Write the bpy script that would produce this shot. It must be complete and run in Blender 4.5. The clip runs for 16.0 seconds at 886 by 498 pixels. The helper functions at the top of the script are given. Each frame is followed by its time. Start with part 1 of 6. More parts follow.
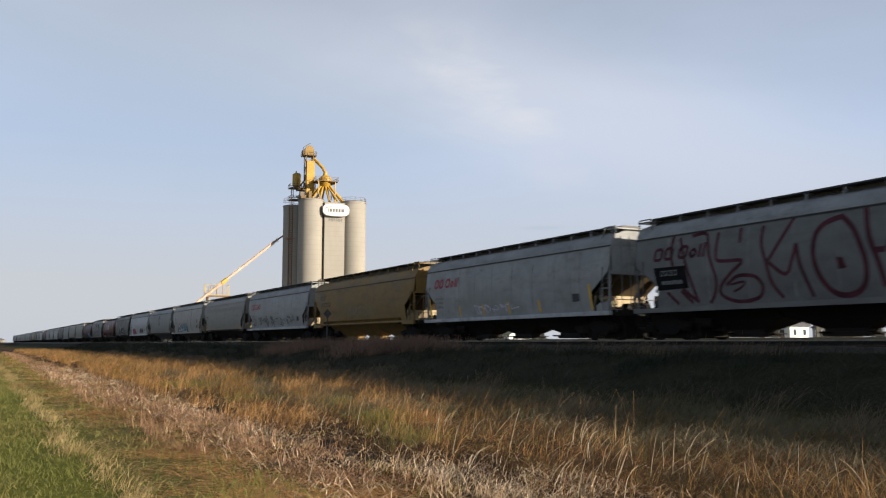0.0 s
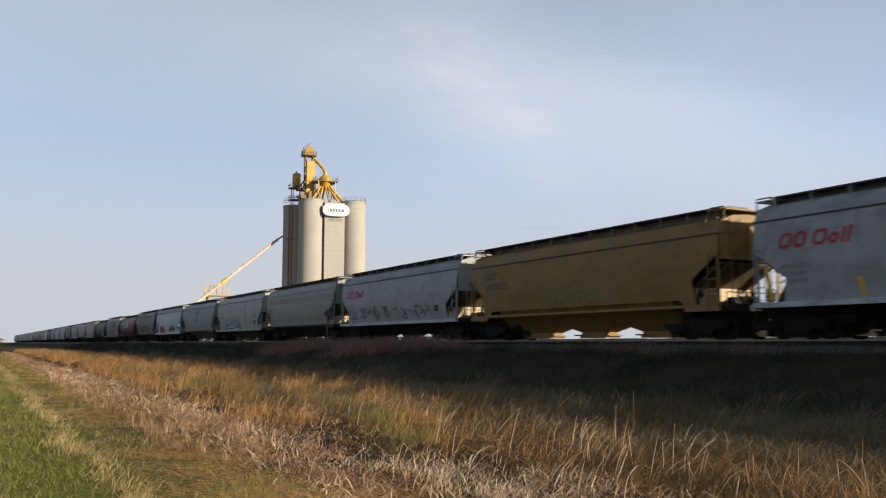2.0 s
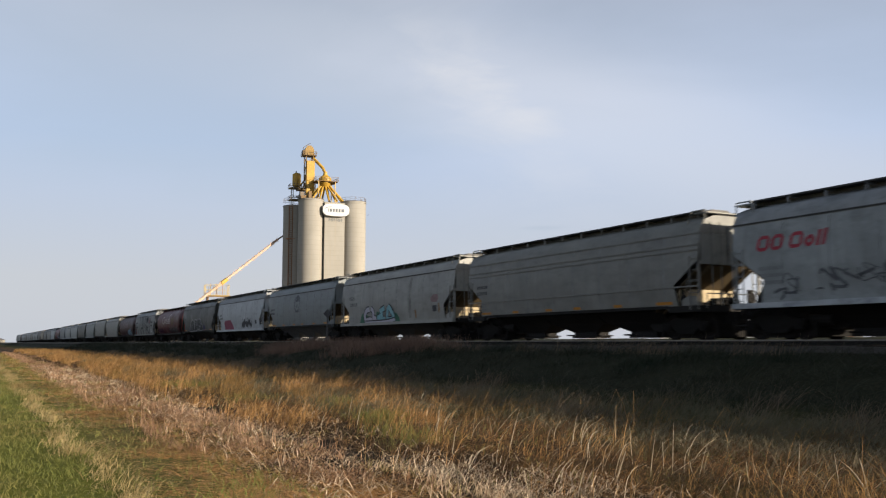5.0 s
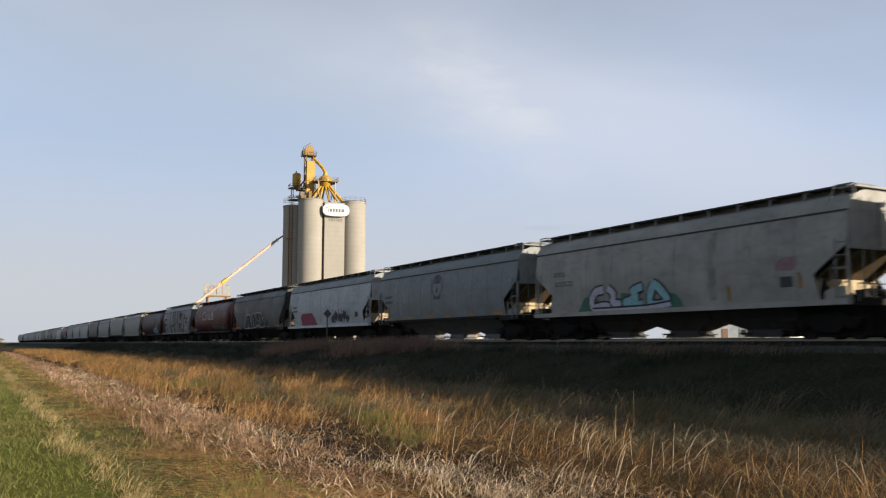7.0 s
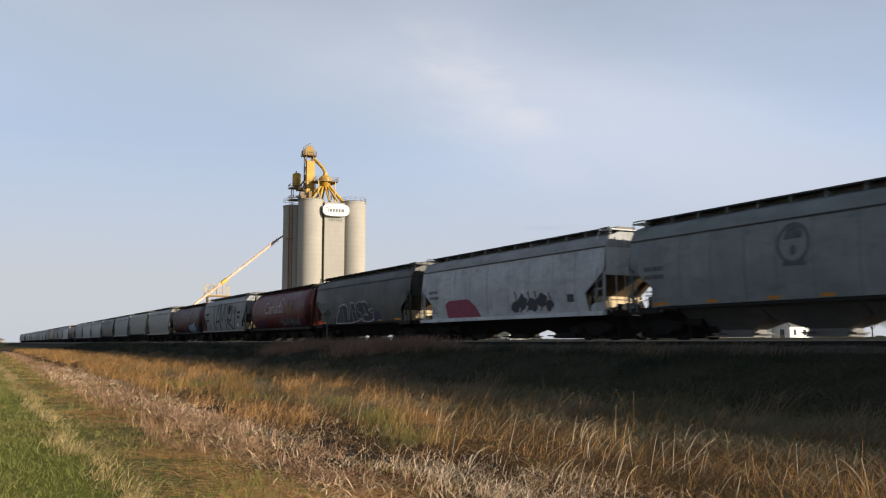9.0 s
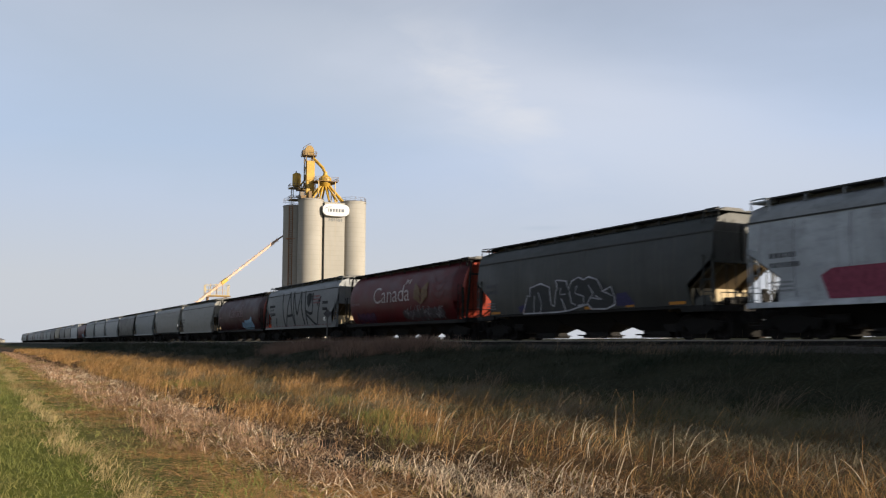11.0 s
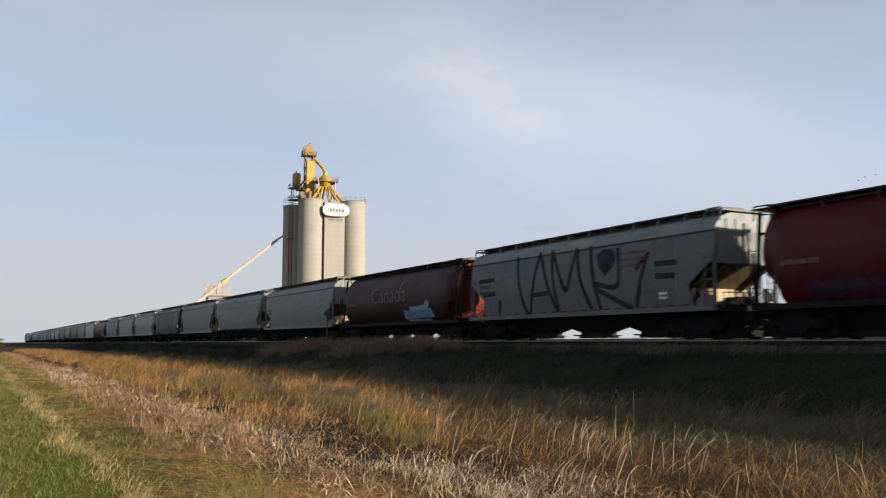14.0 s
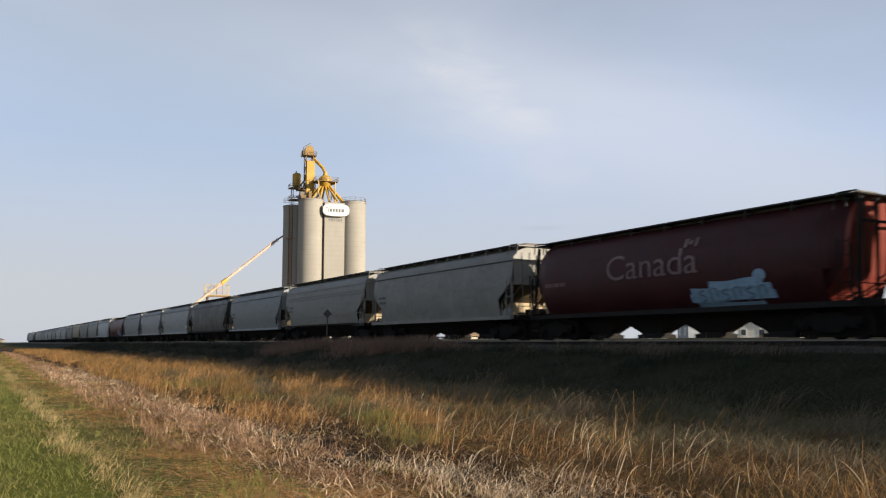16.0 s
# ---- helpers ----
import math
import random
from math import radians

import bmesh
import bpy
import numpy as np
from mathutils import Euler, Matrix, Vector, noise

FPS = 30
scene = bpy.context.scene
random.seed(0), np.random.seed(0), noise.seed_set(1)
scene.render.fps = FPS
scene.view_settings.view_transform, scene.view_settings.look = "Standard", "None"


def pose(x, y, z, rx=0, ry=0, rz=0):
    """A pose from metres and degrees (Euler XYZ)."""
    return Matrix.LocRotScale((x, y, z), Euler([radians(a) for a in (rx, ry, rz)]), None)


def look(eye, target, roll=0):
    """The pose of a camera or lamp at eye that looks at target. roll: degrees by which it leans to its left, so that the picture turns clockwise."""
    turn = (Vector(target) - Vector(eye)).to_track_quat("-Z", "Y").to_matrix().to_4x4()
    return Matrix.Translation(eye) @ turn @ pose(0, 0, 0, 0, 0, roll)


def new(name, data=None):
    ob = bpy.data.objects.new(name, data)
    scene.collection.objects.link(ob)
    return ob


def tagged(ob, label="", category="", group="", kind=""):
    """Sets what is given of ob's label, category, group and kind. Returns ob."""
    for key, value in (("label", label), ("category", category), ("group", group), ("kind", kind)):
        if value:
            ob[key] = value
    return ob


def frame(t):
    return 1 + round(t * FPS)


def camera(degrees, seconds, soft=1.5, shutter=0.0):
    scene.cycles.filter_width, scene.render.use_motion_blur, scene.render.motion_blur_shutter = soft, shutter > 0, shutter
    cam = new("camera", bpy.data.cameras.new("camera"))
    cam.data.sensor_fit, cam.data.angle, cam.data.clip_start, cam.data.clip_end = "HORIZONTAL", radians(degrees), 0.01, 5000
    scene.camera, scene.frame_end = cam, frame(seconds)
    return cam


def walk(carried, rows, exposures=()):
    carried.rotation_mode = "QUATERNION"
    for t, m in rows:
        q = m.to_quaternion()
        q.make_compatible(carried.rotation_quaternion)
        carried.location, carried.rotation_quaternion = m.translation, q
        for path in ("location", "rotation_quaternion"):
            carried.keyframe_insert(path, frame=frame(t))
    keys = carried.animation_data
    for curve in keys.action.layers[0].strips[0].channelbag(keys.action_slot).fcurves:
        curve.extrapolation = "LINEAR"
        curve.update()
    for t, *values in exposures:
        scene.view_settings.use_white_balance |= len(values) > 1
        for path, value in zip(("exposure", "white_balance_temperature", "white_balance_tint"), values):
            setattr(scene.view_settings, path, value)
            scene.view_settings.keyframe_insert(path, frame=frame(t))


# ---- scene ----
from mathutils import geometry

# ================= camera =================
EYE_Z = 1.5            # z = 0 is the ditch floor beside the track
HEAD = radians(28.3)   # heading, turned from the track's line towards the track
TILT = radians(6.2)
cam = camera(54.4, 16.0, soft=1.2, shutter=0.4)
EYE = Vector((0.0, 0.0, EYE_Z))
AIM = EYE + 100 * Vector((math.sin(HEAD) * math.cos(TILT), math.cos(HEAD) * math.cos(TILT), math.sin(TILT)))
walk(cam, [(0.0, look(EYE, AIM)), (16.0, look(EYE, AIM))])

# ================= world, sun =================
SUN_AZ = Vector((0.54, -0.842))    # level direction towards the sun
SUN_EL = radians(14.4)
scene.view_settings.exposure = 0.85


def node(nt, kind, **vals):
    n = nt.nodes.new(kind)
    for k, v in vals.items():
        if k in n.inputs:
            n.inputs[k].default_value = v
    return n


def ramp(nt, src, lo, hi, a=0.0, b=1.0):
    r = nt.nodes.new("ShaderNodeMapRange")
    r.inputs["From Min"].default_value, r.inputs["From Max"].default_value = lo, hi
    r.inputs["To Min"].default_value, r.inputs["To Max"].default_value = a, b
    nt.links.new(src, r.inputs["Value"])
    return r.outputs[0]


def make_world():
    w = bpy.data.worlds.new("sky")
    scene.world = w
    w.use_nodes = True
    nt = w.node_tree
    nt.nodes.clear()
    lk = nt.links.new
    out = nt.nodes.new("ShaderNodeOutputWorld")
    bg = nt.nodes.new("ShaderNodeBackground")
    lk(bg.outputs[0], out.inputs[0])
    sky = nt.nodes.new("ShaderNodeTexSky")
    sky.sky_type = "NISHITA"
    sky.sun_disc = False
    sky.sun_elevation = SUN_EL
    sky.sun_rotation = math.atan2(SUN_AZ.x, SUN_AZ.y)
    sky.air_density, sky.dust_density, sky.ozone_density = 1.0, 1.6, 2.0
    tc = nt.nodes.new("ShaderNodeTexCoord")
    # thin high cloud: long wisps drawn out along one slanting line
    mp = nt.nodes.new("ShaderNodeMapping")
    mp.inputs["Rotation"].default_value = (0, radians(24), radians(-28))
    mp.inputs["Scale"].default_value = (1.0, 0.8, 3.0)
    lk(tc.outputs["Generated"], mp.inputs["Vector"])
    n1 = node(nt, "ShaderNodeTexNoise", Scale=1.6, Detail=6.0, Roughness=0.5, Distortion=0.4)
    lk(mp.outputs[0], n1.inputs["Vector"])
    r1 = nt.nodes.new("ShaderNodeMapRange")
    r1.inputs["From Min"].default_value, r1.inputs["From Max"].default_value = 0.40, 0.85
    r1.inputs["To Max"].default_value = 0.30
    lk(n1.outputs["Fac"], r1.inputs["Value"])
    # one brighter wisp
    d0 = Vector((math.sin(HEAD + radians(3.0)) * math.cos(radians(16.4)), math.cos(HEAD + radians(3.0)) * math.cos(radians(16.4)), math.sin(radians(16.4))))
    side = Vector((math.cos(HEAD), -math.sin(HEAD), 0))
    up = side.cross(d0)
    ax = (side * 0.85 - up * 0.53).normalized()
    ay = (side * 0.53 + up * 0.85).normalized()

    def dot(v):
        m = nt.nodes.new("ShaderNodeVectorMath")
        m.operation = "DOT_PRODUCT"
        lk(tc.outputs["Generated"], m.inputs[0])
        m.inputs[1].default_value = v
        return m.outputs["Value"]

    def calc(op, a, b):
        m = nt.nodes.new("ShaderNodeMath")
        m.operation = op
        for i, s in enumerate((a, b)):
            if isinstance(s, (int, float)):
                m.inputs[i].default_value = s
            elif s is not None:
                lk(s, m.inputs[i])
        return m.outputs[0]

    qx = calc("DIVIDE", calc("SUBTRACT", dot(ax), ax.dot(d0)), 0.13)
    qy = calc("DIVIDE", calc("SUBTRACT", dot(ay), ay.dot(d0)), 0.06)
    mp2 = nt.nodes.new("ShaderNodeMapping")
    mp2.inputs["Rotation"].default_value = (0, radians(24), radians(-28))
    mp2.inputs["Scale"].default_value = (1.6, 1.3, 5.0)
    lk(tc.outputs["Generated"], mp2.inputs["Vector"])
    n2 = node(nt, "ShaderNodeTexNoise", Scale=3.0, Detail=8.0, Roughness=0.6, Distortion=0.8)
    lk(mp2.outputs[0], n2.inputs["Vector"])
    rr = calc("ADD", calc("MULTIPLY", qx, qx), calc("MULTIPLY", qy, qy))
    wisp = calc("MULTIPLY", calc("DIVIDE", 1.0, calc("ADD", calc("MULTIPLY", rr, 1.5), 1.0)), ramp(nt, n2.outputs["Fac"], 0.20, 0.75, 0.25, 1.0))
    # a broad faint veil along a flatter line
    bx2, by2 = (side * 0.975 - up * 0.22).normalized(), (side * 0.22 + up * 0.975).normalized()
    vx = calc("DIVIDE", calc("SUBTRACT", dot(bx2), bx2.dot(d0)), 0.42)
    vy = calc("DIVIDE", calc("SUBTRACT", dot(by2), by2.dot(d0)), 0.075)
    vr = calc("ADD", calc("MULTIPLY", vx, vx), calc("MULTIPLY", vy, vy))
    veil = calc("MULTIPLY", calc("DIVIDE", 0.42, calc("ADD", calc("MULTIPLY", vr, vr), 1.0)), ramp(nt, n1.outputs["Fac"], 0.20, 0.65, 0.35, 1.0))
    wisp = calc("MAXIMUM", calc("MULTIPLY", wisp, 1.0), veil)
    # a small dark bar of cloud low down
    e0 = Vector((math.sin(HEAD + radians(6.65)) * math.cos(radians(7.55)), math.cos(HEAD + radians(6.65)) * math.cos(radians(7.55)), math.sin(radians(7.55))))
    bx = calc("DIVIDE", calc("SUBTRACT", dot(side), side.dot(e0)), 0.022)
    bz = calc("DIVIDE", calc("SUBTRACT", dot((0, 0, 1)), e0.z), 0.0024)
    bar = calc("DIVIDE", 0.55, calc("ADD", 1.0, calc("POWER", calc("ADD", calc("MULTIPLY", bx, bx), calc("MULTIPLY", bz, bz)), 2.0)))
    # pale haze towards the horizon
    sep = nt.nodes.new("ShaderNodeSeparateXYZ")
    lk(tc.outputs["Generated"], sep.inputs[0])
    hz = nt.nodes.new("ShaderNodeMapRange")
    hz.interpolation_type = "SMOOTHSTEP"
    hz.inputs["From Min"].default_value, hz.inputs["From Max"].default_value = 0.08, 0.80
    hz.inputs["To Min"].default_value, hz.inputs["To Max"].default_value = 0.90, 0.02
    lk(sep.outputs["Z"], hz.inputs["Value"])
    cover = calc("MINIMUM", calc("ADD", r1.outputs[0], hz.outputs[0]), 0.95)
    scale = nt.nodes.new("ShaderNodeVectorMath")
    scale.operation = "SCALE"
    scale.inputs["Scale"].default_value = SKY_GAIN
    warm = nt.nodes.new("ShaderNodeVectorMath")
    warm.operation = "MULTIPLY"
    warm.inputs[1].default_value = (1.22, 1.0, 0.74)
    lk(sky.outputs[0], warm.inputs[0])
    lk(warm.outputs[0], scale.inputs[0])
    tint = nt.nodes.new("ShaderNodeMix")
    tint.data_type = "RGBA"
    tint.inputs[6].default_value = CLOUD_COL
    tint.inputs[7].default_value = VEIL_COL
    mix = nt.nodes.new("ShaderNodeMix")
    mix.data_type = "RGBA"
    lk(cover, mix.inputs["Factor"])
    lk(scale.outputs[0], mix.inputs[6])
    lift = nt.nodes.new("ShaderNodeMapRange")
    lift.inputs["From Min"].default_value, lift.inputs["From Max"].default_value = 0.07, 0.22
    lk(sep.outputs["Z"], lift.inputs["Value"])
    lk(lift.outputs[0], tint.inputs["Factor"])
    high = nt.nodes.new("ShaderNodeMix")
    high.data_type = "RGBA"
    lk(ramp(nt, sep.outputs["Z"], 0.23, 0.39), high.inputs["Factor"])
    lk(tint.outputs[2], high.inputs[6])
    high.inputs[7].default_value = HIGH_COL
    lk(high.outputs[2], mix.inputs[7])
    last = nt.nodes.new("ShaderNodeMix")
    last.data_type = "RGBA"
    lk(calc("MINIMUM", wisp, 0.92), last.inputs["Factor"])
    lk(mix.outputs[2], last.inputs[6])
    last.inputs[7].default_value = WISP_COL
    low = nt.nodes.new("ShaderNodeMix")
    low.data_type = "RGBA"
    lk(bar, low.inputs["Factor"])
    lk(last.outputs[2], low.inputs[6])
    low.inputs[7].default_value = (0.27, 0.31, 0.37, 1)
    lk(low.outputs[2], bg.inputs["Color"])
    bg.inputs["Strength"].default_value = 1.0


SKY_GAIN = 0.072
CLOUD_COL = (0.325, 0.343, 0.378, 1)
VEIL_COL = (0.274, 0.336, 0.453, 1)
HIGH_COL = (0.300, 0.338, 0.436, 1)
WISP_COL = (0.44, 0.44, 0.455, 1)
make_world()
sun = bpy.data.lights.new("sun", "SUN")
sun.energy, sun.angle, sun.color = 5.0, radians(0.6), (1.0, 0.87, 0.69)
sun_ob = new("sun", sun)
sun_ob.matrix_world = look((SUN_AZ.x * 300, SUN_AZ.y * 300, 300 * math.tan(SUN_EL)), (0, 0, 0))

# ================= materials =================
MATS = {}


def base_mat(name):
    m = bpy.data.materials.new(name)
    m.use_nodes = True
    nt = m.node_tree
    b = nt.nodes["Principled BSDF"]
    return m, nt, b


def mixed(nt, fac, c1, c2):
    mx = nt.nodes.new("ShaderNodeMix")
    mx.data_type = "RGBA"
    for s, i in ((fac, 0), (c1, 6), (c2, 7)):
        if isinstance(s, (int, float)):
            mx.inputs[i].default_value = s
        elif isinstance(s, tuple):
            mx.inputs[i].default_value = (*s[:3], 1)
        else:
            nt.links.new(s, mx.inputs[i])
    return mx.outputs[2]


def noise_of(nt, scale, sc=(1, 1, 1), detail=5.0, rough=0.6, coord="Object"):
    tc = nt.nodes.new("ShaderNodeTexCoord")
    mp = nt.nodes.new("ShaderNodeMapping")
    mp.inputs["Scale"].default_value = sc
    n = node(nt, "ShaderNodeTexNoise", Scale=scale, Detail=detail, Roughness=rough)
    nt.links.new(tc.outputs[coord], mp.inputs[0])
    nt.links.new(mp.outputs[0], n.inputs["Vector"])
    return n.outputs["Fac"]


def bumped(nt, b, src, strength=0.3, dist=0.01):
    bp = node(nt, "ShaderNodeBump", Strength=strength, Distance=dist)
    nt.links.new(src, bp.inputs["Height"])
    nt.links.new(bp.outputs[0], b.inputs["Normal"])


def paint(name, col, rough=0.55, dirt=0.5, dirt_col=(0.10, 0.085, 0.07), metal=0.0, gloss=0.5):
    """Weathered paint: blotches, streaks that run down, grain."""
    if name in MATS:
        return MATS[name]
    m, nt, b = base_mat(name)
    blotch = noise_of(nt, 0.55, (1, 1, 1.4), 6)
    streak = noise_of(nt, 1.0, (5.0, 5.0, 0.22), 5)
    fine = noise_of(nt, 16.0, (1, 1, 1), 4)
    dark = tuple(c * 0.70 for c in col)
    lite = tuple(min(1, c * 1.18 + 0.002) for c in col)
    c0 = mixed(nt, ramp(nt, blotch, 0.3, 0.7), dark, lite)
    stain = noise_of(nt, 1.7, (1, 0.45, 1.3), 7, 0.68)
    soot = tuple(c * .42 for c in col)
    c0 = mixed(nt, ramp(nt, stain, 0.50, 0.72, 0, dirt * 1.1), c0, soot)
    c1 = mixed(nt, ramp(nt, streak, 0.52, 0.80, 0, dirt * .75), c0, dirt_col)
    c2 = mixed(nt, ramp(nt, fine, 0.55, 0.8, 0, 0.25 * dirt), c1, dirt_col)
    nt.links.new(c2, b.inputs["Base Color"])
    nt.links.new(ramp(nt, blotch, 0.3, 0.7, rough - 0.08, rough + 0.15), b.inputs["Roughness"])
    b.inputs["Metallic"].default_value = metal
    b.inputs["Specular IOR Level"].default_value = gloss
    bumped(nt, b, blotch, 0.25, 0.02)
    MATS[name] = m
    return m


def plain(name, col, rough=0.6, metal=0.0, var=0.25, scale=8.0, gloss=0.3):
    if name in MATS:
        return MATS[name]
    m, nt, b = base_mat(name)
    n = noise_of(nt, scale)
    nt.links.new(mixed(nt, ramp(nt, n, 0.3, 0.7), tuple(c * (1 - var) for c in col), tuple(min(1, c * (1 + var)) for c in col)), b.inputs["Base Color"])
    b.inputs["Roughness"].default_value = rough
    b.inputs["Metallic"].default_value = metal
    b.inputs["Specular IOR Level"].default_value = gloss
    MATS[name] = m
    return m


def straw(name, c1, c2, c3, trans=0.35):
    """Dry or green blades: the colour varies from blade to blade; some light passes through."""
    m, nt, b = base_mat(name)
    g = nt.nodes.new("ShaderNodeNewGeometry")
    rnd = g.outputs["Random Per Island"]
    a = mixed(nt, ramp(nt, rnd, 0.0, 0.6), c1, c2)
    patch = noise_of(nt, 0.5, (1, 0.35, 1), 3)
    c = mixed(nt, ramp(nt, patch, 0.42, 0.68), a, c3)
    nt.links.new(c, b.inputs["Base Color"])
    b.inputs["Roughness"].default_value = 0.62
    b.inputs["Specular IOR Level"].default_value = 0.15
    tr = nt.nodes.new("ShaderNodeBsdfTranslucent")
    nt.links.new(c, tr.inputs["Color"])
    ms = nt.nodes.new("ShaderNodeMixShader")
    ms.inputs[0].default_value = trans
    nt.links.new(b.outputs[0], ms.inputs[1])
    nt.links.new(tr.outputs[0], ms.inputs[2])
    nt.links.new(ms.outputs[0], nt.nodes["Material Output"].inputs[0])
    MATS[name] = m
    return m


# ================= mesh tools =================
class Mesh:
    """Collects faces of one part."""

    def __init__(self):
        self.v, self.f = [], []

    def add(self, verts, faces):
        o = len(self.v)
        self.v += [tuple(p) for p in verts]
        self.f += [tuple(i + o for i in q) for q in faces]
        return self

    def box(self, x0, x1, y0, y1, z0, z1):
        v = [(x, y, z) for z in (z0, z1) for y in (y0, y1) for x in (x0, x1)]
        return self.add(v, [(0, 2, 3, 1), (4, 5, 7, 6), (0, 1, 5, 4), (2, 6, 7, 3), (0, 4, 6, 2), (1, 3, 7, 5)])

    def prism(self, poly, lo, hi, axis="x"):
        """A polygon in the two other axes, in order, drawn out from lo to hi."""
        n = len(poly)
        put = {"x": lambda h, p: (h, p[0], p[1]), "y": lambda h, p: (p[0], h, p[1]), "z": lambda h, p: (p[0], p[1], h)}[axis]
        v = [put(lo, p) for p in poly] + [put(hi, p) for p in poly]
        f = [tuple(range(n))[::-1], tuple(range(n, 2 * n))]
        f += [(i, (i + 1) % n, n + (i + 1) % n, n + i) for i in range(n)]
        return self.add(v, f)

    def loft(self, rings, closed=True, caps=True):
        n = len(rings[0])
        v = [p for r in rings for p in r]
        f = []
        for k in range(len(rings) - 1):
            for i in range(n if closed else n - 1):
                j = (i + 1) % n
                f.append((k * n + i, k * n + j, (k + 1) * n + j, (k + 1) * n + i))
        if caps and closed:
            f += [tuple(range(n))[::-1], tuple(range((len(rings) - 1) * n, len(rings) * n))]
        return self.add(v, f)

    def tube(self, a, b, r, n=6, r2=None):
        a, b = Vector(a), Vector(b)
        q = (b - a).to_track_quat("Z", "Y")
        r2 = r if r2 is None else r2
        rings = []
        for p, s in ((a, r), (b, r2)):
            rings.append([p + q @ Vector((s * math.cos(2 * math.pi * i / n), s * math.sin(2 * math.pi * i / n), 0)) for i in range(n)])
        return self.loft(rings)

    def beam(self, a, b, w, h):
        """A square bar from a to b."""
        a, b = Vector(a), Vector(b)
        q = (b - a).to_track_quat("Y", "Z")
        rings = [[p + q @ Vector((sx * w / 2, 0, sz * h / 2)) for sx, sz in ((-1, -1), (1, -1), (1, 1), (-1, 1))] for p in (a, b)]
        return self.loft(rings)

    def data(self, name, smooth=0):
        me = bpy.data.meshes.new(name)
        me.from_pydata(self.v, [], self.f)
        b = bmesh.new()
        b.from_mesh(me)
        bmesh.ops.recalc_face_normals(b, faces=b.faces)
        b.to_mesh(me)
        b.free()
        if smooth:
            me.polygons.foreach_set("use_smooth", [True] * len(me.polygons))
            me.set_sharp_from_angle(angle=radians(smooth))
        return me


def part(name, shape, mat, parent=None, label="", at=None, smooth=0):
    """One mesh object; shape is a Mesh or mesh data to share."""
    me = shape.data(name, smooth) if isinstance(shape, Mesh) else shape
    if mat is not None and not me.materials:
        me.materials.append(mat)
    ob = new(name, me)
    if parent is not None:
        ob.parent = parent
    if at is not None:
        ob.matrix_basis = at
    if label:
        tagged(ob, label)
    return ob


def thing(name, label, category, group="", kind="", at=None):
    ob = new(name)
    tagged(ob, label, category, group, kind)
    if at is not None:
        ob.matrix_basis = at
    return ob


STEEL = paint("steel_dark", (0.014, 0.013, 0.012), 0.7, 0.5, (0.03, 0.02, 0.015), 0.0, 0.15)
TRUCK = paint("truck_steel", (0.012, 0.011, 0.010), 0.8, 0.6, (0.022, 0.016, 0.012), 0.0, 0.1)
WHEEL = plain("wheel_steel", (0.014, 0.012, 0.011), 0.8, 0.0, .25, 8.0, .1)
TREAD = plain("polished_steel", (0.22, 0.20, 0.18), 0.5, 1.0)
WHITE = plain("white_marking", (0.72, 0.72, 0.70), 0.6)
ORANGE = plain("orange_reflector", (0.42, 0.17, 0.02), 0.5)
YELLOW_MARK = plain("yellow_reflector", (0.55, 0.32, 0.035), 0.5)

# ================= ground =================
TRACK_X, RAIL_Z = 23.7, 1.6


def lerp_at(x, knots):
    for (x0, z0), (x1, z1) in zip(knots, knots[1:]):
        if x <= x1:
            s = min(1, max(0, (x - x0) / (x1 - x0)))
            return z0 + (z1 - z0) * s * s * (3 - 2 * s)
    return knots[-1][1]


KNOTS = ((-400, 0.1), (-12, 0.1), (1.5, 0.02), (4.3, -0.06), (5.2, -0.17), (6.2, -0.07), (9, -0.06), (13, 0.02), (19.6, 1.12), (21.4, 1.2), (28, 1.2), (37, 1.76), (60, 1.78), (3000, 1.80))


def ground_z(x, y):
    z = lerp_at(x, KNOTS)
    if abs(x) < 60 and -40 < y < 300:
        z += 0.05 * noise.noise((x * 0.5, y * 0.4, 3.1)) + 0.03 * noise.noise((x * 1.7, y * 1.3, 7.7))
    return z


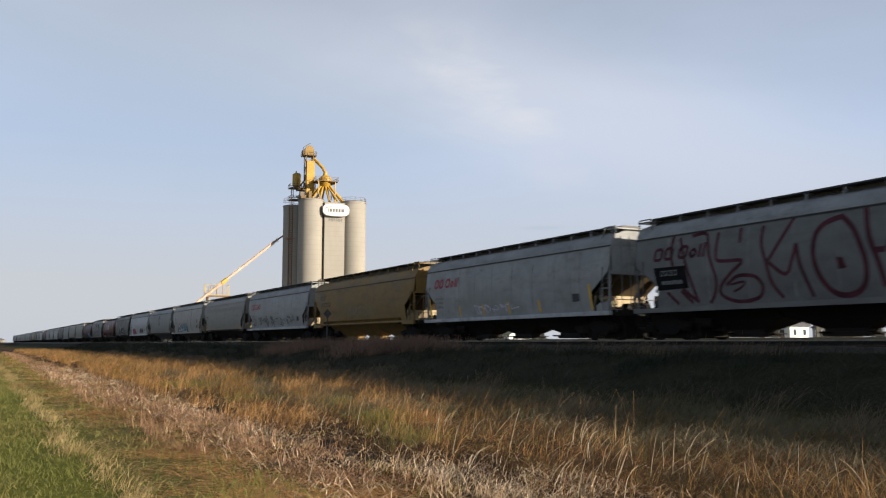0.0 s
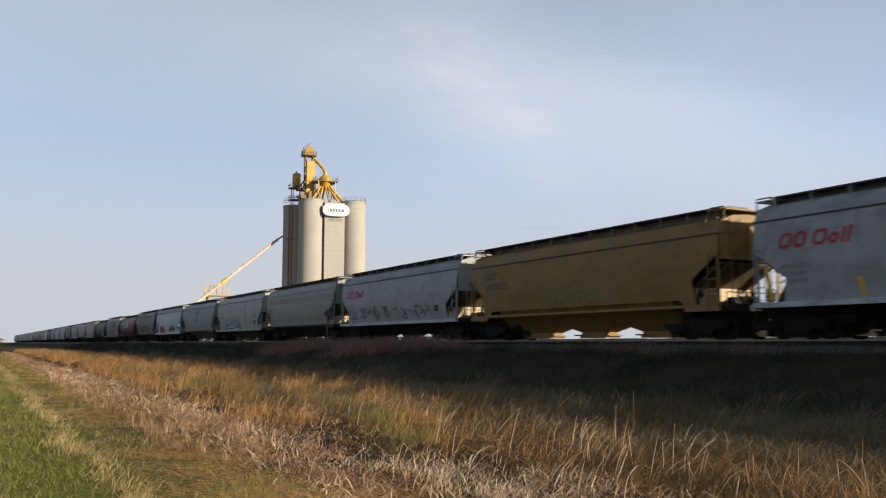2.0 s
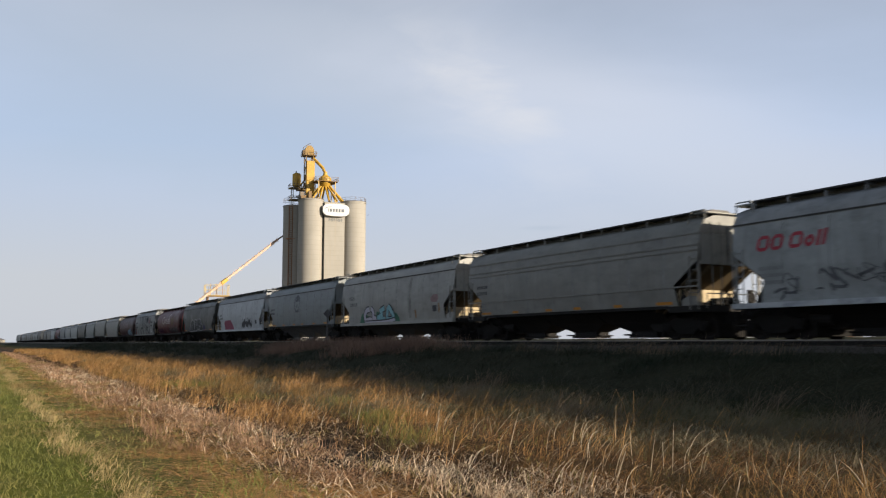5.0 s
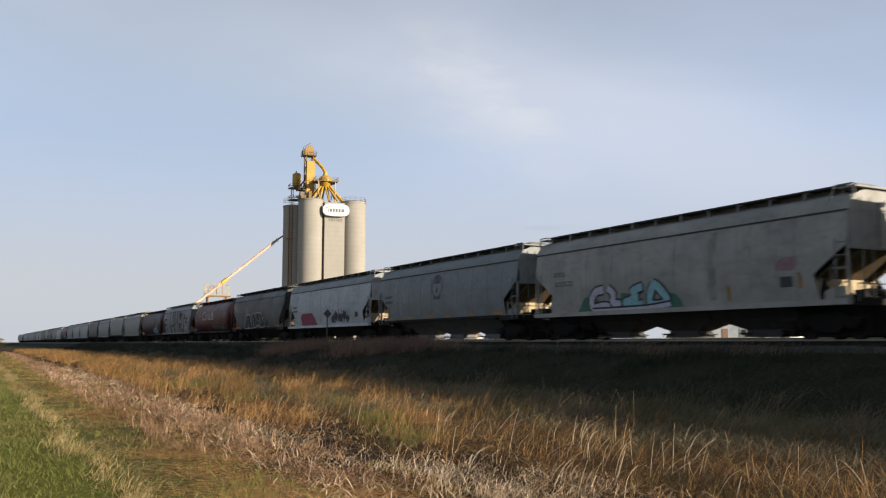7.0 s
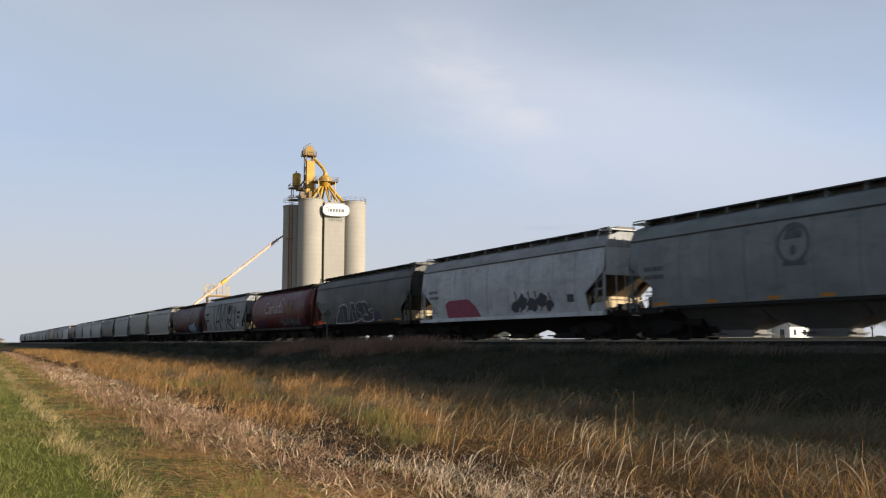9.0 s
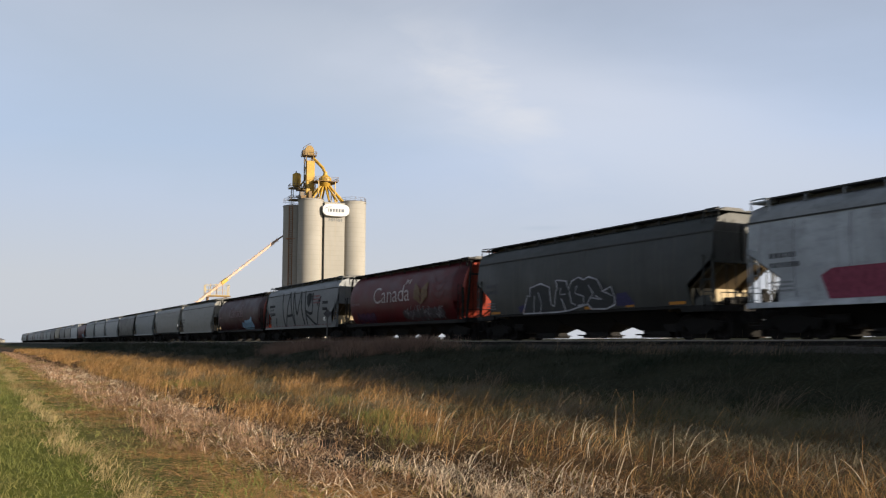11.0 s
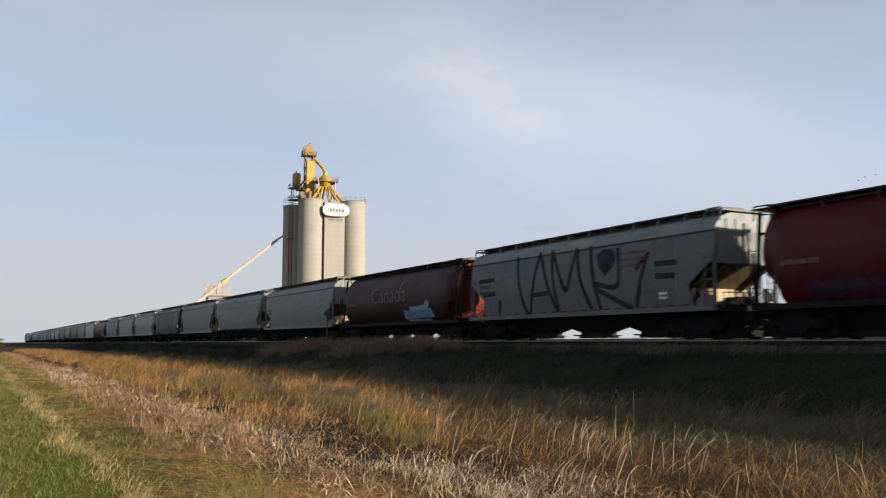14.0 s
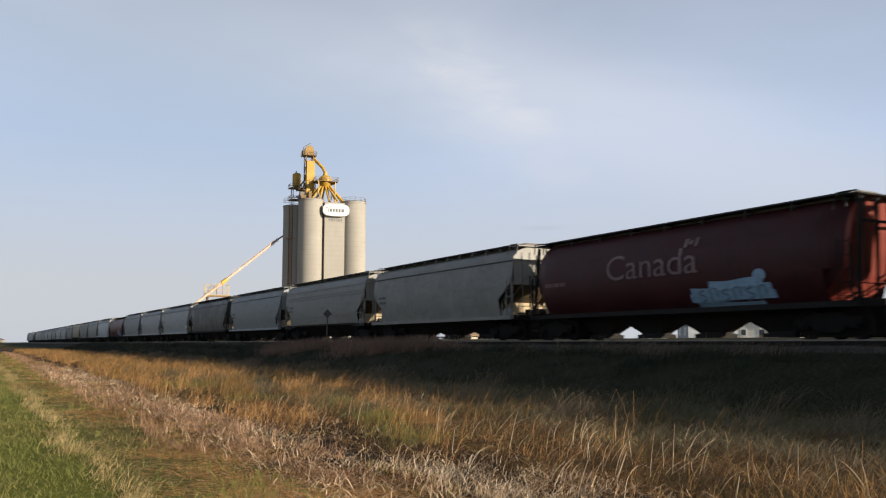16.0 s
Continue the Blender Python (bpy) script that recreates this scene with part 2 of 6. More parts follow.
def ground_material():
    m, nt, b = base_mat("ground_soil")
    tc = nt.nodes.new("ShaderNodeTexCoord")
    sp = nt.nodes.new("ShaderNodeSeparateXYZ")
    nt.links.new(tc.outputs["Object"], sp.inputs[0])
    wob = nt.nodes.new("ShaderNodeMath")
    wob.operation = "MULTIPLY_ADD"
    nt.links.new(noise_of(nt, 0.6, (1, 0.5, 1), 4), wob.inputs[0])
    wob.inputs[1].default_value = 1.6
    nt.links.new(sp.outputs["X"], wob.inputs[2])
    x = wob.outputs[0]
    big, fine = noise_of(nt, 0.35, (1, 0.4, 1), 5), noise_of(nt, 9.0, (1, 1, 1), 6, 0.7)
    lawn = mixed(nt, ramp(nt, fine, 0.35, 0.65), (0.07, 0.085, 0.014), (0.13, 0.13, 0.03))
    litter = mixed(nt, ramp(nt, fine, 0.35, 0.65), (0.02, 0.013, 0.008), (0.11, 0.07, 0.035))
    # bank soil: coloured darker, with some of the train's shade put in
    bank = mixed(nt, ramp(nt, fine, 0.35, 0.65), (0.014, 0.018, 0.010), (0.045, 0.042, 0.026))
    gravel = mixed(nt, ramp(nt, fine, 0.35, 0.65), (0.15, 0.13, 0.11), (0.25, 0.22, 0.19))
    field = mixed(nt, ramp(nt, big, 0.35, 0.65), (0.20, 0.16, 0.08), (0.13, 0.14, 0.05))
    wet = noise_of(nt, 0.8, (1.0, 0.5, 1), 4)
    litter = mixed(nt, ramp(nt, wet, 0.50, 0.60, 0, .85), litter, (0.016, 0.012, 0.009))
    moss = mixed(nt, ramp(nt, fine, 0.35, 0.65), (0.055, 0.060, 0.018), (0.125, 0.10, 0.036))
    mud = mixed(nt, ramp(nt, fine, 0.4, 0.7), (0.012, 0.010, 0.009), (0.05, 0.04, 0.03))
    c = mixed(nt, ramp(nt, x, 2.0, 2.7), lawn, moss)
    c = mixed(nt, ramp(nt, x, 3.3, 3.9), c, litter)
    c = mixed(nt, ramp(nt, x, 5.2, 5.6), c, mud)
    c = mixed(nt, ramp(nt, x, 6.2, 6.7), c, litter)
    c = mixed(nt, ramp(nt, x, 9.0, 11.0), c, moss)
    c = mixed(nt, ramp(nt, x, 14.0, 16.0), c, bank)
    c = mixed(nt, ramp(nt, x, 44.0, 47.0), c, gravel)
    c = mixed(nt, ramp(nt, x, 62.0, 66.0), c, field)
    nt.links.new(c, b.inputs["Base Color"])
    b.inputs["Roughness"].default_value = 0.95
    b.inputs["Specular IOR Level"].default_value = 0.05
    bumped(nt, b, fine, 0.8, 0.04)
    return m


def build_ground():
    xs = [-4000, -1500, -600, -200, -80, -40, -20] + [-12 + 0.5 * i for i in range(104)] + [42, 50, 60, 90, 150, 300, 700, 1500, 4000]
    ys = [-400, -150, -60, -30] + [-20 + 0.7 * i for i in range(130)] + [72 + 3 * i for i in range(40)] + [200, 240, 300, 400, 600, 1000, 1800, 3000, 4600]
    m = Mesh()
    m.v = [(x, y, ground_z(x, y)) for y in ys for x in xs]
    n = len(xs)
    m.f = [(j * n + i, j * n + i + 1, (j + 1) * n + i + 1, (j + 1) * n + i) for j in range(len(ys) - 1) for i in range(n - 1)]
    me = bpy.data.meshes.new("ground")
    me.from_pydata(m.v, [], m.f)
    me.polygons.foreach_set("use_smooth", [True] * len(me.polygons))
    tagged(part("ground", me, ground_material()), "prairie ground with mown verge, weedy ditch and track bank", "ground", kind="structure")


build_ground()


# ================= track =================
def build_track():
    prof = [(-2.9, -0.62), (-1.75, -0.20), (1.75, -0.20), (2.9, -0.62)]
    rnd = random.Random(5)
    ys = [-60 + 0.8 * i for i in range(250)] + [140 + 6 * i for i in range(60)] + [500 + 60 * i for i in range(36)]
    rings = []
    for y in ys:
        rings.append([(TRACK_X + px + rnd.uniform(-.06, .06), y, RAIL_Z + pz + rnd.uniform(-.03, .03)) for px, pz in
                      ((-3.1, -0.75), (-2.5, -0.48), (-1.9, -0.22), (-0.8, -0.2), (0.8, -0.2), (1.9, -0.22), (2.5, -0.48), (3.1, -0.75))])
    bed = Mesh().loft(rings, closed=False)
    stone = bpy.data.materials.new("ballast")
    stone.use_nodes = True
    nt = stone.node_tree
    b = nt.nodes["Principled BSDF"]
    vor = node(nt, "ShaderNodeTexVoronoi", Scale=16.0)
    nt.links.new(nt.nodes.new("ShaderNodeTexCoord").outputs["Object"], vor.inputs["Vector"])
    nt.links.new(mixed(nt, vor.outputs["Distance"], (0.11, 0.09, 0.075), (0.035, 0.03, 0.026)), b.inputs["Base Color"])
    b.inputs["Roughness"].default_value = 0.95
    bumped(nt, b, vor.outputs["Distance"], 1.0, 0.05)
    tagged(part("ballast_bed", bed, stone), "grey crushed stone ballast under the railway track", "track bed", kind="structure")
    for s in (-1, 1):
        r = thing("rail", "long steel rail with a polished running edge", "rail", "rails of the track")
        x = TRACK_X + s * 0.755
        web = Mesh().prism([(x - .07, RAIL_Z - .17), (x + .07, RAIL_Z - .17), (x + .01, RAIL_Z - .13), (x + .01, RAIL_Z - .05), (x - .01, RAIL_Z - .05), (x - .01, RAIL_Z - .13)], -60, 2400, "y")
        part("web", web, STEEL, r)
        head = Mesh().prism([(x - .036, RAIL_Z - .05), (x + .036, RAIL_Z - .05), (x + .036, RAIL_Z - .008), (x + .028, RAIL_Z), (x - .028, RAIL_Z), (x - .036, RAIL_Z - .008)], -60, 2400, "y")
        part("rail_head", head, TREAD, r)
    wood = paint("tie_wood", (0.06, 0.045, 0.035), 0.9, 0.6)
    tie_me = Mesh().box(-1.3, 1.3, -.11, .11, -.34, -.172).data("tie")
    ties = thing("track_ties", "weathered dark timber railway ties in ballast", "railway ties", kind="structure")
    for i in range(120):
        part("tie", tie_me, wood, ties, at=pose(TRACK_X, -20 + 0.55 * i, RAIL_Z))
    sign = thing("trackside_sign", "small dark diamond sign on a steel post by the track", "sign")
    sx, sy = 20.6, 54.6
    gz = ground_z(sx, sy)
    part("post", Mesh().box(sx - .03, sx + .03, sy - .03, sy + .03, gz - .3, 3.45), plain("weathered_post", (0.09, 0.085, 0.08), .8), sign)
    q = 0.30
    plate = Mesh().prism([(sx, 3.42 - q), (sx + q, 3.42), (sx, 3.42 + q), (sx - q, 3.42)], sy - .05, sy - .032, "y")
    part("plate", plate, plain("sign_back", (0.085, 0.085, 0.09), 0.8), sign)


build_track()

# ================= train =================
CACHE = {}
HALF = 8.2          # half length of a car's body at the roof
SIDE = 1.56         # half width


def shared(key, make, mat, parent, name=None, label="", at=None, smooth=0):
    """A part whose mesh is shared by all cars of its kind; the paint belongs to the object."""
    if key not in CACHE:
        me = make().data(key, smooth)
        me.materials.append(STEEL)
        CACHE[key] = me
    ob = part(name or key, CACHE[key], None, parent, label, at)
    if mat is not STEEL:
        ob.material_slots[0].link = "OBJECT"
        ob.material_slots[0].material = mat
    return ob


def wheelset_mesh():
    m = Mesh()
    n = 28
    for s in (-1, 1):
        rings = []
        for x, r in ((.66, .10), (.67, .40), (.685, .485), (.715, .485), (.72, .455), (.80, .45), (.80, .38), (.765, .34), (.765, .16), (.83, .13), (.83, .07)):
            rings.append([(s * x, r * math.cos(2 * math.pi * i / n), r * math.sin(2 * math.pi * i / n)) for i in range(n)])
        m.loft(rings)
    m.tube((-1.05, 0, 0), (1.05, 0, 0), .075, 10)
    return m


def side_frame_mesh():
    m = Mesh()
    top = [(-1.16, -.02), (-1.16, .16), (-.62, .24), (-.35, .34), (.35, .34), (.62, .24), (1.16, .16), (1.16, -.02), (.98, .02), (.72, .02), (.40, -.26), (-.40, -.26), (-.72, .02), (-.98, .02)]
    m.prism(top, -.07, .07)
    m.box(-.10, .10, -1.07, -.71, -.14, .12)
    m.box(-.10, .10, .71, 1.07, -.14, .12)
    m.tube((-.14, -.89, 0), (.14, -.89, 0), .11, 12)
    m.tube((-.14, .89, 0), (.14, .89, 0), .11, 12)
    for y in (-.2, -.07, .07, .2):
        m.tube((0.02, y, -.2), (0.02, y, .12), .075, 8)
    return m


WHEELSETS = []


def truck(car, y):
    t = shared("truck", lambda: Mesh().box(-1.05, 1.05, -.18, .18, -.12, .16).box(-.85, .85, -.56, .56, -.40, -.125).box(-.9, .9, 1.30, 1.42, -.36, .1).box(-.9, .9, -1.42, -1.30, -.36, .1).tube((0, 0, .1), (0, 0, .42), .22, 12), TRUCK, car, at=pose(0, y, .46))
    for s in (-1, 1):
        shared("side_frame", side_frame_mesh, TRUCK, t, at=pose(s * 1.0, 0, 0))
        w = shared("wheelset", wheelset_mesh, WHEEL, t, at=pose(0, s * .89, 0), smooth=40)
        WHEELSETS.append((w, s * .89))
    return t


def coupler_mesh():
    m = Mesh().box(-.09, .09, -.95, .3, -.12, .12)
    m.prism([(-.16, .24), (.14, .24), (.16, .40), (.02, .44), (-.16, .40)], -.16, .16, "z")
    m.box(-.34, .34, -.72, -.10, -.30, .14)
    m.box(-.26, .26, -.10, .12, -.26, .10)
    return m


def hose_mesh():
    """Brake hose that hangs from the end sill in a bow, with its lever."""
    pts = [(.32, HALF + .05, .86), (.34, HALF + .25, .66), (.30, HALF + .45, .42), (.22, HALF + .66, .34), (.10, HALF + .80, .40)]
    m = Mesh()
    for a, b in zip(pts, pts[1:]):
        m.tube(a, b, .045, 6)
    m.tube((-1.35, HALF + .18, .92), (-.15, HALF + .34, .70), .028, 5)
    m.tube((-1.35, HALF + .18, .92), (-1.35, HALF + .20, .58), .028, 5)
    return m


def ladder_mesh(z0, z1, w):
    m = Mesh()
    for y in (0, w):
        m.box(-.025, .01, y - .014, y + .014, z0, z1)
    k = int((z1 - z0) / .38)
    for i in range(k):
        z = z0 + .2 + i * (z1 - z0 - .3) / max(1, k - 1)
        m.tube((-.05, 0, z), (-.05, w, z), .013, 5)
    return m


def rail_tube(pts, r=.02):
    m = Mesh()
    for a, b in zip(pts, pts[1:]):
        m.tube(a, b, r, 5)
    return m


def hopper_mesh(hw, low):
    """One discharge hopper: upper box, sloping sides, outlet frame."""
    m = Mesh()
    rings = []
    for z, hy, hx in ((1.42, 1.92, 1.40), (1.05, 1.91, 1.18), (.72, 1.88, .74), (low + .10, .76, .36), (low, .76, .36)):
        rings.append([(-hx, -hy, z), (hx, -hy, z), (hx, hy, z), (-hx, hy, z)])
    m.loft(rings)
    m.box(-.42, .42, -.82, .82, low - .15, low - .004)
    m.tube((-.95, .5, low - .03), (.95, .5, low - .03), .035, 6)
    m.box(-.46, .46, -.95, -.72, low - .06, low - .02)
    return m


def slope_end_mesh():
    """Sloping floor sheet at the end of the body, with its stiffeners."""
    m = Mesh()
    y0, z0, y1, z1 = HALF - .06, 2.62, 5.75, 1.02
    n = Vector((0, z0 - z1, -(y0 - y1))).normalized() * .05
    a, b = Vector((0, y0, z0)), Vector((0, y1, z1))
    m.prism([(a.y, a.z), (b.y, b.z), (b.y - n.y, b.z - n.z), (a.y - n.y, a.z - n.z)], -1.37, 1.37)
    for x in (-1.0, 1.0):
        c = n * 1.6
        m.prism([(a.y + c.y, a.z + c.z - .05), (b.y + c.y, b.z + c.z), (b.y, b.z), (a.y, a.z)], x - .03, x + .03)
    return m


def end_frame_mesh():
    """Underframe at the end: striker, bolster web and the braces up to the slope sheet."""
    m = Mesh()
    m.prism([(6.90, 1.1), (6.98, 1.1), (6.98, 1.84), (6.90, 1.78)], -1.34, 1.34)
    for x in (-1.1, 1.1):
        m.prism([(6.98, 1.1), (7.2, 1.1), (6.98, 1.8)], x - .02, x + .02)
    return m


def end_cover_mesh():
    """Cladding of the end underframe between stiffener plates."""
    m = Mesh()
    for x in (-1.3, 1.3):
        m.prism([(6.9, 1.15), (7.5, 1.15), (7.1, 1.85)], x - .02, x + .02)
    m.tube((-.95, 7.55, 1.38), (-.15, 7.55, 1.38), .17, 10)
    m.box(-.1, .22, 7.35, 7.7, 1.2, 1.5)
    m.tube((-.95, 7.75, 1.28), (.9, 7.75, 1.28), .03, 5)
    return m


# dark running boards; on the top chord it stands for a shadow line
ROOF_SHADE = paint("roof_shade_dark", (0.035, 0.034, 0.033), .75, .4)
HATCH = paint("hatch_grey", (0.125, 0.118, 0.110), .75, .5)


def roof_gear(car, mat, gear_mat, top, n_post, lo=None):
    """Hatches, running boards and their stands."""
    z = top
    for i in range(4):
        shared("hatch_cover", lambda: Mesh().prism([(-.60, 0), (-.58, .40), (-.40, .49), (.40, .49), (.58, .40), (.60, 0)], -1.93, 1.90, "y").prism([(-.66, .20), (-.66, .26), (.66, .26), (.66, .20)], -1.7, -1.6, "y").prism([(-.66, .20), (-.66, .26), (.66, .26), (.66, .20)], 1.6, 1.7, "y"), HATCH, car, at=pose(0, -5.85 + 3.9 * i, z - .40))
    for s in (-1, 1):
        shared("running_board", lambda: Mesh().box(-.22, .22, -HALF + .3, HALF - .3, -.05, 0), ROOF_SHADE, car, at=pose(s * .80, 0, z))
    for i in range(n_post):
        y = -HALF + .5 + i * (2 * HALF - 1.0) / (n_post - 1)
        for s in (-1, 1):
            shared("board_stand", lambda: Mesh().box(-.22, -.17, -.028, .028, -.44, -.051).box(-.22, .2, -.04, .04, -.1, -.051), mat, car, at=pose(s * .78, y, z, 0, 0, 0 if s < 0 else 180))
    for e in (0, 180):
        flat = pose(0, 0, 0, 0, 0, e)
        shared("end_platform", lambda: Mesh().box(-1.22, 1.22, HALF - .5, HALF + .14, -.05, -.004), gear_mat, car, at=flat @ pose(0, 0, z - .10))
        for s in (-1, 1):
            shared("grab_rail" + str(s), lambda: rail_tube([(s * 1.30, HALF - .75, -.55), (s * 1.22, HALF - .6, -.04), (s * 1.22, HALF + .06, -.04), (s * 1.25, HALF + .05, -.5)], .026), gear_mat, car, name="grab_rail", at=flat @ pose(0, 0, z))


def end_gear(car, body, gear_mat, wheel_end):
    for e in (0, 180):
        f = pose(0, 0, 0, 0, 0, e)
        for s in (-1, 1):
            shared("end_ladder", lambda: ladder_mesh(1.05, 2.95, .42), gear_mat, car, at=f @ (pose(-1.56, HALF - .44, 0) if s < 0 else pose(1.56, HALF - .02, 0, 0, 0, 180)))
            shared("corner_post", lambda: Mesh().box(-.035, .035, -.035, .035, 1.1, 2.8), body, car, at=f @ pose(s * 1.46, HALF - .07, 0))
        shared("step", lambda: rail_tube([(-1.5, HALF - .45, 1.0), (-1.5, HALF - .45, .45), (-1.5, HALF - .05, .45), (-1.5, HALF - .05, 1.0)], .022), STEEL, car, at=f)
        shared("coupler", coupler_mesh, STEEL, car, at=f @ pose(0, HALF + .3, .86))
        shared("brake_hose", hose_mesh, STEEL, car, at=f)
        shared("end_ladder_inner", lambda: rail_tube([(.5, HALF + .06, 1.2), (.5, HALF + .06, 4.2)], .018).add(*[(lambda q: (q.v, q.f))(rail_tube([(.95, HALF + .06, 1.2), (.95, HALF + .06, 4.2)], .018))][0]), gear_mat, car, name="end_ladder", at=f)
    f = pose(0, 0, 0, 0, 0, 0 if wheel_end > 0 else 180)

    def bw():
        m = Mesh()
        n = 16
        c = Vector((-.9, HALF + .16, 1.50))
        for i in range(n):
            a, b = 2 * math.pi * i / n, 2 * math.pi * (i + 1) / n
            m.tube(c + .27 * Vector((math.cos(a), 0, math.sin(a))), c + .27 * Vector((math.cos(b), 0, math.sin(b))), .022, 5)
        for k in range(5):
            a = 2 * math.pi * k / 5
            m.tube(c, c + .27 * Vector((math.cos(a), 0, math.sin(a))), .016, 5)
        m.tube((-.9, HALF + .05, 1.50), (-.9, HALF + .14, 1.50), .2, 14)
        m.box(-1.0, -.8, HALF - .02, HALF + .05, 1.1, 1.8)
        return m
    shared("brake_wheel", bw, STEEL, car, at=f)
    shared("hand_rail", lambda: rail_tube([(-1.3, HALF + .12, 1.1), (-1.3, HALF + .12, 1.62), (1.3, HALF + .12, 1.62), (1.3, HALF + .12, 1.1)], .018), gear_mat, car, at=f)


# brown slope sheet, darkened for the shade inside the end opening
SLOPE_SHADE = paint("slope_shade_brown", (0.105, 0.078, 0.046), .8, .5, (0.05, 0.036, 0.022), 0, .1)
# bolster web: the low sun's warm light is put into its cream
SUN_CREAM = paint("sun_cream_bulkhead", (0.37, 0.30, 0.195), .7, .4, (0.20, 0.13, 0.07), 0, .15)


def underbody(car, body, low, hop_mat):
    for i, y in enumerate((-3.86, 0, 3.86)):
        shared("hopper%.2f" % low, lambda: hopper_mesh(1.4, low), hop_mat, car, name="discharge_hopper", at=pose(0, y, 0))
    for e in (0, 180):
        shared("slope_sheet", slope_end_mesh, SLOPE_SHADE, car, at=pose(0, 0, 0, 0, 0, e))
        shared("end_frame", end_frame_mesh, SUN_CREAM, car, at=pose(0, 0, 0, 0, 0, e))
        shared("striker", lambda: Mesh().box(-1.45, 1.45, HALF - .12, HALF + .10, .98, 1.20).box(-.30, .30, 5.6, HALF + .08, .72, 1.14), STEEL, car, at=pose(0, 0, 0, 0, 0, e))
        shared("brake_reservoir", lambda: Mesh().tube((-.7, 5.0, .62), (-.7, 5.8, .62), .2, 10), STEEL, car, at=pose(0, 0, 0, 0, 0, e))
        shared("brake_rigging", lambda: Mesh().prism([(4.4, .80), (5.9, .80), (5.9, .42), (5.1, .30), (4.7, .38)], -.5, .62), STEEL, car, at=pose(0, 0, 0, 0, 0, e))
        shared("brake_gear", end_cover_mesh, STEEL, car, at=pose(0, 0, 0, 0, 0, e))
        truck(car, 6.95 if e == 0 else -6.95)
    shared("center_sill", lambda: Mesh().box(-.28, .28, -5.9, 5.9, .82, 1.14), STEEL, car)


# bottom of the side, top chord, top of the end opening, corner of the opening (height, distance in), its foot
STYLES = {"sill": (1.08, 3.78, 2.72, 1.95, 1.26, 1.10), "plain": (1.24, 3.76, 2.74, 1.95, 1.30, 1.16), "high": (1.40, 3.64, 2.84, 2.10, 1.24, 1.10)}


def side_in(z):
    """How far the gently rounded side draws in at a height."""
    return .12 * ((z - 2.45) / 1.35) ** 2


def curved_side(style):
    """The side sheet, rounded from sill to chord."""
    b = bmesh.new()
    poly = side_polygon(style)
    tris = geometry.tessellate_polygon([[Vector((y, z, 0)) for y, z in poly]])
    n = len(poly)
    vs = [b.verts.new((x, y, z)) for x in (SIDE - .04, SIDE) for y, z in poly]
    for t in tris:
        b.faces.new([vs[k] for k in t])
        b.faces.new([vs[n + k] for k in reversed(t)])
    for k in range(n):
        b.faces.new([vs[k], vs[(k + 1) % n], vs[n + (k + 1) % n], vs[n + k]])
    bmesh.ops.triangulate(b, faces=[f for f in b.faces if len(f.verts) > 3])
    for z in (1.5, 1.8, 2.1, 2.4, 2.7, 3.0, 3.3, 3.55):
        bmesh.ops.bisect_plane(b, geom=b.verts[:] + b.edges[:] + b.faces[:], plane_co=(0, 0, z), plane_no=(0, 0, 1))
    b.verts.index_update()
    out = Mesh().add([(v.co.x - side_in(v.co.z), v.co.y, v.co.z) for v in b.verts], [[v.index for v in f.verts] for f in b.faces])
    b.free()
    return out


def side_polygon(style):
    zb, zt, zo, zk, k, f = STYLES[style]
    a, b, c = HALF - .14, HALF - k, HALF - f
    return [(-a, zo), (-b, zk), (-c, 1.21), (-c, 1.02), (-c + .5, 1.02), (-c + .8, zb), (c - .8, zb), (c - .5, 1.02), (c, 1.02), (c, 1.21), (b, zk), (a, zo), (HALF, zo + .06), (HALF, zt), (-HALF, zt), (-HALF, zo + .06)]


# sill colours by body; the greys are lightened for sky light on the ledge
SILL_TONE = {}


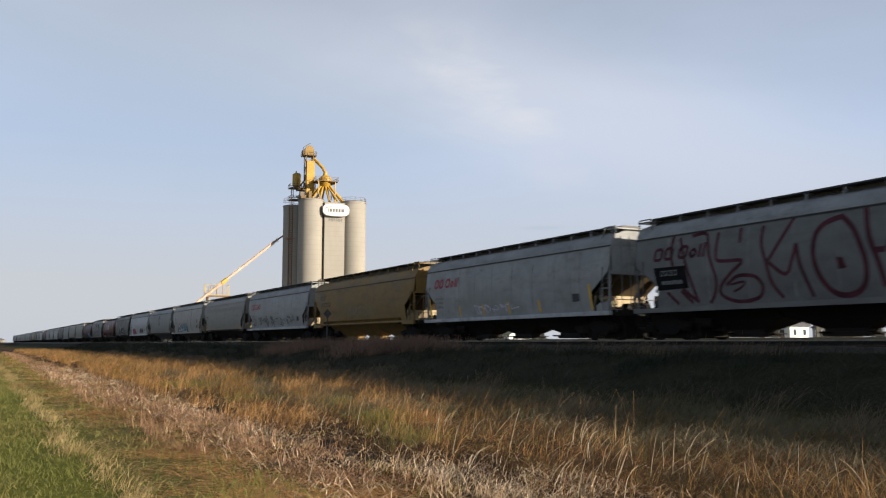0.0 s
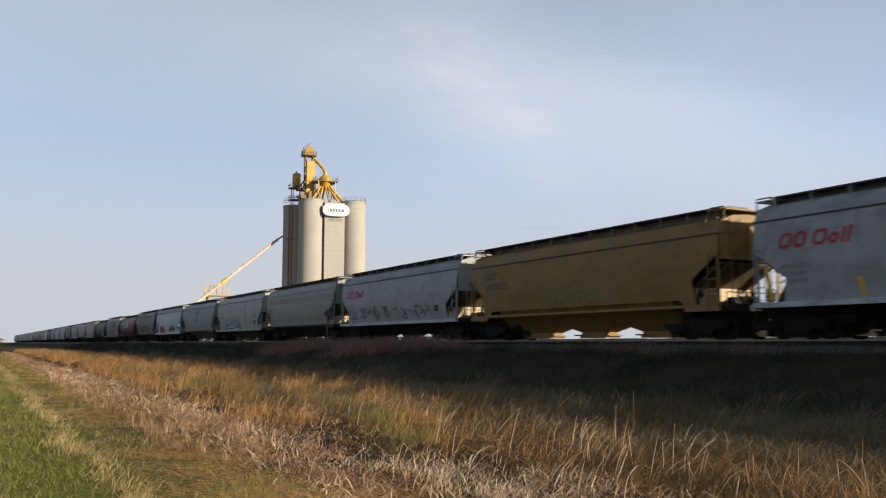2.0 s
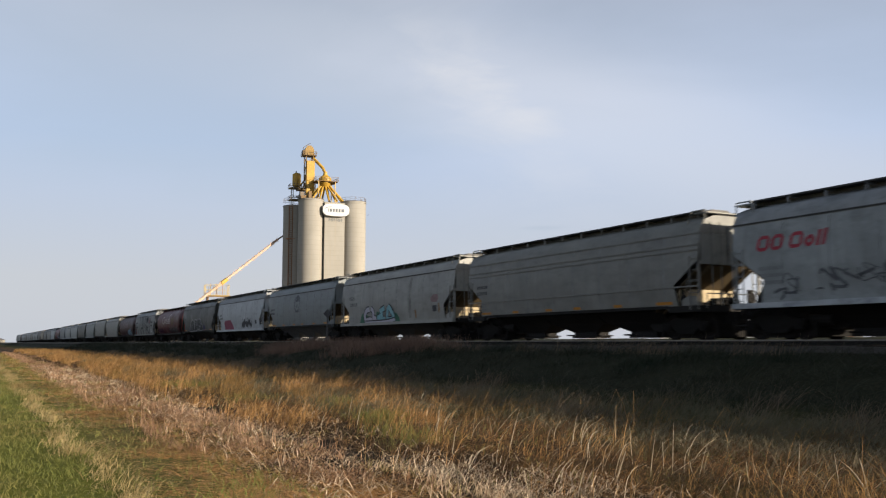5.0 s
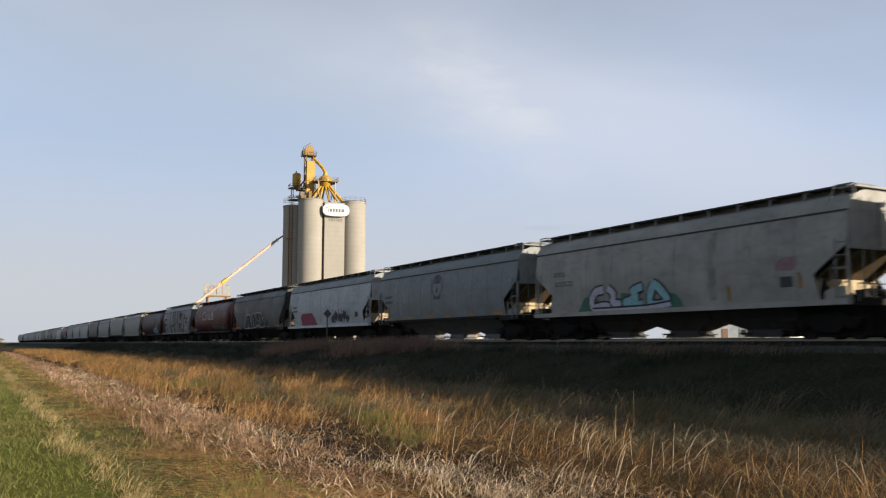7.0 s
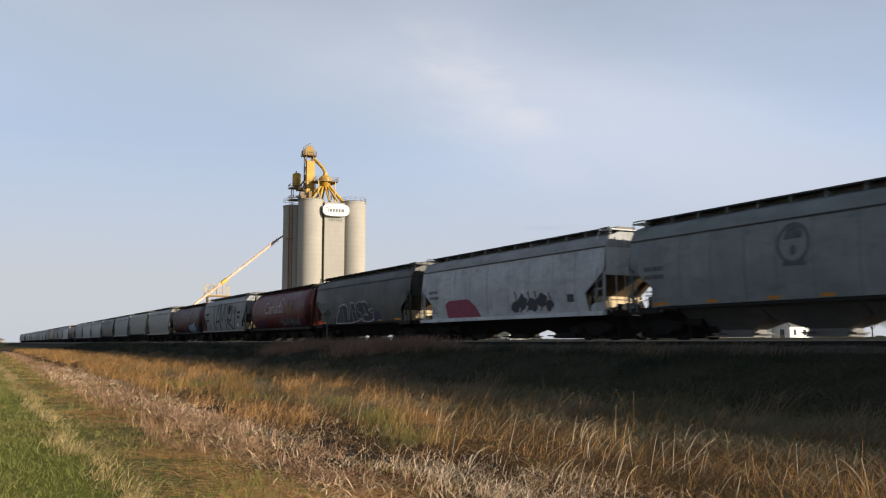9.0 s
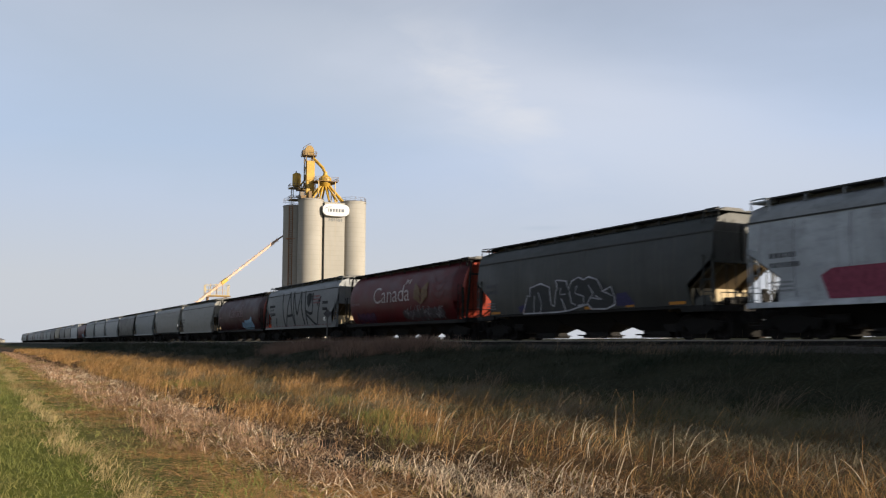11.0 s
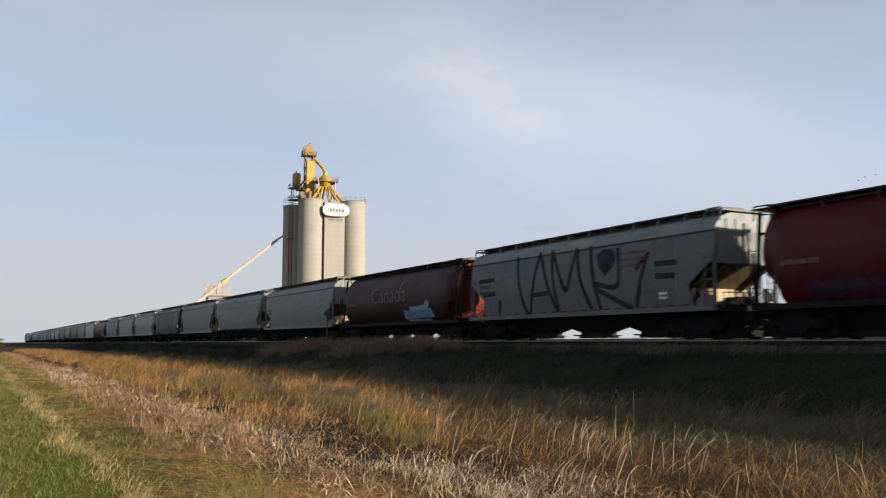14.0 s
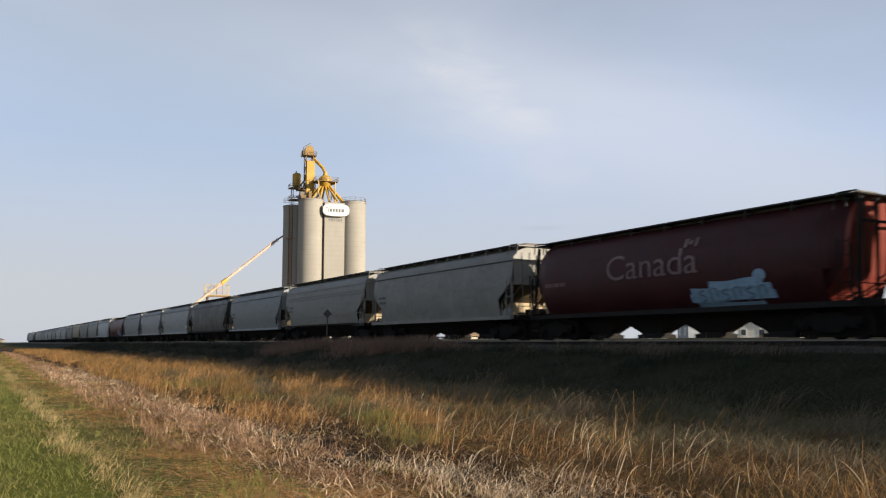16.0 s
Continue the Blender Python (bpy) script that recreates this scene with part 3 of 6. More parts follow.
def box_hopper(car, style, body, roof_mat, hop_mat, gear, posts=12, chord=None):
    """A covered grain hopper with flat welded sides."""
    zb, zt, zo, zk, inn, foot = STYLES[style]
    for s in (-1, 1):
        shared("side_sheet" + style, lambda: curved_side(style), body, car, name="side_sheet", at=pose(0, 0, 0, 0, 0, 0 if s > 0 else 180), smooth=30)
        # the shadow line below the roof edge is put into the chord's dark colour
        shared("top_chord" + style, lambda: Mesh().box(SIDE - side_in(zt) - .01, SIDE - side_in(zt) + .035, -HALF, HALF, zt - .015, zt + .035), chord or ROOF_SHADE, car, name="top_chord", at=pose(0, 0, 0, 0, 0, 0 if s > 0 else 180))
        if style == "sill":
            shared("side_sill", lambda: Mesh().box(SIDE + .002, SIDE + .10, -HALF - .02, HALF + .02, 1.0, 1.17).box(SIDE - .13, SIDE + .002, -HALF - .02, HALF + .02, 1.0, 1.165), SILL_TONE.get(body.name, body), car, at=pose(0, 0, 0, 0, 0, 0 if s > 0 else 180))
        else:
            shared("side_sill_end", lambda: Mesh().box(SIDE - .10, SIDE + .002, 6.6, HALF + .02, .98, 1.2).box(SIDE - .10, SIDE + .002, -HALF - .02, -6.6, .98, 1.2).box(SIDE - .16, SIDE - .05, -6.6, 6.6, 1.12, 1.22), body if style == "high" else STEEL, car, name="side_sill", at=pose(0, 0, 0, 0, 0, 0 if s > 0 else 180))
    rz = 4.14 if style == "high" else 4.24
    shared("roof" + style, lambda: Mesh().prism([(-SIDE + side_in(zt), zt + .004), (-1.42, zt + .16), (-1.24, rz), (-.72, rz + .19), (0, rz + .24), (.72, rz + .19), (1.24, rz), (1.42, zt + .16), (SIDE - side_in(zt), zt + .004)], -HALF, HALF, "y"), roof_mat, car, name="roof", smooth=50)
    for e in (0, 180):
        shared("end_sheet" + style, lambda: Mesh().box(-SIDE + .16, SIDE - .16, HALF - .06, HALF - .01, zo - .04, zt), body, car, name="end_sheet", at=pose(0, 0, 0, 0, 0, e))
        shared("end_rib" + style, lambda: Mesh().box(-.10, .10, HALF - .006, HALF + .06, zo - .06, zt + .3).box(-SIDE, SIDE, HALF - .006, HALF + .03, zo - .08, zo + .02), body, car, name="end_rib", at=pose(0, 0, 0, 0, 0, e))
    shared("end_gusset", lambda: Mesh().prism([(-8.06, 1.02), (-7.3, 1.02), (-7.3, 1.40), (-7.6, 1.54), (-8.06, 1.54)], -.018, .018), body, car, at=pose(-SIDE + .05, 0, 0))
    shared("gusset_rail", lambda: rail_tube([(0, -8.1, 1.62), (0, -8.1, 2.1), (0, -7.55, 2.1), (0, -7.55, 1.7)], .016), gear, car, at=pose(-SIDE + .05, 0, 0))
    underbody(car, body, .24, hop_mat)
    end_gear(car, body, gear, -1)
    roof_gear(car, roof_mat, gear, 4.63, posts)
    car["flat"] = 1


CYL = ((1.02, .98), (1.3, 1.30), (1.7, 1.50), (2.1, 1.585), (2.6, 1.62), (3.0, 1.59), (3.4, 1.48), (3.8, 1.24), (4.05, 1.0), (4.25, .66), (4.33, .3))


def cyl_half(z):
    for (z0, h0), (z1, h1) in zip(CYL, CYL[1:]):
        if z <= z1:
            return h0 + (h1 - h0) * (z - z0) / (z1 - z0)
    return .3


def cylinder_body(stations):
    """A body with rounded sides, drawn in towards the ends."""
    m = Mesh()
    rings = []
    for y, k in stations:
        ring = []
        for z, h in CYL:
            w = h * (0.52 + 0.48 * k)
            lo = 1.02 + (1 - k) * .2
            ring.append((w, y * (1 - .17 * max(0, (2.2 - z) / 1.2) * (abs(y) > 7.3)), max(z, lo)))
        rings.append(ring + [(-x, yy, zz) for x, yy, zz in reversed(ring)])
    return m.loft(rings)


# brighter reds for the tank ends: sunlight is put into the colour
SUNLIT_TANK_END = {}


def round_hopper(car, body, roof_mat, gear):
    shared("tank_body", lambda: cylinder_body(((-7.86, .60), (-7.55, .77), (-7.2, .95), (-7.0, 1.0), (-6.0, 1.0), (0, 1.0), (6.0, 1.0), (7.0, 1.0), (7.2, .95), (7.55, .77), (7.86, .60))), body, car, smooth=38)
    for e in (0, 180):
        shared("tank_end", lambda: cylinder_body(((7.855, .605), (7.90, .58), (7.94, .50))), SUNLIT_TANK_END.get(body.name, body), car, label="sloping end of the tank in a sunlit orange red", at=pose(0, 0, 0, 0, 0, e), smooth=38)
    for s in (0, 180):
        shared("tank_sill", lambda: Mesh().box(1.18, 1.42, -HALF, HALF, .95, 1.13), STEEL, car, name="side_sill", at=pose(0, 0, 0, 0, 0, s))
    for i, y in enumerate((-4.55, -1.45, 1.65, 4.75)):
        shared("cyl_hopper", lambda: Mesh().loft([[(-hx, -hy, z), (hx, -hy, z), (hx, hy, z), (-hx, hy, z)] for z, hy, hx in ((1.2, 1.53, 1.1), (.98, 1.52, .9), (.80, 1.47, .55), (.28, .56, .30), (.22, .56, .30))]).box(-.4, .4, -.66, .66, .07, .216), STEEL, car, name="discharge_hopper", at=pose(0, y, 0))
    for e in (0, 180):
        f = pose(0, 0, 0, 0, 0, e)
        shared("cyl_frame", lambda: Mesh().box(-1.45, 1.45, HALF - .1, HALF + .1, .95, 1.2).box(-.3, .3, 5.6, HALF + .1, .72, 1.14)
               .beam((-1.3, HALF, 1.15), (-1.0, HALF, 4.2), .1, .1).beam((1.3, HALF, 1.15), (1.0, HALF, 4.2), .1, .1).beam((-.45, HALF + .02, 1.15), (-.25, HALF + .02, 4.2), .08, .08).beam((.45, HALF + .02, 1.15), (.25, HALF + .02, 4.2), .08, .08).box(-1.15, 1.15, HALF - .03, HALF + .03, 3.45, 3.53), STEEL, car, name="end_frame", at=f)
        truck(car, 6.95 if e == 0 else -6.95)
    shared("center_sill", lambda: Mesh().box(-.28, .28, -5.9, 5.9, .82, 1.14), STEEL, car)
    end_gear(car, STEEL, STEEL, -1)
    roof_gear(car, roof_mat, STEEL, 4.40, 9)
    car["flat"] = 0


# ---- markings on the side that faces the verge ----
def on_side(car, a, z, off=.006):
    """a metres along from the leading end of the face, z up."""
    half = SIDE - side_in(z) if car["flat"] else cyl_half(z) + .012
    return (-half - off, HALF - a, z)


def ribbon(m, car, pts, w, off=.006, bend=True):
    """A brush stroke that flows through the points (a, z)."""
    dense = []
    if bend and len(pts) > 2:
        bent = []
        for k in range(len(pts) - 1):
            p0, p1, p2, p3 = pts[max(0, k - 1)], pts[k], pts[k + 1], pts[min(len(pts) - 1, k + 2)]
            for j in range(4):
                u = j / 4
                bent.append(tuple(.5 * (2 * p1[c] + (p2[c] - p0[c]) * u + (2 * p0[c] - 5 * p1[c] + 4 * p2[c] - p3[c]) * u * u + (3 * p1[c] - p0[c] - 3 * p2[c] + p3[c]) * u ** 3) for c in (0, 1)))
        pts = bent + [pts[-1]]
    for (a0, z0), (a1, z1) in zip(pts, pts[1:]):
        k = max(1, int(math.hypot(a1 - a0, z1 - z0) / .25))
        dense += [(a0 + (a1 - a0) * i / k, z0 + (z1 - z0) * i / k) for i in range(k)]
    dense.append(pts[-1])
    le, ri = [], []
    for i, (a, z) in enumerate(dense):
        a0, z0 = dense[max(0, i - 1)]
        a1, z1 = dense[min(len(dense) - 1, i + 1)]
        d = math.hypot(a1 - a0, z1 - z0) or 1
        na, nz = -(z1 - z0) / d * w / 2, (a1 - a0) / d * w / 2
        le.append(on_side(car, a + na, z + nz, off))
        ri.append(on_side(car, a - na, z - nz, off))
    n = len(dense)
    m.add(le + ri, [(i, i + 1, n + i + 1, n + i) for i in range(n - 1)])
    return m


def arc(ca, cz, ra, rz, t0, t1, n=14):
    return [(ca + ra * math.cos(radians(t0 + (t1 - t0) * i / n)), cz + rz * math.sin(radians(t0 + (t1 - t0) * i / n))) for i in range(n + 1)]


def bars(car, name, mat, a, z, rows, w, h, gap, rnd, lean=0.0, label="", off=.006):
    """Rows of plain bars in place of lettering; large ones are parts of their own."""
    m = Mesh()
    for r in range(rows):
        x = a
        while x < a + w:
            bw = rnd.uniform(.5, 1.0) * h
            z0 = z - r * h * 1.9
            q = [on_side(car, x, z0, off), on_side(car, x + bw, z0, off), on_side(car, x + bw + lean * h, z0 + h, off), on_side(car, x + lean * h, z0 + h, off)]
            if h >= .2:
                bw = max(bw, .62 * h)
                t, far = .17 * h, h
                out = [(0, 0), (bw, 0), (bw, far), (0, far)]
                inn = [(t, t), (bw - t, t), (bw - t, far - t), (t, far - t)]
                ring = [on_side(car, x + u + lean * v, z0 + v, off) for u, v in out + inn]
                part(name, Mesh().add(ring, [(k, (k + 1) % 4, 4 + (k + 1) % 4, 4 + k) for k in range(4)]), mat, car, label)
            else:
                m.add(q, [(0, 1, 2, 3)])
            x += bw + gap
    if m.v:
        tagged(part(name, m, mat, car, label), kind="stuff")


def patch(m, car, pts, off=.004):
    off += .075 * ((max(p[1] for p in pts) - min(p[1] for p in pts)) / 2) ** 2
    c = (sum(p[0] for p in pts) / len(pts), sum(p[1] for p in pts) / len(pts))
    n = len(pts)
    m.add([on_side(car, *p, off) for p in pts] + [on_side(car, *c, off)], [(i, (i + 1) % n, n) for i in range(n)])


def red_wordmark(car, a, z, h, mat):
    """The railway's name as a row of slanting red rings and bars."""
    x = a
    for w, hh, gap, bar in ((.98, 1, .16, 0), (.92, 1, .50, 0), (1.0, 1, .16, 0), (.72, .70, .16, 0), (.24, .95, .16, 1), (.24, 1, 0, 1)):
        w, gap, t = w * h, gap * h, .23 * h

        def at(u, v):
            return on_side(car, x + u + .24 * v, z + v, .014)
        if bar:
            m = Mesh().add([at(0, 0), at(w, 0), at(w, h * hh), at(0, h * hh)], [(0, 1, 2, 3)])
        else:
            c = .22 * h
            out = [(c, 0), (w - c, 0), (w, c), (w, h * hh - c), (w - c, h * hh), (c, h * hh), (0, h * hh - c), (0, c)]
            inn = [(min(max(u, t), w - t), min(max(v, t), h * hh - t)) for u, v in out]
            m = Mesh().add([at(*p) for p in out + inn], [(k, (k + 1) % 8, 8 + (k + 1) % 8, 8 + k) for k in range(8)])
        part("wordmark_block", m, mat, car, "red slanting block")
        x += w + gap


def side_text(car, body, a, z, wide, high, mat, name="lettering"):
    """Words across the given width; the capital stands that high."""
    cu = bpy.data.curves.new(name, "FONT")
    cu.body, cu.size, cu.offset = body, 1.0, -0.004
    tmp = new(name, cu)
    bpy.context.view_layer.update()
    me = bpy.data.meshes.new_from_object(tmp.evaluated_get(bpy.context.evaluated_depsgraph_get()))
    bpy.data.objects.remove(tmp)
    xs, ys = [v.co.x for v in me.vertices], [v.co.y for v in me.vertices]
    kx, ky = wide / (max(xs) - min(xs)), high / max(ys)
    x0 = min(xs)
    for v in me.vertices:
        v.co = on_side(car, a + (v.co.x - x0) * kx, z + v.co.y * ky, .024)
    me.materials.clear()
    part(name, me, mat, car)


def col(name, c, rough=.48, dirt=.5):
    return paint(name, c, rough, dirt, gloss=.35)


GREY_CP = col("paint_cp_grey", (0.25, 0.265, 0.266))
GREY_SLATE = col("paint_slate_grey", (0.118, 0.125, 0.125))
GREY_BLUE = col("paint_blue_grey", (0.158, 0.176, 0.181))
GREY_LIGHT = col("paint_light_grey", (0.37, 0.39, 0.405))
GREY_WARM = col("paint_warm_grey", (0.185, 0.182, 0.165))
GREY_BEIGE = col("paint_beige_grey", (0.27, 0.265, 0.245))
GREY_DARK = col("paint_dark_grey", (0.10, 0.10, 0.098))
OLIVE = col("paint_olive_grey", (0.027, 0.029, 0.026))
YELLOW = col("paint_yellow_tan", (0.200, 0.122, 0.032), .6, .6)
RED = paint("paint_red", (0.085, 0.006, 0.008), .45, .6, (0.05, 0.025, 0.022), 0, .2)
RED_DARK = paint("paint_dark_red", (0.045, 0.009, 0.010), .5, .6, (0.05, 0.03, 0.027), 0, .2)
TAN = col("paint_tan", (0.24, 0.20, 0.13))
ROOF_GREY = col("roof_grey", (0.25, 0.26, 0.27), .6, .6)
ROOF_DARK = col("roof_dark", (0.04, 0.038, 0.035), .7, .6)
SEAM = plain("seam_grey", (0.17, 0.175, 0.18), .8, 0, .5, 2.0)
SEAM_DARK = plain("seam_soot", (0.045, 0.045, 0.042), .8)
INK_RED = plain("marking_red", (0.30, 0.032, 0.05), .6)
INK_DARK = plain("marking_dark", (0.045, 0.045, 0.05), .7)
INK_MAROON = plain("spray_maroon", (0.066, 0.020, 0.028), .75, 0, .45, 1.5, .15)
INK_BLUE = plain("spray_blue", (0.22, 0.34, 0.45), .7)
INK_TEAL = plain("spray_teal", (0.20, 0.38, 0.42), .7)
INK_GREEN = plain("spray_green", (0.05, 0.14, 0.09), .7)
INK_LILAC = plain("spray_lilac", (0.42, 0.40, 0.46), .7)
INK_PURPLE = plain("spray_purple", (0.05, 0.016, 0.042), .7, 0, .5, 2.0)
INK_GOLD = plain("marking_gold", (0.12, 0.064, 0.022), .6)
INK_GREY = plain("spray_grey", (0.16, 0.165, 0.17), .7)
INK_PINK = plain("spray_rose", (0.22, 0.045, 0.075), .7)

SILL_TONE.update({"paint_olive_grey": STEEL, "paint_cp_grey": col("sill_lit_grey", (0.36, 0.38, 0.40), .5, .8), "paint_light_grey": col("sill_lit_pale", (0.46, 0.48, 0.50), .5, .7), "paint_blue_grey": col("sill_lit_blue", (0.27, 0.29, 0.31), .5, .8)})
# the place of each car's trailing end along the track at the start
# sunlit copies of the two body reds
SUNLIT_TANK_END.update({"paint_red": paint("sunlit_end_red", (0.26, 0.035, 0.018), .5, .3), "paint_dark_red": paint("sunlit_end_dark_red", (0.19, 0.030, 0.018), .5, .3)})
CAR_END = [43.6 * w - 11.93 for w in (0.8598, 1.2597, 1.6828, 2.0917, 2.4968, 2.8929, 3.2934, 3.7002, 4.0994, 4.4974, 4.9235, 5.3275, 5.7441, 6.1527, 6.5558, 6.97, 7.3841, 7.7804, 8.1769, 8.5977, 9.0061, 9.4218)]
while len(CAR_END) < 37:
    CAR_END.append(CAR_END[-1] + 17.8)
CAR_END[1] += .15
CAR_END[5] += .22
CAR_END[9] += .45
CAR_END[11] += .45
CAR_END = [CAR_END[0] - 17.8 * k for k in (3, 2, 1)] + CAR_END
FIRST = 3
LOOKS = {  # style, body, roof, gear, label
    0: ("sill", GREY_SLATE, ROOF_GREY, "grey covered hopper car with dark red spray lettering"),
    1: ("sill", GREY_CP, ROOF_GREY, "pale grey covered hopper car with red wordmark and yellow reflectors"),
    2: ("high", YELLOW, YELLOW, "mustard yellow covered hopper car with dark road marks"),
    3: ("sill", GREY_CP, ROOF_GREY, "pale grey covered hopper car with black scribbled tags"),
    4: ("plain", GREY_WARM, GREY_WARM, "dull grey covered hopper car with raised seams along its side"),
    5: ("sill", GREY_BEIGE, GREY_BEIGE, "beige grey covered hopper car with teal spray lettering"),
    6: ("plain", GREY_BLUE, GREY_BLUE, "blue grey covered hopper car with a round dark emblem"),
    7: ("sill", GREY_LIGHT, ROOF_GREY, "pale grey covered hopper car with maroon and black spray patches"),
    8: ("plain", OLIVE, OLIVE, "dark olive grey covered hopper car with white spray tag"),
    9: ("round", RED, ROOF_DARK, "red round-sided grain hopper car with white lettering and gold wheat mark"),
    10: ("sill", GREY_SLATE, ROOF_GREY, "slate grey covered hopper car with tall dark spray strokes"),
    11: ("round", RED_DARK, ROOF_DARK, "dark red round-sided grain hopper car with pale blue spray patch"),
    12: ("sill", GREY_WARM, GREY_WARM, "warm grey covered hopper car"),
    13: ("plain", GREY_WARM, GREY_WARM, "dull grey covered hopper car"),
    14: ("sill", GREY_BLUE, ROOF_GREY, "blue grey covered hopper car"),
    15: ("sill", OLIVE, OLIVE, "dark olive covered hopper car"),
    16: ("sill", GREY_CP, ROOF_GREY, "grey covered hopper car"),
    18: ("sill", GREY_BLUE, ROOF_GREY, "blue grey covered hopper car"),
    19: ("round", RED, ROOF_DARK, "red round-sided grain hopper car"),
    20: ("sill", GREY_LIGHT, ROOF_GREY, "pale grey covered hopper car"),
    22: ("sill", GREY_DARK, GREY_DARK, "dark grey covered hopper car"),
    23: ("plain", TAN, TAN, "tan covered hopper car"),
    24: ("sill", GREY_DARK, GREY_DARK, "dark grey covered hopper car"),
    33: ("round", RED_DARK, ROOF_DARK, "dark red round-sided grain hopper car"),
}
CARS = []


def build_car(i, end_y, long):
    style, body, roof_mat, label = LOOKS.get(i, ("sill", GREY_CP if i % 3 else GREY_WARM, ROOF_GREY, "grey covered hopper car"))
    car = thing("hopper_car", label, "hopper car", "hopper cars of the freight train")
    gear = body
    if style == "round":
        round_hopper(car, body, roof_mat, STEEL)
    else:
        # hoppers 5 and 6: underside shade and grime put into a darker colour
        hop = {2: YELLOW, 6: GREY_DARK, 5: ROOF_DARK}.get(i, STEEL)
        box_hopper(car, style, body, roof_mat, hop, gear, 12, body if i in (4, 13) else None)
    k = (long - 1.56) / (2 * HALF)
    car.scale = (1, k, 1)
    CARS.append((car, end_y - HALF * k))
    if i < 0 or i > 24:
        return car
    rnd = random.Random(100 + i)
    if style in ("sill", "plain") and i != 6 and i < 16:
        for j in range(8):
            a = 1.9 + j * 1.8 + rnd.uniform(-.15, .15)
            part("sheet_seam", ribbon(Mesh(), car, [(a, 1.3), (a, 3.7)], rnd.uniform(.025, .05), .003), SEAM_DARK if body in (OLIVE, GREY_DARK) else SEAM, car)
    if style != "round" and i not in (0, 1, 2, 3, 5):
        bars(car, "data_mark", INK_DARK, .9, 2.55, 2, 1.0, .16, .06, rnd, label="small dark road marks")
        bars(car, "data_mark", INK_GREY, .9, 1.75, 3, .8, .07, .03, rnd)
    return car


def marks(i, car):
    """What is painted on each car's side."""
    rnd = random.Random(300 + i)
    if i in (0, 1, 3):
        red_wordmark(car, 1.0, 2.82 if i else 2.88, .50, INK_RED if i else INK_MAROON)
        bars(car, "data_mark", INK_GREY, 1.1, 2.2, 3, 1.0, .12, .05, rnd)
    if i == 0:
        m = Mesh()
        patch(m, car, [(1.24, 1.8), (2.84, 1.83), (2.68, 2.64), (1.06, 2.65)], .007)
        part("number_panel", m, plain("panel_black", (0.009, 0.009, 0.010), .8, 0, .3, 4.0, .08), car, "black stencilled number panel")
        bars(car, "panel_mark", INK_GREY, 1.45, 2.32, 1, .8, .2, .07, rnd, off=.03)
        bars(car, "panel_mark", INK_GREY, 1.5, 2.0, 1, 1.0, .14, .04, rnd, off=.03)
        m = Mesh()
        for pts in ([(2.08, 3.76), (1.97, 3.1), (2.24, 2.21), (2.76, 1.64), (3.28, 1.31)], [(2.41, 3.67), (2.7, 2.72), (3.22, 1.35)],
                    [(3.01, 3.66), (3.64, 3.7), (3.78, 3.42), (3.86, 2.85), (4.14, 2.09), (4.05, 1.57), (3.78, 1.25)], [(1.72, 1.73), (2.26, 1.27)], [(2.44, 1.75), (2.96, 1.29)],
                    [(4.27, 3.67), (4.16, 2.9), (4.35, 2.66), (5.32, 2.6), (4.81, 2.22), (4.33, 1.78), (4.41, 1.47), (5.05, 1.26), (5.87, 1.33), (6.13, 1.61), (6.03, 1.89), (5.73, 2.07), (5.09, 2.1), (4.6, 1.82)],
                    [(5.26, 3.7), (5.23, 3.2)], [(6.21, 3.66), (6.14, 3.07), (6.32, 2.43), (6.51, 1.79), (6.9, 1.3)], [(7.41, 3.79), (7.01, 3.26), (6.39, 2.49)],
                    [(6.41, 2.46), (7.07, 2.03), (7.39, 2.61), (7.5, 2.94), (7.61, 2.33), (8.03, 1.28)]):
            ribbon(m, car, pts, .125)
        ribbon(m, car, [(4.79, 1.83), (5.36, 1.9), (5.26, 1.73), (4.88, 1.59)], .08)
        for pts in ([(9.13, 3.6), (8.53, 3.45), (8.21, 3.13), (8.12, 2.55), (8.28, 1.95), (8.63, 1.47), (9.04, 1.28), (9.5, 1.33), (9.81, 1.6), (9.88, 2.14), (9.72, 2.72), (9.47, 3.24), (9.1, 3.62)],
                    [(9.91, 3.75), (10.01, 2.93), (10.27, 2.17), (10.44, 1.44)], [(10.51, 2.5), (10.12, 2.5)],
                    [(11.4, 3.75), (10.6, 2.6), (11.6, 1.5)], [(12.2, 3.7), (12.3, 1.5)], [(13.0, 3.6), (13.9, 1.6)], [(13.1, 2.6), (14.4, 3.6)]):
            ribbon(m, car, pts, .17, .008)
        patch(m, car, [(8.92, 2.41), (9.14, 2.38), (9.25, 2.07), (8.97, 2.04)], .008)
        part("spray_lettering", m, INK_MAROON, car, "dark red spray-painted strokes")
        for k in range(6):
            mm = Mesh()
            a = 3.2 + k * 1.75
            patch(mm, car, [(a, 1.09), (a + .5, 1.09), (a + .5, 1.16), (a, 1.16)], .11)
            part("reflector", mm, plain("reflector_worn", (0.20, 0.08, 0.03), .6), car)
    if i == 1:
        for k, a in enumerate((.55, 3.9, 6.3, 8.7, 11.3, 15.1)):
            m = Mesh()
            h = .55 if k not in (0, 5) else 1.05
            patch(m, car, [(a, 1.25 + .0), (a + .16, 1.25), (a + .05, 1.25 + h), (a - .11, 1.25 + h)])
            part("reflector", m, YELLOW_MARK, car)
        m = Mesh()
        for k in range(7):
            a = 5.6 + k * .62
            ribbon(m, car, [(a + rnd.uniform(-.35, .35), 1.32 + rnd.uniform(0, .45)) for j in range(5)], rnd.uniform(.04, .09), .006 + .001 * k)
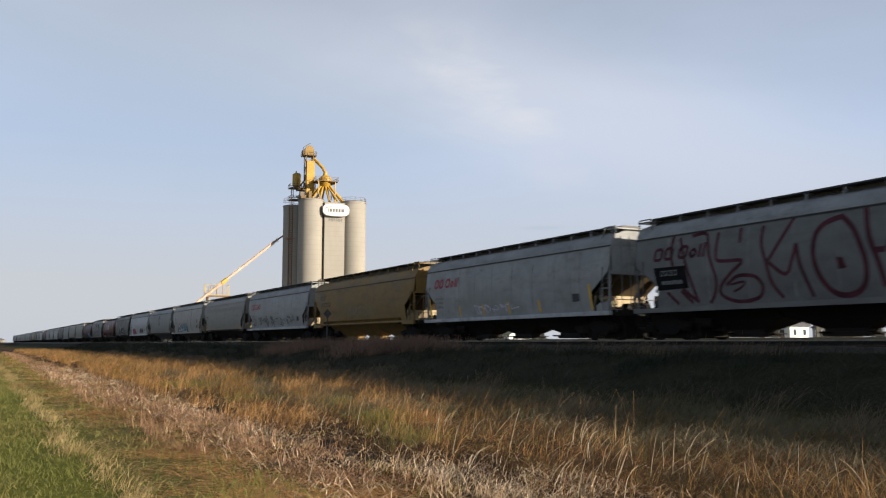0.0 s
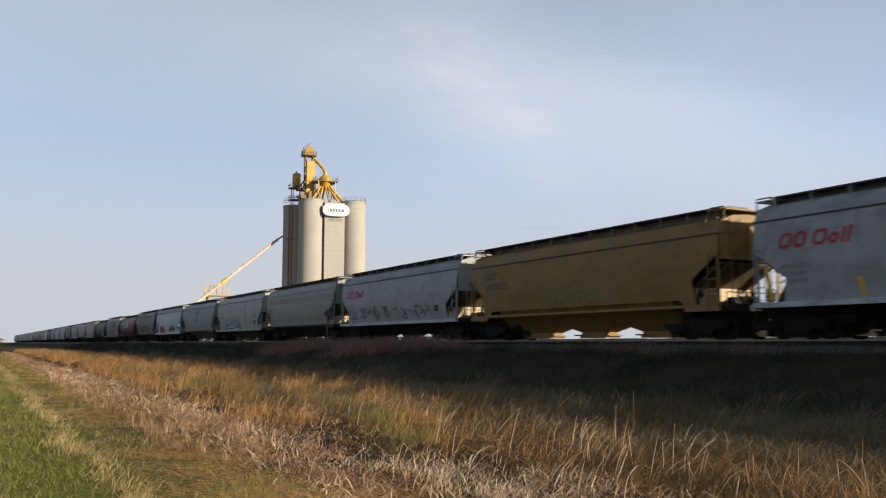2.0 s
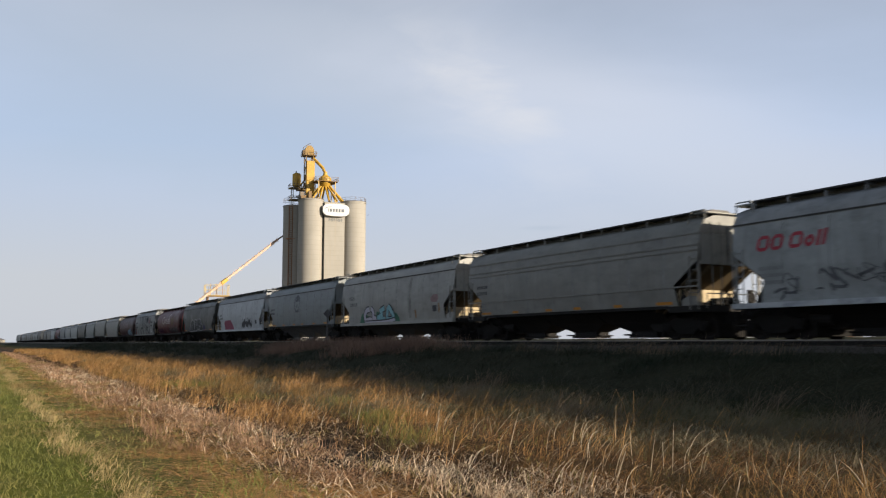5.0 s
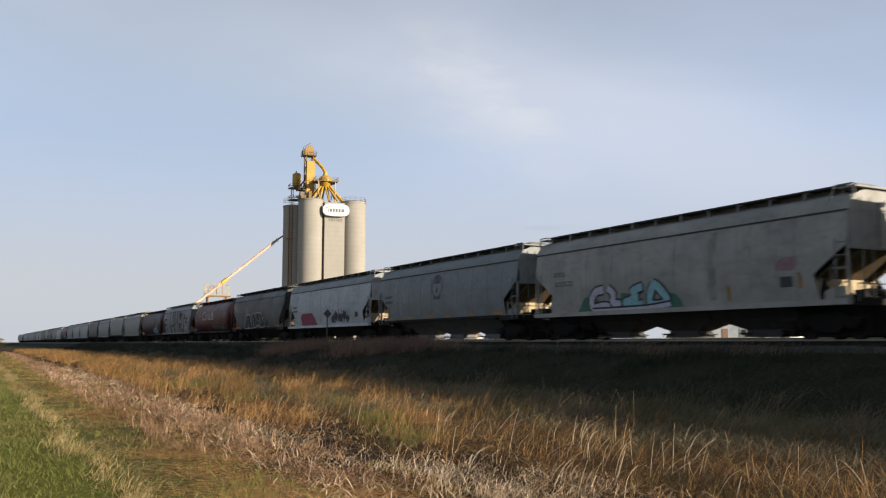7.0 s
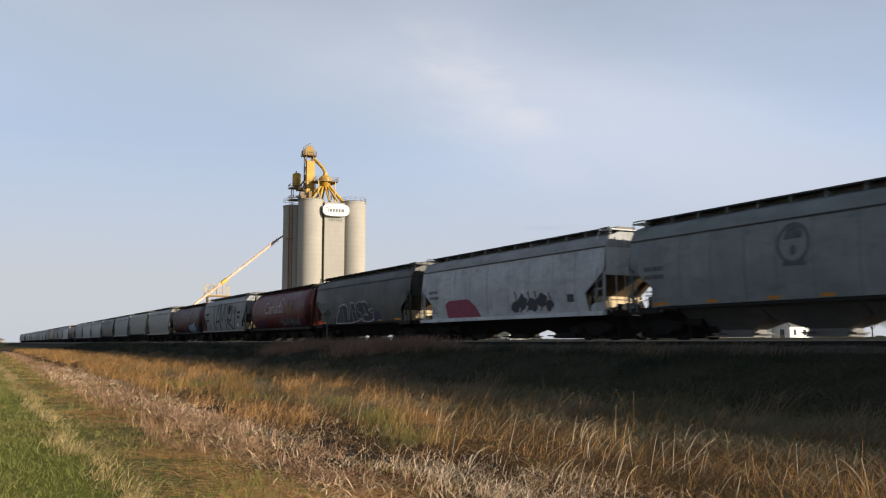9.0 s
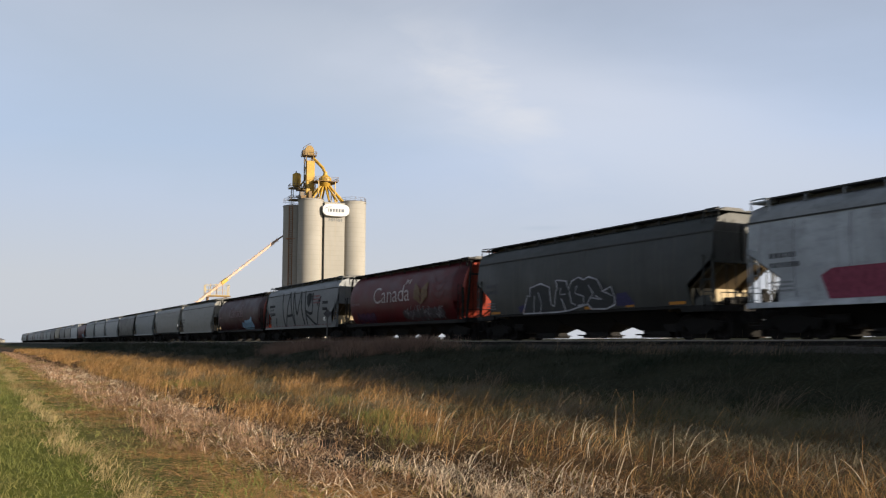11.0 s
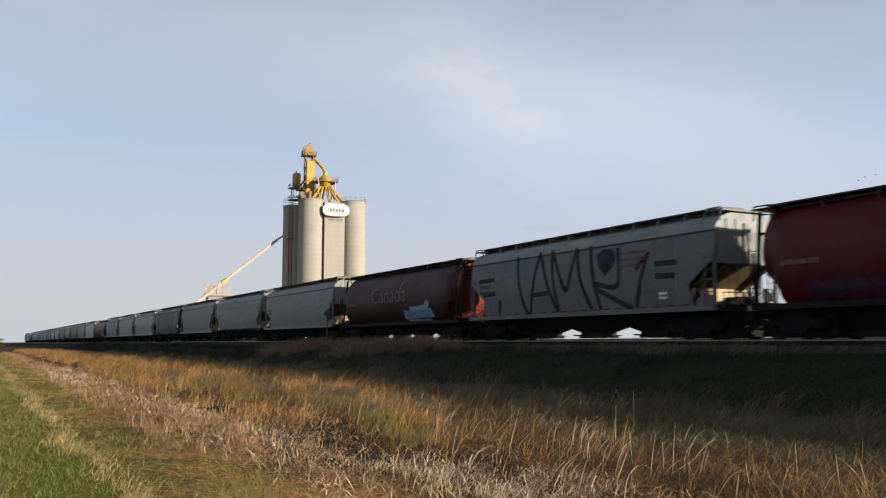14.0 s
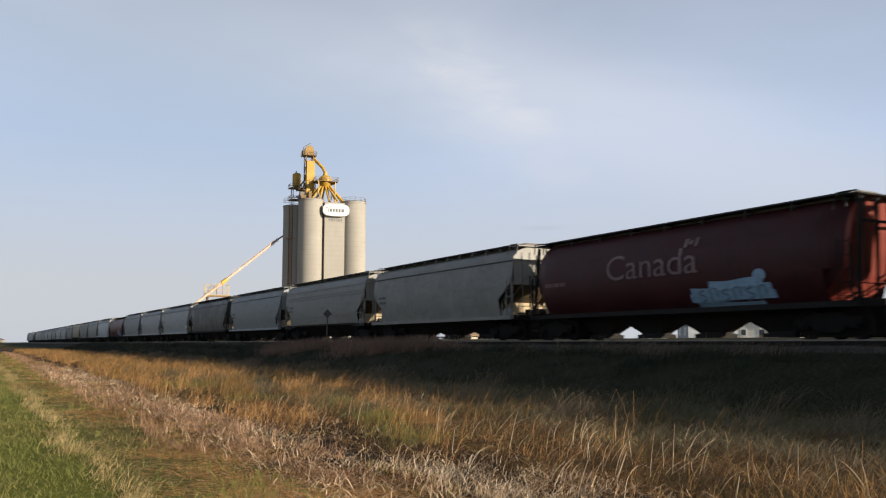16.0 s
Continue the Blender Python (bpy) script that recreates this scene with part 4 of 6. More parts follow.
        part("spray_lettering", m, INK_LILAC, car, "faded pale spray scribble")
    if i in (1, 3, 5, 7):
        m = Mesh()
        patch(m, car, [(13.85, 1.62), (14.35, 1.62), (14.35, 1.95), (13.85, 1.95)])
        part("placard", m, INK_DARK, car)
    if i == 2:
        bars(car, "road_mark", INK_DARK, 1.3, 2.95, 1, 1.0, .3, .1, rnd, label="dark reporting mark bars")
        bars(car, "road_mark", INK_DARK, 1.5, 2.45, 1, 1.7, .3, .1, rnd)
        m = Mesh()
        for k in range(13):
            a = 6.6 + k * .34
            ribbon(m, car, [(a, 1.6), (a + rnd.uniform(-.1, .3), 2.0), (a + rnd.uniform(0, .4), 2.2 + rnd.uniform(0, .3))], .09)
            ribbon(m, car, [(a, 1.62 + rnd.uniform(0, .4)), (a + .34, 1.62 + rnd.uniform(0, .4))], .08)
        part("spray_lettering", m, plain("spray_faded_olive", (0.16, 0.15, 0.09), .7), car, "faded dark spray tag")
    if i == 3:
        m = Mesh()
        for k in range(30):
            a = rnd.uniform(1.8, 13.2)
            z = rnd.uniform(1.45, 2.0)
            ribbon(m, car, [(a + rnd.uniform(-.4, .5), z + rnd.uniform(-.3, .32)) for j in range(rnd.randint(3, 6))], rnd.uniform(.03, .10), .006 + .0005 * k)
        part("spray_lettering", m, plain("spray_thin_black", (0.085, 0.088, 0.095), .8, 0, .4, 2.0), car, "black scribbled spray tags")
    if i in (4, 13):
        for z in (3.33, 3.15, 1.86):
            o = side_in(z)
            part("side_seam", Mesh().box(-SIDE + o - .035, -SIDE + o + .01, -HALF, HALF, z, z + .05), GREY_WARM, car)
    if i in (4, 6, 8):
        for k, a in enumerate((1.26, 4.1, 6.84, 8.92, 11.6, 14.1)):
            m = Mesh()
            w = .85 if k in (0, 5) else .5
            patch(m, car, [(a, 1.27), (a + w, 1.27), (a + w, 1.38), (a, 1.38)], .006)
            part("reflector", m, ORANGE, car)
    if i == 5:
        bars(car, "road_mark", INK_DARK, 1.45, 2.72, 1, .7, .2, .07, rnd)
        bars(car, "road_mark", INK_DARK, 1.55, 2.30, 1, 1.1, .2, .07, rnd)
        for pts in ([(3.0, 1.10), (4.6, 1.10), (4.6, 1.6), (4.17, 1.82), (3.6, 1.74), (3.3, 1.4)], [(8.0, 1.12), (9.45, 1.12), (9.35, 1.4), (9.1, 1.66), (8.55, 1.76), (8.2, 1.5)], [(5.8, 1.3), (6.6, 1.3), (6.7, 1.75), (6.0, 1.85)]):
            g = Mesh()
            patch(g, car, pts, .003)
            part("spray_shadow", g, INK_GREEN, car, "dark green spray cloud")
        m = Mesh()
        patch(m, car, [(13.75, 2.16), (14.35, 2.12), (14.62, 2.3), (14.5, 2.56), (14.0, 2.55), (13.65, 2.38)])
        part("spray_patch", m, plain("spray_dull_pink", (0.22, 0.14, 0.14), .7), car, "dull pink spray patch")
        for a, z in ((11.62, 1.50), (14.6, 1.75)):
            part("rust_streak", ribbon(Mesh(), car, [(a, z + .30), (a + .05, z + .1), (a + .02, z - .2)], .14), plain("rust_stain", (0.24, 0.13, 0.05), .8), car)
        part("rust_streak", ribbon(Mesh(), car, [(11.02, 3.68), (10.98, 2.5), (10.93, 1.35)], .30, .004), plain("side_stain", (0.20, 0.195, 0.18), .8, 0, .4, 1.5), car)
        for k, (pts, w, mat) in enumerate((([(4.92, 2.02), (4.40, 1.93), (4.12, 1.6), (4.18, 1.30), (4.89, 1.36), (5.40, 1.28)], .30, INK_LILAC), ([(5.22, 2.06), (5.58, 1.8), (5.44, 1.5), (5.95, 1.40)], .28, INK_LILAC),
                                           ([(7.33, 2.02), (6.72, 1.86), (6.96, 1.62), (6.24, 1.46), (6.46, 1.32), (7.29, 1.36)], .28, INK_TEAL), ([(7.98, 2.08), (7.70, 1.6), (7.80, 1.30), (8.66, 1.38), (8.28, 1.90), (7.95, 2.08)], .32, INK_TEAL),
                                           ([(4.14, 1.17), (5.4, 1.17), (6.64, 1.18), (7.68, 1.20), (8.82, 1.30)], .16, INK_LILAC))):
            part("spray_outline", ribbon(Mesh(), car, pts, w + .15, .030 + .006 * k), INK_DARK, car)
            part("spray_fill", ribbon(Mesh(), car, pts, w, .033 + .006 * k), mat, car, "pale spray fill")
    if i == 6:
        m = Mesh()
        ribbon(m, car, arc(8.0, 2.97, .60, .60, 0, 360, 28), .12)
        patch(m, car, [(7.62, 3.10), (8.34, 3.12), (8.36, 3.3), (8.2, 3.52), (7.9, 3.58), (7.72, 3.4)])
        patch(m, car, arc(8.0, 2.76, .13, .17, 0, 324, 9))
        ribbon(m, car, [(7.58, 2.34), (8.48, 2.32)], .12)
        ribbon(m, car, [(7.72, 2.48), (7.66, 2.3)], .14)
        ribbon(m, car, [(8.32, 2.48), (8.38, 2.3)], .14)
        part("round_emblem", m, plain("emblem_dark", (0.075, 0.08, 0.09), .7), car, "dark ring emblem in plain shapes")
        for a in (1.42, 2.85, 4.4, 5.95, 7.3, 8.75, 10.4, 12.0, 13.6, 15.0):
            part("sheet_seam", ribbon(Mesh(), car, [(a, 1.3), (a, 3.72)], .05, .005), plain("seam_dirt", (0.11, 0.12, 0.13), .8), car)
    if i == 7:
        m = Mesh()
        patch(m, car, [(3.0, 1.2), (6.5, 1.2), (6.0, 1.75), (5.3, 2.12), (3.2, 2.1), (2.8, 1.9)])
        part("spray_patch", m, INK_PINK, car, "maroon spray patch")
        m = Mesh()
        for k, (a, z, w, h) in enumerate(((9.75, 1.55, .35, .3), (10.4, 1.75, .42, .38), (11.2, 1.6, .5, .32), (12.0, 1.8, .4, .34), (12.55, 1.55, .32, .26))):
            patch(m, car, [(a + w * math.cos(t) * rnd.uniform(.7, 1.2), z + h * math.sin(t) * rnd.uniform(.7, 1.2)) for t in [.5 * j for j in range(12)]], .004 + .002 * k)
        for k in range(6):
            a = 9.6 + k * .55
            ribbon(m, car, [(a, 1.3), (a + .3, 1.75), (a + .15, 2.15 + rnd.uniform(-.1, .15))], .09, .02)
        part("spray_lettering", m, INK_DARK, car, "black spray tag")
    if i == 8:
        pale = plain("spray_pale_outline", (0.36, 0.355, 0.38), .7, 0, .4, 2.0)
        fill = plain("spray_black_fill", (0.030, 0.031, 0.032), .7)
        crest = [(4.23, 1.22), (4.72, 2.04), (4.94, 1.98), (4.95, 2.37), (5.84, 2.52), (6.53, 2.32), (6.57, 1.57), (6.83, 1.47), (7.0, 2.15), (7.13, 2.17), (7.02, 2.61), (7.8, 2.52), (7.97, 2.13),
                 (8.18, 2.48), (8.68, 2.63), (9.04, 2.5), (9.4, 2.6), (9.97, 2.45), (10.2, 2.16), (10.26, 1.95), (10.84, 2.12), (11.05, 1.7), (11.01, 1.4), (10.46, 1.25)]
        foot = [(10.46, 1.25), (9.45, 1.27), (9.23, 1.48), (8.62, 1.38), (7.93, 1.27), (7.09, 1.22), (5.64, 1.22), (4.23, 1.22)]
        for pts in ([(4.3, 1.25), (4.95, 2.3), (5.84, 2.46), (6.5, 2.25), (6.5, 1.25)], [(6.6, 1.25), (6.83, 1.5), (7.1, 2.5), (7.78, 2.46), (7.95, 1.3)], [(8.0, 1.35), (8.1, 2.3), (8.68, 2.56), (9.1, 2.4), (9.2, 1.45)], [(9.3, 1.3), (9.1, 2.4), (9.5, 2.52), (9.97, 2.4), (10.8, 2.0), (10.95, 1.45), (10.4, 1.28)]):
            m = Mesh()
            patch(m, car, pts, .006)
            part("spray_fill", m, fill, car)
        for pts in ([(11.09, 1.82), (11.71, 1.86), (12.19, 1.36), (11.05, 1.33)], [(3.77, 1.55), (4.4, 1.67), (4.6, 1.3), (3.9, 1.3)]):
            m = Mesh()
            patch(m, car, pts, .004)
            part("spray_patch", m, plain("spray_violet", (0.030, 0.026, 0.075), .7), car, "dark violet spray cloud")
        m = Mesh()
        for pts in (crest, foot):
            ribbon(m, car, pts, .062, .06, False)
        for pts in ([(5.31, 2.01), (5.13, 1.25)], [(5.61, 2.14), (5.84, 1.61), (5.64, 1.25)], [(7.4, 2.26), (7.32, 1.95), (7.71, 1.97)], [(7.38, 1.81), (7.64, 1.25)],
                    [(8.54, 2.27), (8.41, 1.97), (9.01, 1.81), (8.93, 1.47), (8.53, 1.45)], [(8.01, 2.06), (8.09, 1.59), (8.38, 1.47)], [(9.38, 2.26), (9.66, 1.9), (9.23, 1.52), (9.47, 1.27)], [(9.59, 1.73), (10.21, 1.62), (9.82, 1.81)], [(10.39, 1.94), (10.92, 1.74)]):
            ribbon(m, car, pts, .055, .062, False)
        part("spray_outline", m, pale, car, "pale spray letter outlines")
    if i in (9, 11, 19):
        a0, wide, high = (5.04, 5.17, .98) if i == 9 else (5.55, 4.9, .96)
        mat = plain("worn_white", (0.42, 0.36, 0.35), .7, 0, .3, 3.0) if i == 9 else plain("faded_white", (0.19, 0.13, 0.135), .7)
        side_text(car, "Canada", a0, 2.34, wide, high, mat)
        fa, fz = a0 + wide - .72, 2.34 + high * .98
        for da, w in ((0, .15), (.5, .15)):
            m = Mesh()
            patch(m, car, [(fa + da, fz), (fa + da + w, fz), (fa + da + w + .02, fz + .32), (fa + da + .02, fz + .32)], .03)
            part("flag_bar", m, mat, car)
        m = Mesh()
        patch(m, car, arc(fa + .33, fz + .17, .1, .1, 0, 324, 9), .03)
        part("flag_leaf", m, mat, car)
        if i == 9:
            m = Mesh()
            for sg in (-1, 1):
                for z in (2.05, 2.50):
                    patch(m, car, [(11.68, z), (11.68 + sg * .88, z + .40), (11.68 + sg * .85, z + .85), (11.68 + sg * .12, z + .45)], .022)
            part("wheat_mark", m, INK_GOLD, car, "gold wheat leaf mark")
            m = Mesh()
            for sg in (-1, 1):
                for k in range(3):
                    z = 2.2 + .45 * k
                    m = Mesh()
                    ribbon(m, car, [(13.8, z), (13.8 + sg * .45, z + .22), (13.8 + sg * .8, z + .55)], .05, .02)
                    part("wheat_outline", m, plain("faded_red_mark", (0.11, 0.012, 0.013), .6), car)
            for k in range(9):
                m = Mesh()
                a = 9.5 + k * .55
                patch(m, car, [(a + .42 * math.cos(t) * rnd.uniform(.7, 1.2), 1.50 + .36 * math.sin(t) * rnd.uniform(.6, 1.2)) for t in [.5 * j for j in range(12)]], .014 + .001 * k)
                part("spray_patch", m, plain("spray_ash", (0.060, 0.048, 0.050), .7, 0, .5, 3.0), car, "ash grey spray cloud")
            m = Mesh()
            for k in range(46):
                a, z = rnd.uniform(9.4, 14.5), rnd.uniform(1.15, 1.85)
                ribbon(m, car, [(a, z), (a + rnd.uniform(-.12, .2), z + rnd.uniform(-.1, .2)), (a + rnd.uniform(-.15, .3), z + rnd.uniform(-.25, .3))], rnd.uniform(.03, .08), .034)
            part("spray_lettering", m, plain("spray_silver", (0.17, 0.155, 0.158), .6), car, "silver tangled spray tag")
            for k in range(4):
                m = Mesh()
                patch(m, car, [(2.4 + k * .75 + .45 * math.cos(t) * rnd.uniform(.75, 1.2), 1.5 + .36 * math.sin(t) * rnd.uniform(.7, 1.15)) for t in [.5 * j for j in range(12)]], .012 + .001 * k)
                part("spray_patch", m, INK_PURPLE, car, "dark purple spray patch")
        else:
            for k, (z, a0, a1) in enumerate(((1.22, 10.1, 13.0), (1.44, 9.9, 13.6), (1.66, 10.0, 13.5), (1.86, 10.9, 13.2))):
                part("spray_patch", ribbon(Mesh(), car, [(a0, z), (a0 + .8, z - .04), (a0 + 1.7, z + .03), (a1, z + .02)], .28, .018 + .002 * k), INK_BLUE, car, "pale blue spray patch")
            m = Mesh()
            patch(m, car, arc(13.1, 2.08, .26, .2, 0, 330, 10), .024)
            part("spray_patch", m, INK_BLUE, car, "pale blue spray patch")
            for k in range(6):
                a = 10.35 + k * .52
                pts = [(a, 1.28), (a + .05, 1.7), (a + .3, 1.72), (a + .28, 1.45)] if k % 2 else [(a + .3, 1.7), (a, 1.6), (a + .3, 1.45), (a, 1.28)]
                part("spray_stroke", ribbon(Mesh(), car, pts, .06, .03), plain("spray_slate", (0.12, 0.17, 0.22), .7), car)
        bars(car, "data_mark", plain("faded_pink_mark", (0.20, 0.12, 0.12), .7), 1.3, 2.3, 1, 1.4, .16, .07, rnd)
    if i == 10:
        m = Mesh()
        for pts in ([(0.75, 2.92), (2.25, 2.94)],
                    [(1.18, 2.21), (2.34, 2.27)],
                    [(2.74, 1.94), (2.58, 1.29)],
                    [(4.16, 3.92), (4.4, 2.61), (4.88, 1.33), (5.24, 1.34), (5.58, 2.65), (6.02, 3.96)],
                    [(6.08, 3.78), (6.68, 2.35), (7.29, 1.24)],
                    [(5.47, 2.03), (6.7, 2.08)],
                    [(6.86, 3.98), (7.05, 2.76), (7.37, 1.24)],
                    [(6.98, 3.86), (7.58, 2.72), (7.98, 2.11), (8.31, 2.77), (8.66, 3.89)],
                    [(8.74, 3.78), (8.95, 2.62), (9.62, 1.26)],
                    [(9.58, 3.89), (9.84, 2.55), (10.21, 1.24)],
                    [(11.34, 3.64), (11.36, 2.15), (10.01, 2.29)],
                    [(10.0, 2.09), (11.43, 1.47), (12.16, 1.21)],
                    [(13.12, 3.31), (12.72, 2.33), (12.34, 1.2)],
                    [(12.41, 2.68), (13.03, 3.18)],
                    [(13.47, 2.82), (14.61, 2.8)],
                    [(13.5, 2.36), (14.53, 2.33)]):
            ribbon(m, car, pts, .21)
        patch(m, car, [(10.03, 3.44), (10.48, 3.67), (11.01, 3.61), (11.23, 3.27), (11.04, 2.9), (10.63, 2.57), (10.24, 2.9)], .009)
        part("spray_lettering", m, plain("spray_soot", (0.034, 0.035, 0.037), .8, 0, .5, 1.5, .1), car, "tall dark spray strokes")
        bars(car, "data_mark", plain("faded_red_rows", (0.15, 0.04, 0.046), .7), 11.52, 3.30, 3, 1.46, .13, .05, rnd)
        m = Mesh()
        patch(m, car, [(13.63, 1.50), (14.04, 1.50), (14.04, 1.75), (13.63, 1.75)])
        part("placard", m, WHITE, car, "small white placard")
        bars(car, "placard_mark", INK_DARK, 13.71, 1.57, 1, .3, .09, .03, rnd)
        for k in range(20):
            mm = Mesh()
            a = 1.0 + k * .72
            patch(mm, car, [(a, 1.20), (a + .4, 1.20), (a + .4, 1.26), (a, 1.26)])
            part("reflector", mm, plain("reflector_dull", (0.10, 0.028, 0.028), .6), car)


for k, y_end in enumerate(CAR_END):
    c = build_car(k - FIRST, y_end, y_end - CAR_END[k - 1] if k else 17.8)
    marks(k - FIRST, c)

# ================= grain elevator =================
def spot(right, fwd, z=0.0):
    """A place given by metres to the right of and forwards along the camera's level heading."""
    c, s = math.cos(HEAD), math.sin(HEAD)
    return Vector((right * c + fwd * s, -right * s + fwd * c, z))


def concrete_material():
    m, nt, b = base_mat("concrete")
    blotch, fine = noise_of(nt, 0.12, (1, 1, .6), 6), noise_of(nt, 3.0, (1, 1, 1), 5)
    streak = noise_of(nt, 0.8, (1.4, 1.4, 0.04), 5)
    tc = nt.nodes.new("ShaderNodeTexCoord")
    sp = nt.nodes.new("ShaderNodeSeparateXYZ")
    nt.links.new(tc.outputs["Object"], sp.inputs[0])
    wv = nt.nodes.new("ShaderNodeMath")
    wv.operation = "PINGPONG"
    nt.links.new(sp.outputs["Z"], wv.inputs[0])
    wv.inputs[1].default_value = 0.65
    c = mixed(nt, ramp(nt, blotch, .3, .7), (0.245, 0.232, 0.205), (0.33, 0.312, 0.28))
    c = mixed(nt, ramp(nt, streak, .5, .75, 0, .45), c, (0.30, 0.25, 0.19))
    c = mixed(nt, ramp(nt, wv.outputs[0], 0.09, 0.0, 0, .38), c, (0.20, 0.178, 0.145))
    nt.links.new(c, b.inputs["Base Color"])
    b.inputs["Roughness"].default_value = 0.9
    bumped(nt, b, fine, 0.3, 0.03)
    return m


CONCRETE = concrete_material()
E_YELLOW = paint("elevator_yellow", (0.44, 0.26, 0.03), .5, .35, (0.22, 0.13, 0.04))
E_RUST = paint("rusty_orange", (0.34, 0.205, 0.12), .7, .6, (0.2, 0.1, 0.05))
E_BROWN = paint("tower_brown", (0.17, 0.10, 0.035), .7, .4)
E_DARK = plain("shadowed_steel", (0.16, 0.13, 0.10), .7)
GAP = plain("joint_dark", (0.10, 0.09, 0.08), .9)
SIGN_WHITE = plain("sign_white", (0.52, 0.52, 0.52), .5, 0, .04)
SIGN_GREY = plain("sign_lettering", (0.12, 0.13, 0.15), .6)
BASE_Z = 1.78


def deck(m, c, hx, hy, z, rail=1.1, post=1.4, ux=None, uy=None):
    """A steel deck with its guard rail."""
    ux = ux or AX
    uy = uy or AY
    cs = [c + ux * sx * hx + uy * sy * hy for sx, sy in ((-1, -1), (1, -1), (1, 1), (-1, 1))]
    m.loft([[Vector((p.x, p.y, z - .12)) for p in cs], [Vector((p.x, p.y, z)) for p in cs]])
    for a, b in zip(cs, cs[1:] + cs[:1]):
        for h in (rail * .5, rail):
            m.beam((a.x, a.y, z + h), (b.x, b.y, z + h), .07, .07)
        k = max(1, int((b - a).length / post))
        for i in range(k):
            p = a.lerp(b, i / k)
            m.beam((p.x, p.y, z), (p.x, p.y, z + rail), .07, .07)


F_C, R_C, L_C = spot(-35.65, 230), spot(-24.6, 234.4), spot(-40.4, 239)
AX = (R_C - F_C).normalized()
AY = Vector((-AX.y, AX.x, 0))
L_C = F_C + spot(-5.0, 5.5)
B_C = R_C + AY * 14.5
SILO_R, SILO_TOP = 3.38, 39.75


def at_bearing(x, y, fwd):
    """A place by its bearing, height and forward distance."""
    f = 784 / math.tan(radians(27.2))
    q = (441 - y) / f
    z = EYE_Z + fwd * math.tan(TILT + math.atan(q))
    depth = fwd * math.cos(TILT) + (z - EYE_Z) * math.sin(TILT)
    return spot((x - 784) / f * depth, fwd, z)


def build_elevator():
    el = thing("grain_elevator", "tall concrete grain elevator with yellow steel headworks and white sign", "grain elevator")
    n = 40
    for c, top in ((F_C, SILO_TOP), (R_C, SILO_TOP), (L_C, SILO_TOP - 1.0), (B_C, SILO_TOP - .3)):
        m = Mesh()
        prof = ((BASE_Z - .5, SILO_R), (top - .35, SILO_R), (top - .34, SILO_R + .12), (top, SILO_R + .12))
        m.loft([[(c.x + r * math.cos(2 * math.pi * i / n), c.y + r * math.sin(2 * math.pi * i / n), z) for i in range(n)] for z, r in prof])
        part("silo", m, CONCRETE, el, smooth=35)
    # flat core walls between the silos
    for a, b, out, name in ((F_C, R_C, -AY, "front"),):
        mid = (a + b) / 2
        u = (b - a).normalized()
        hw = 2.75
        o = out * (2.7 if name == "front" else 1.2)
        cs = [mid - u * hw + o, mid + u * hw + o, mid + u * hw - out * 2, mid - u * hw - out * 2]
        m = Mesh().loft([[Vector((p.x, p.y, BASE_Z - .5)) for p in cs], [Vector((p.x, p.y, SILO_TOP - .7)) for p in cs]])
        part("core_wall", m, CONCRETE, el)
        back = [mid - u * (hw + 2.4) + out * .4, mid + u * (hw + 2.4) + out * .4, mid + u * (hw + 2.4) - out * 1.5, mid - u * (hw + 2.4) - out * 1.5]
        m = Mesh().loft([[Vector((p.x, p.y, BASE_Z - .5)) for p in back], [Vector((p.x, p.y, SILO_TOP - 1.0)) for p in back]])
        part("joint_wall", m, GAP, el)
    roof = [F_C, R_C, B_C, F_C + AY * 14.5]
    m = Mesh().loft([[Vector((p.x, p.y, SILO_TOP - .6)) for p in roof], [Vector((p.x, p.y, SILO_TOP - .15)) for p in roof]])
    part("roof_slab", m, CONCRETE, el)
    for c, top in ((F_C, SILO_TOP), (R_C, SILO_TOP), (L_C, SILO_TOP - 1.0)):
        rings = [[(c.x + r * math.cos(2 * math.pi * i / n), c.y + r * math.sin(2 * math.pi * i / n), z) for i in range(n)] for z, r in ((top + .003, SILO_R + .16), (top + .12, SILO_R + .16))]
        part("silo_rim", Mesh().loft(rings), GAP, el)
    # sign on the core wall
    mid = (F_C + R_C) / 2 - AY * 3.75 + AX * 0.10

    def sign_pt(a, z, off):
        p = mid + AX * a - AY * off
        return Vector((p.x, p.y, z))
    zc, hw, hh = 36.85, 3.65, 1.66
    ring = []
    for i in range(32):
        t = 2 * math.pi * i / 32
        ca, sa = math.cos(t), math.sin(t)
        ring.append((math.copysign(abs(ca) ** .55, ca) * hw, math.copysign(abs(sa) ** .7, sa) * hh))
    m = Mesh().loft([[sign_pt(a, zc + b, o) for a, b in ring] for o in (-.9, .12)])
    s = part("sign_board", m, SIGN_WHITE, el, "white rounded sign with grey word bars", smooth=40)
    m = Mesh()
    for a, w in ((-2.3, .22), (-1.8, .62), (-.95, .5), (-.2, .55), (.6, .55), (1.4, .75)):
        m.add([sign_pt(aa, zc + zz, .126) for aa, zz in ((a, -.55), (a + w, -.55), (a + w, .3), (a, .3))], [(0, 1, 2, 3)])
    tagged(part("sign_lettering", m, SIGN_GREY, s), kind="stuff")
    m = Mesh()
    arc_pts = [(-3.1 + .16 * i, .1 + .62 * math.sin(.2 + i * .12)) for i in range(12)]
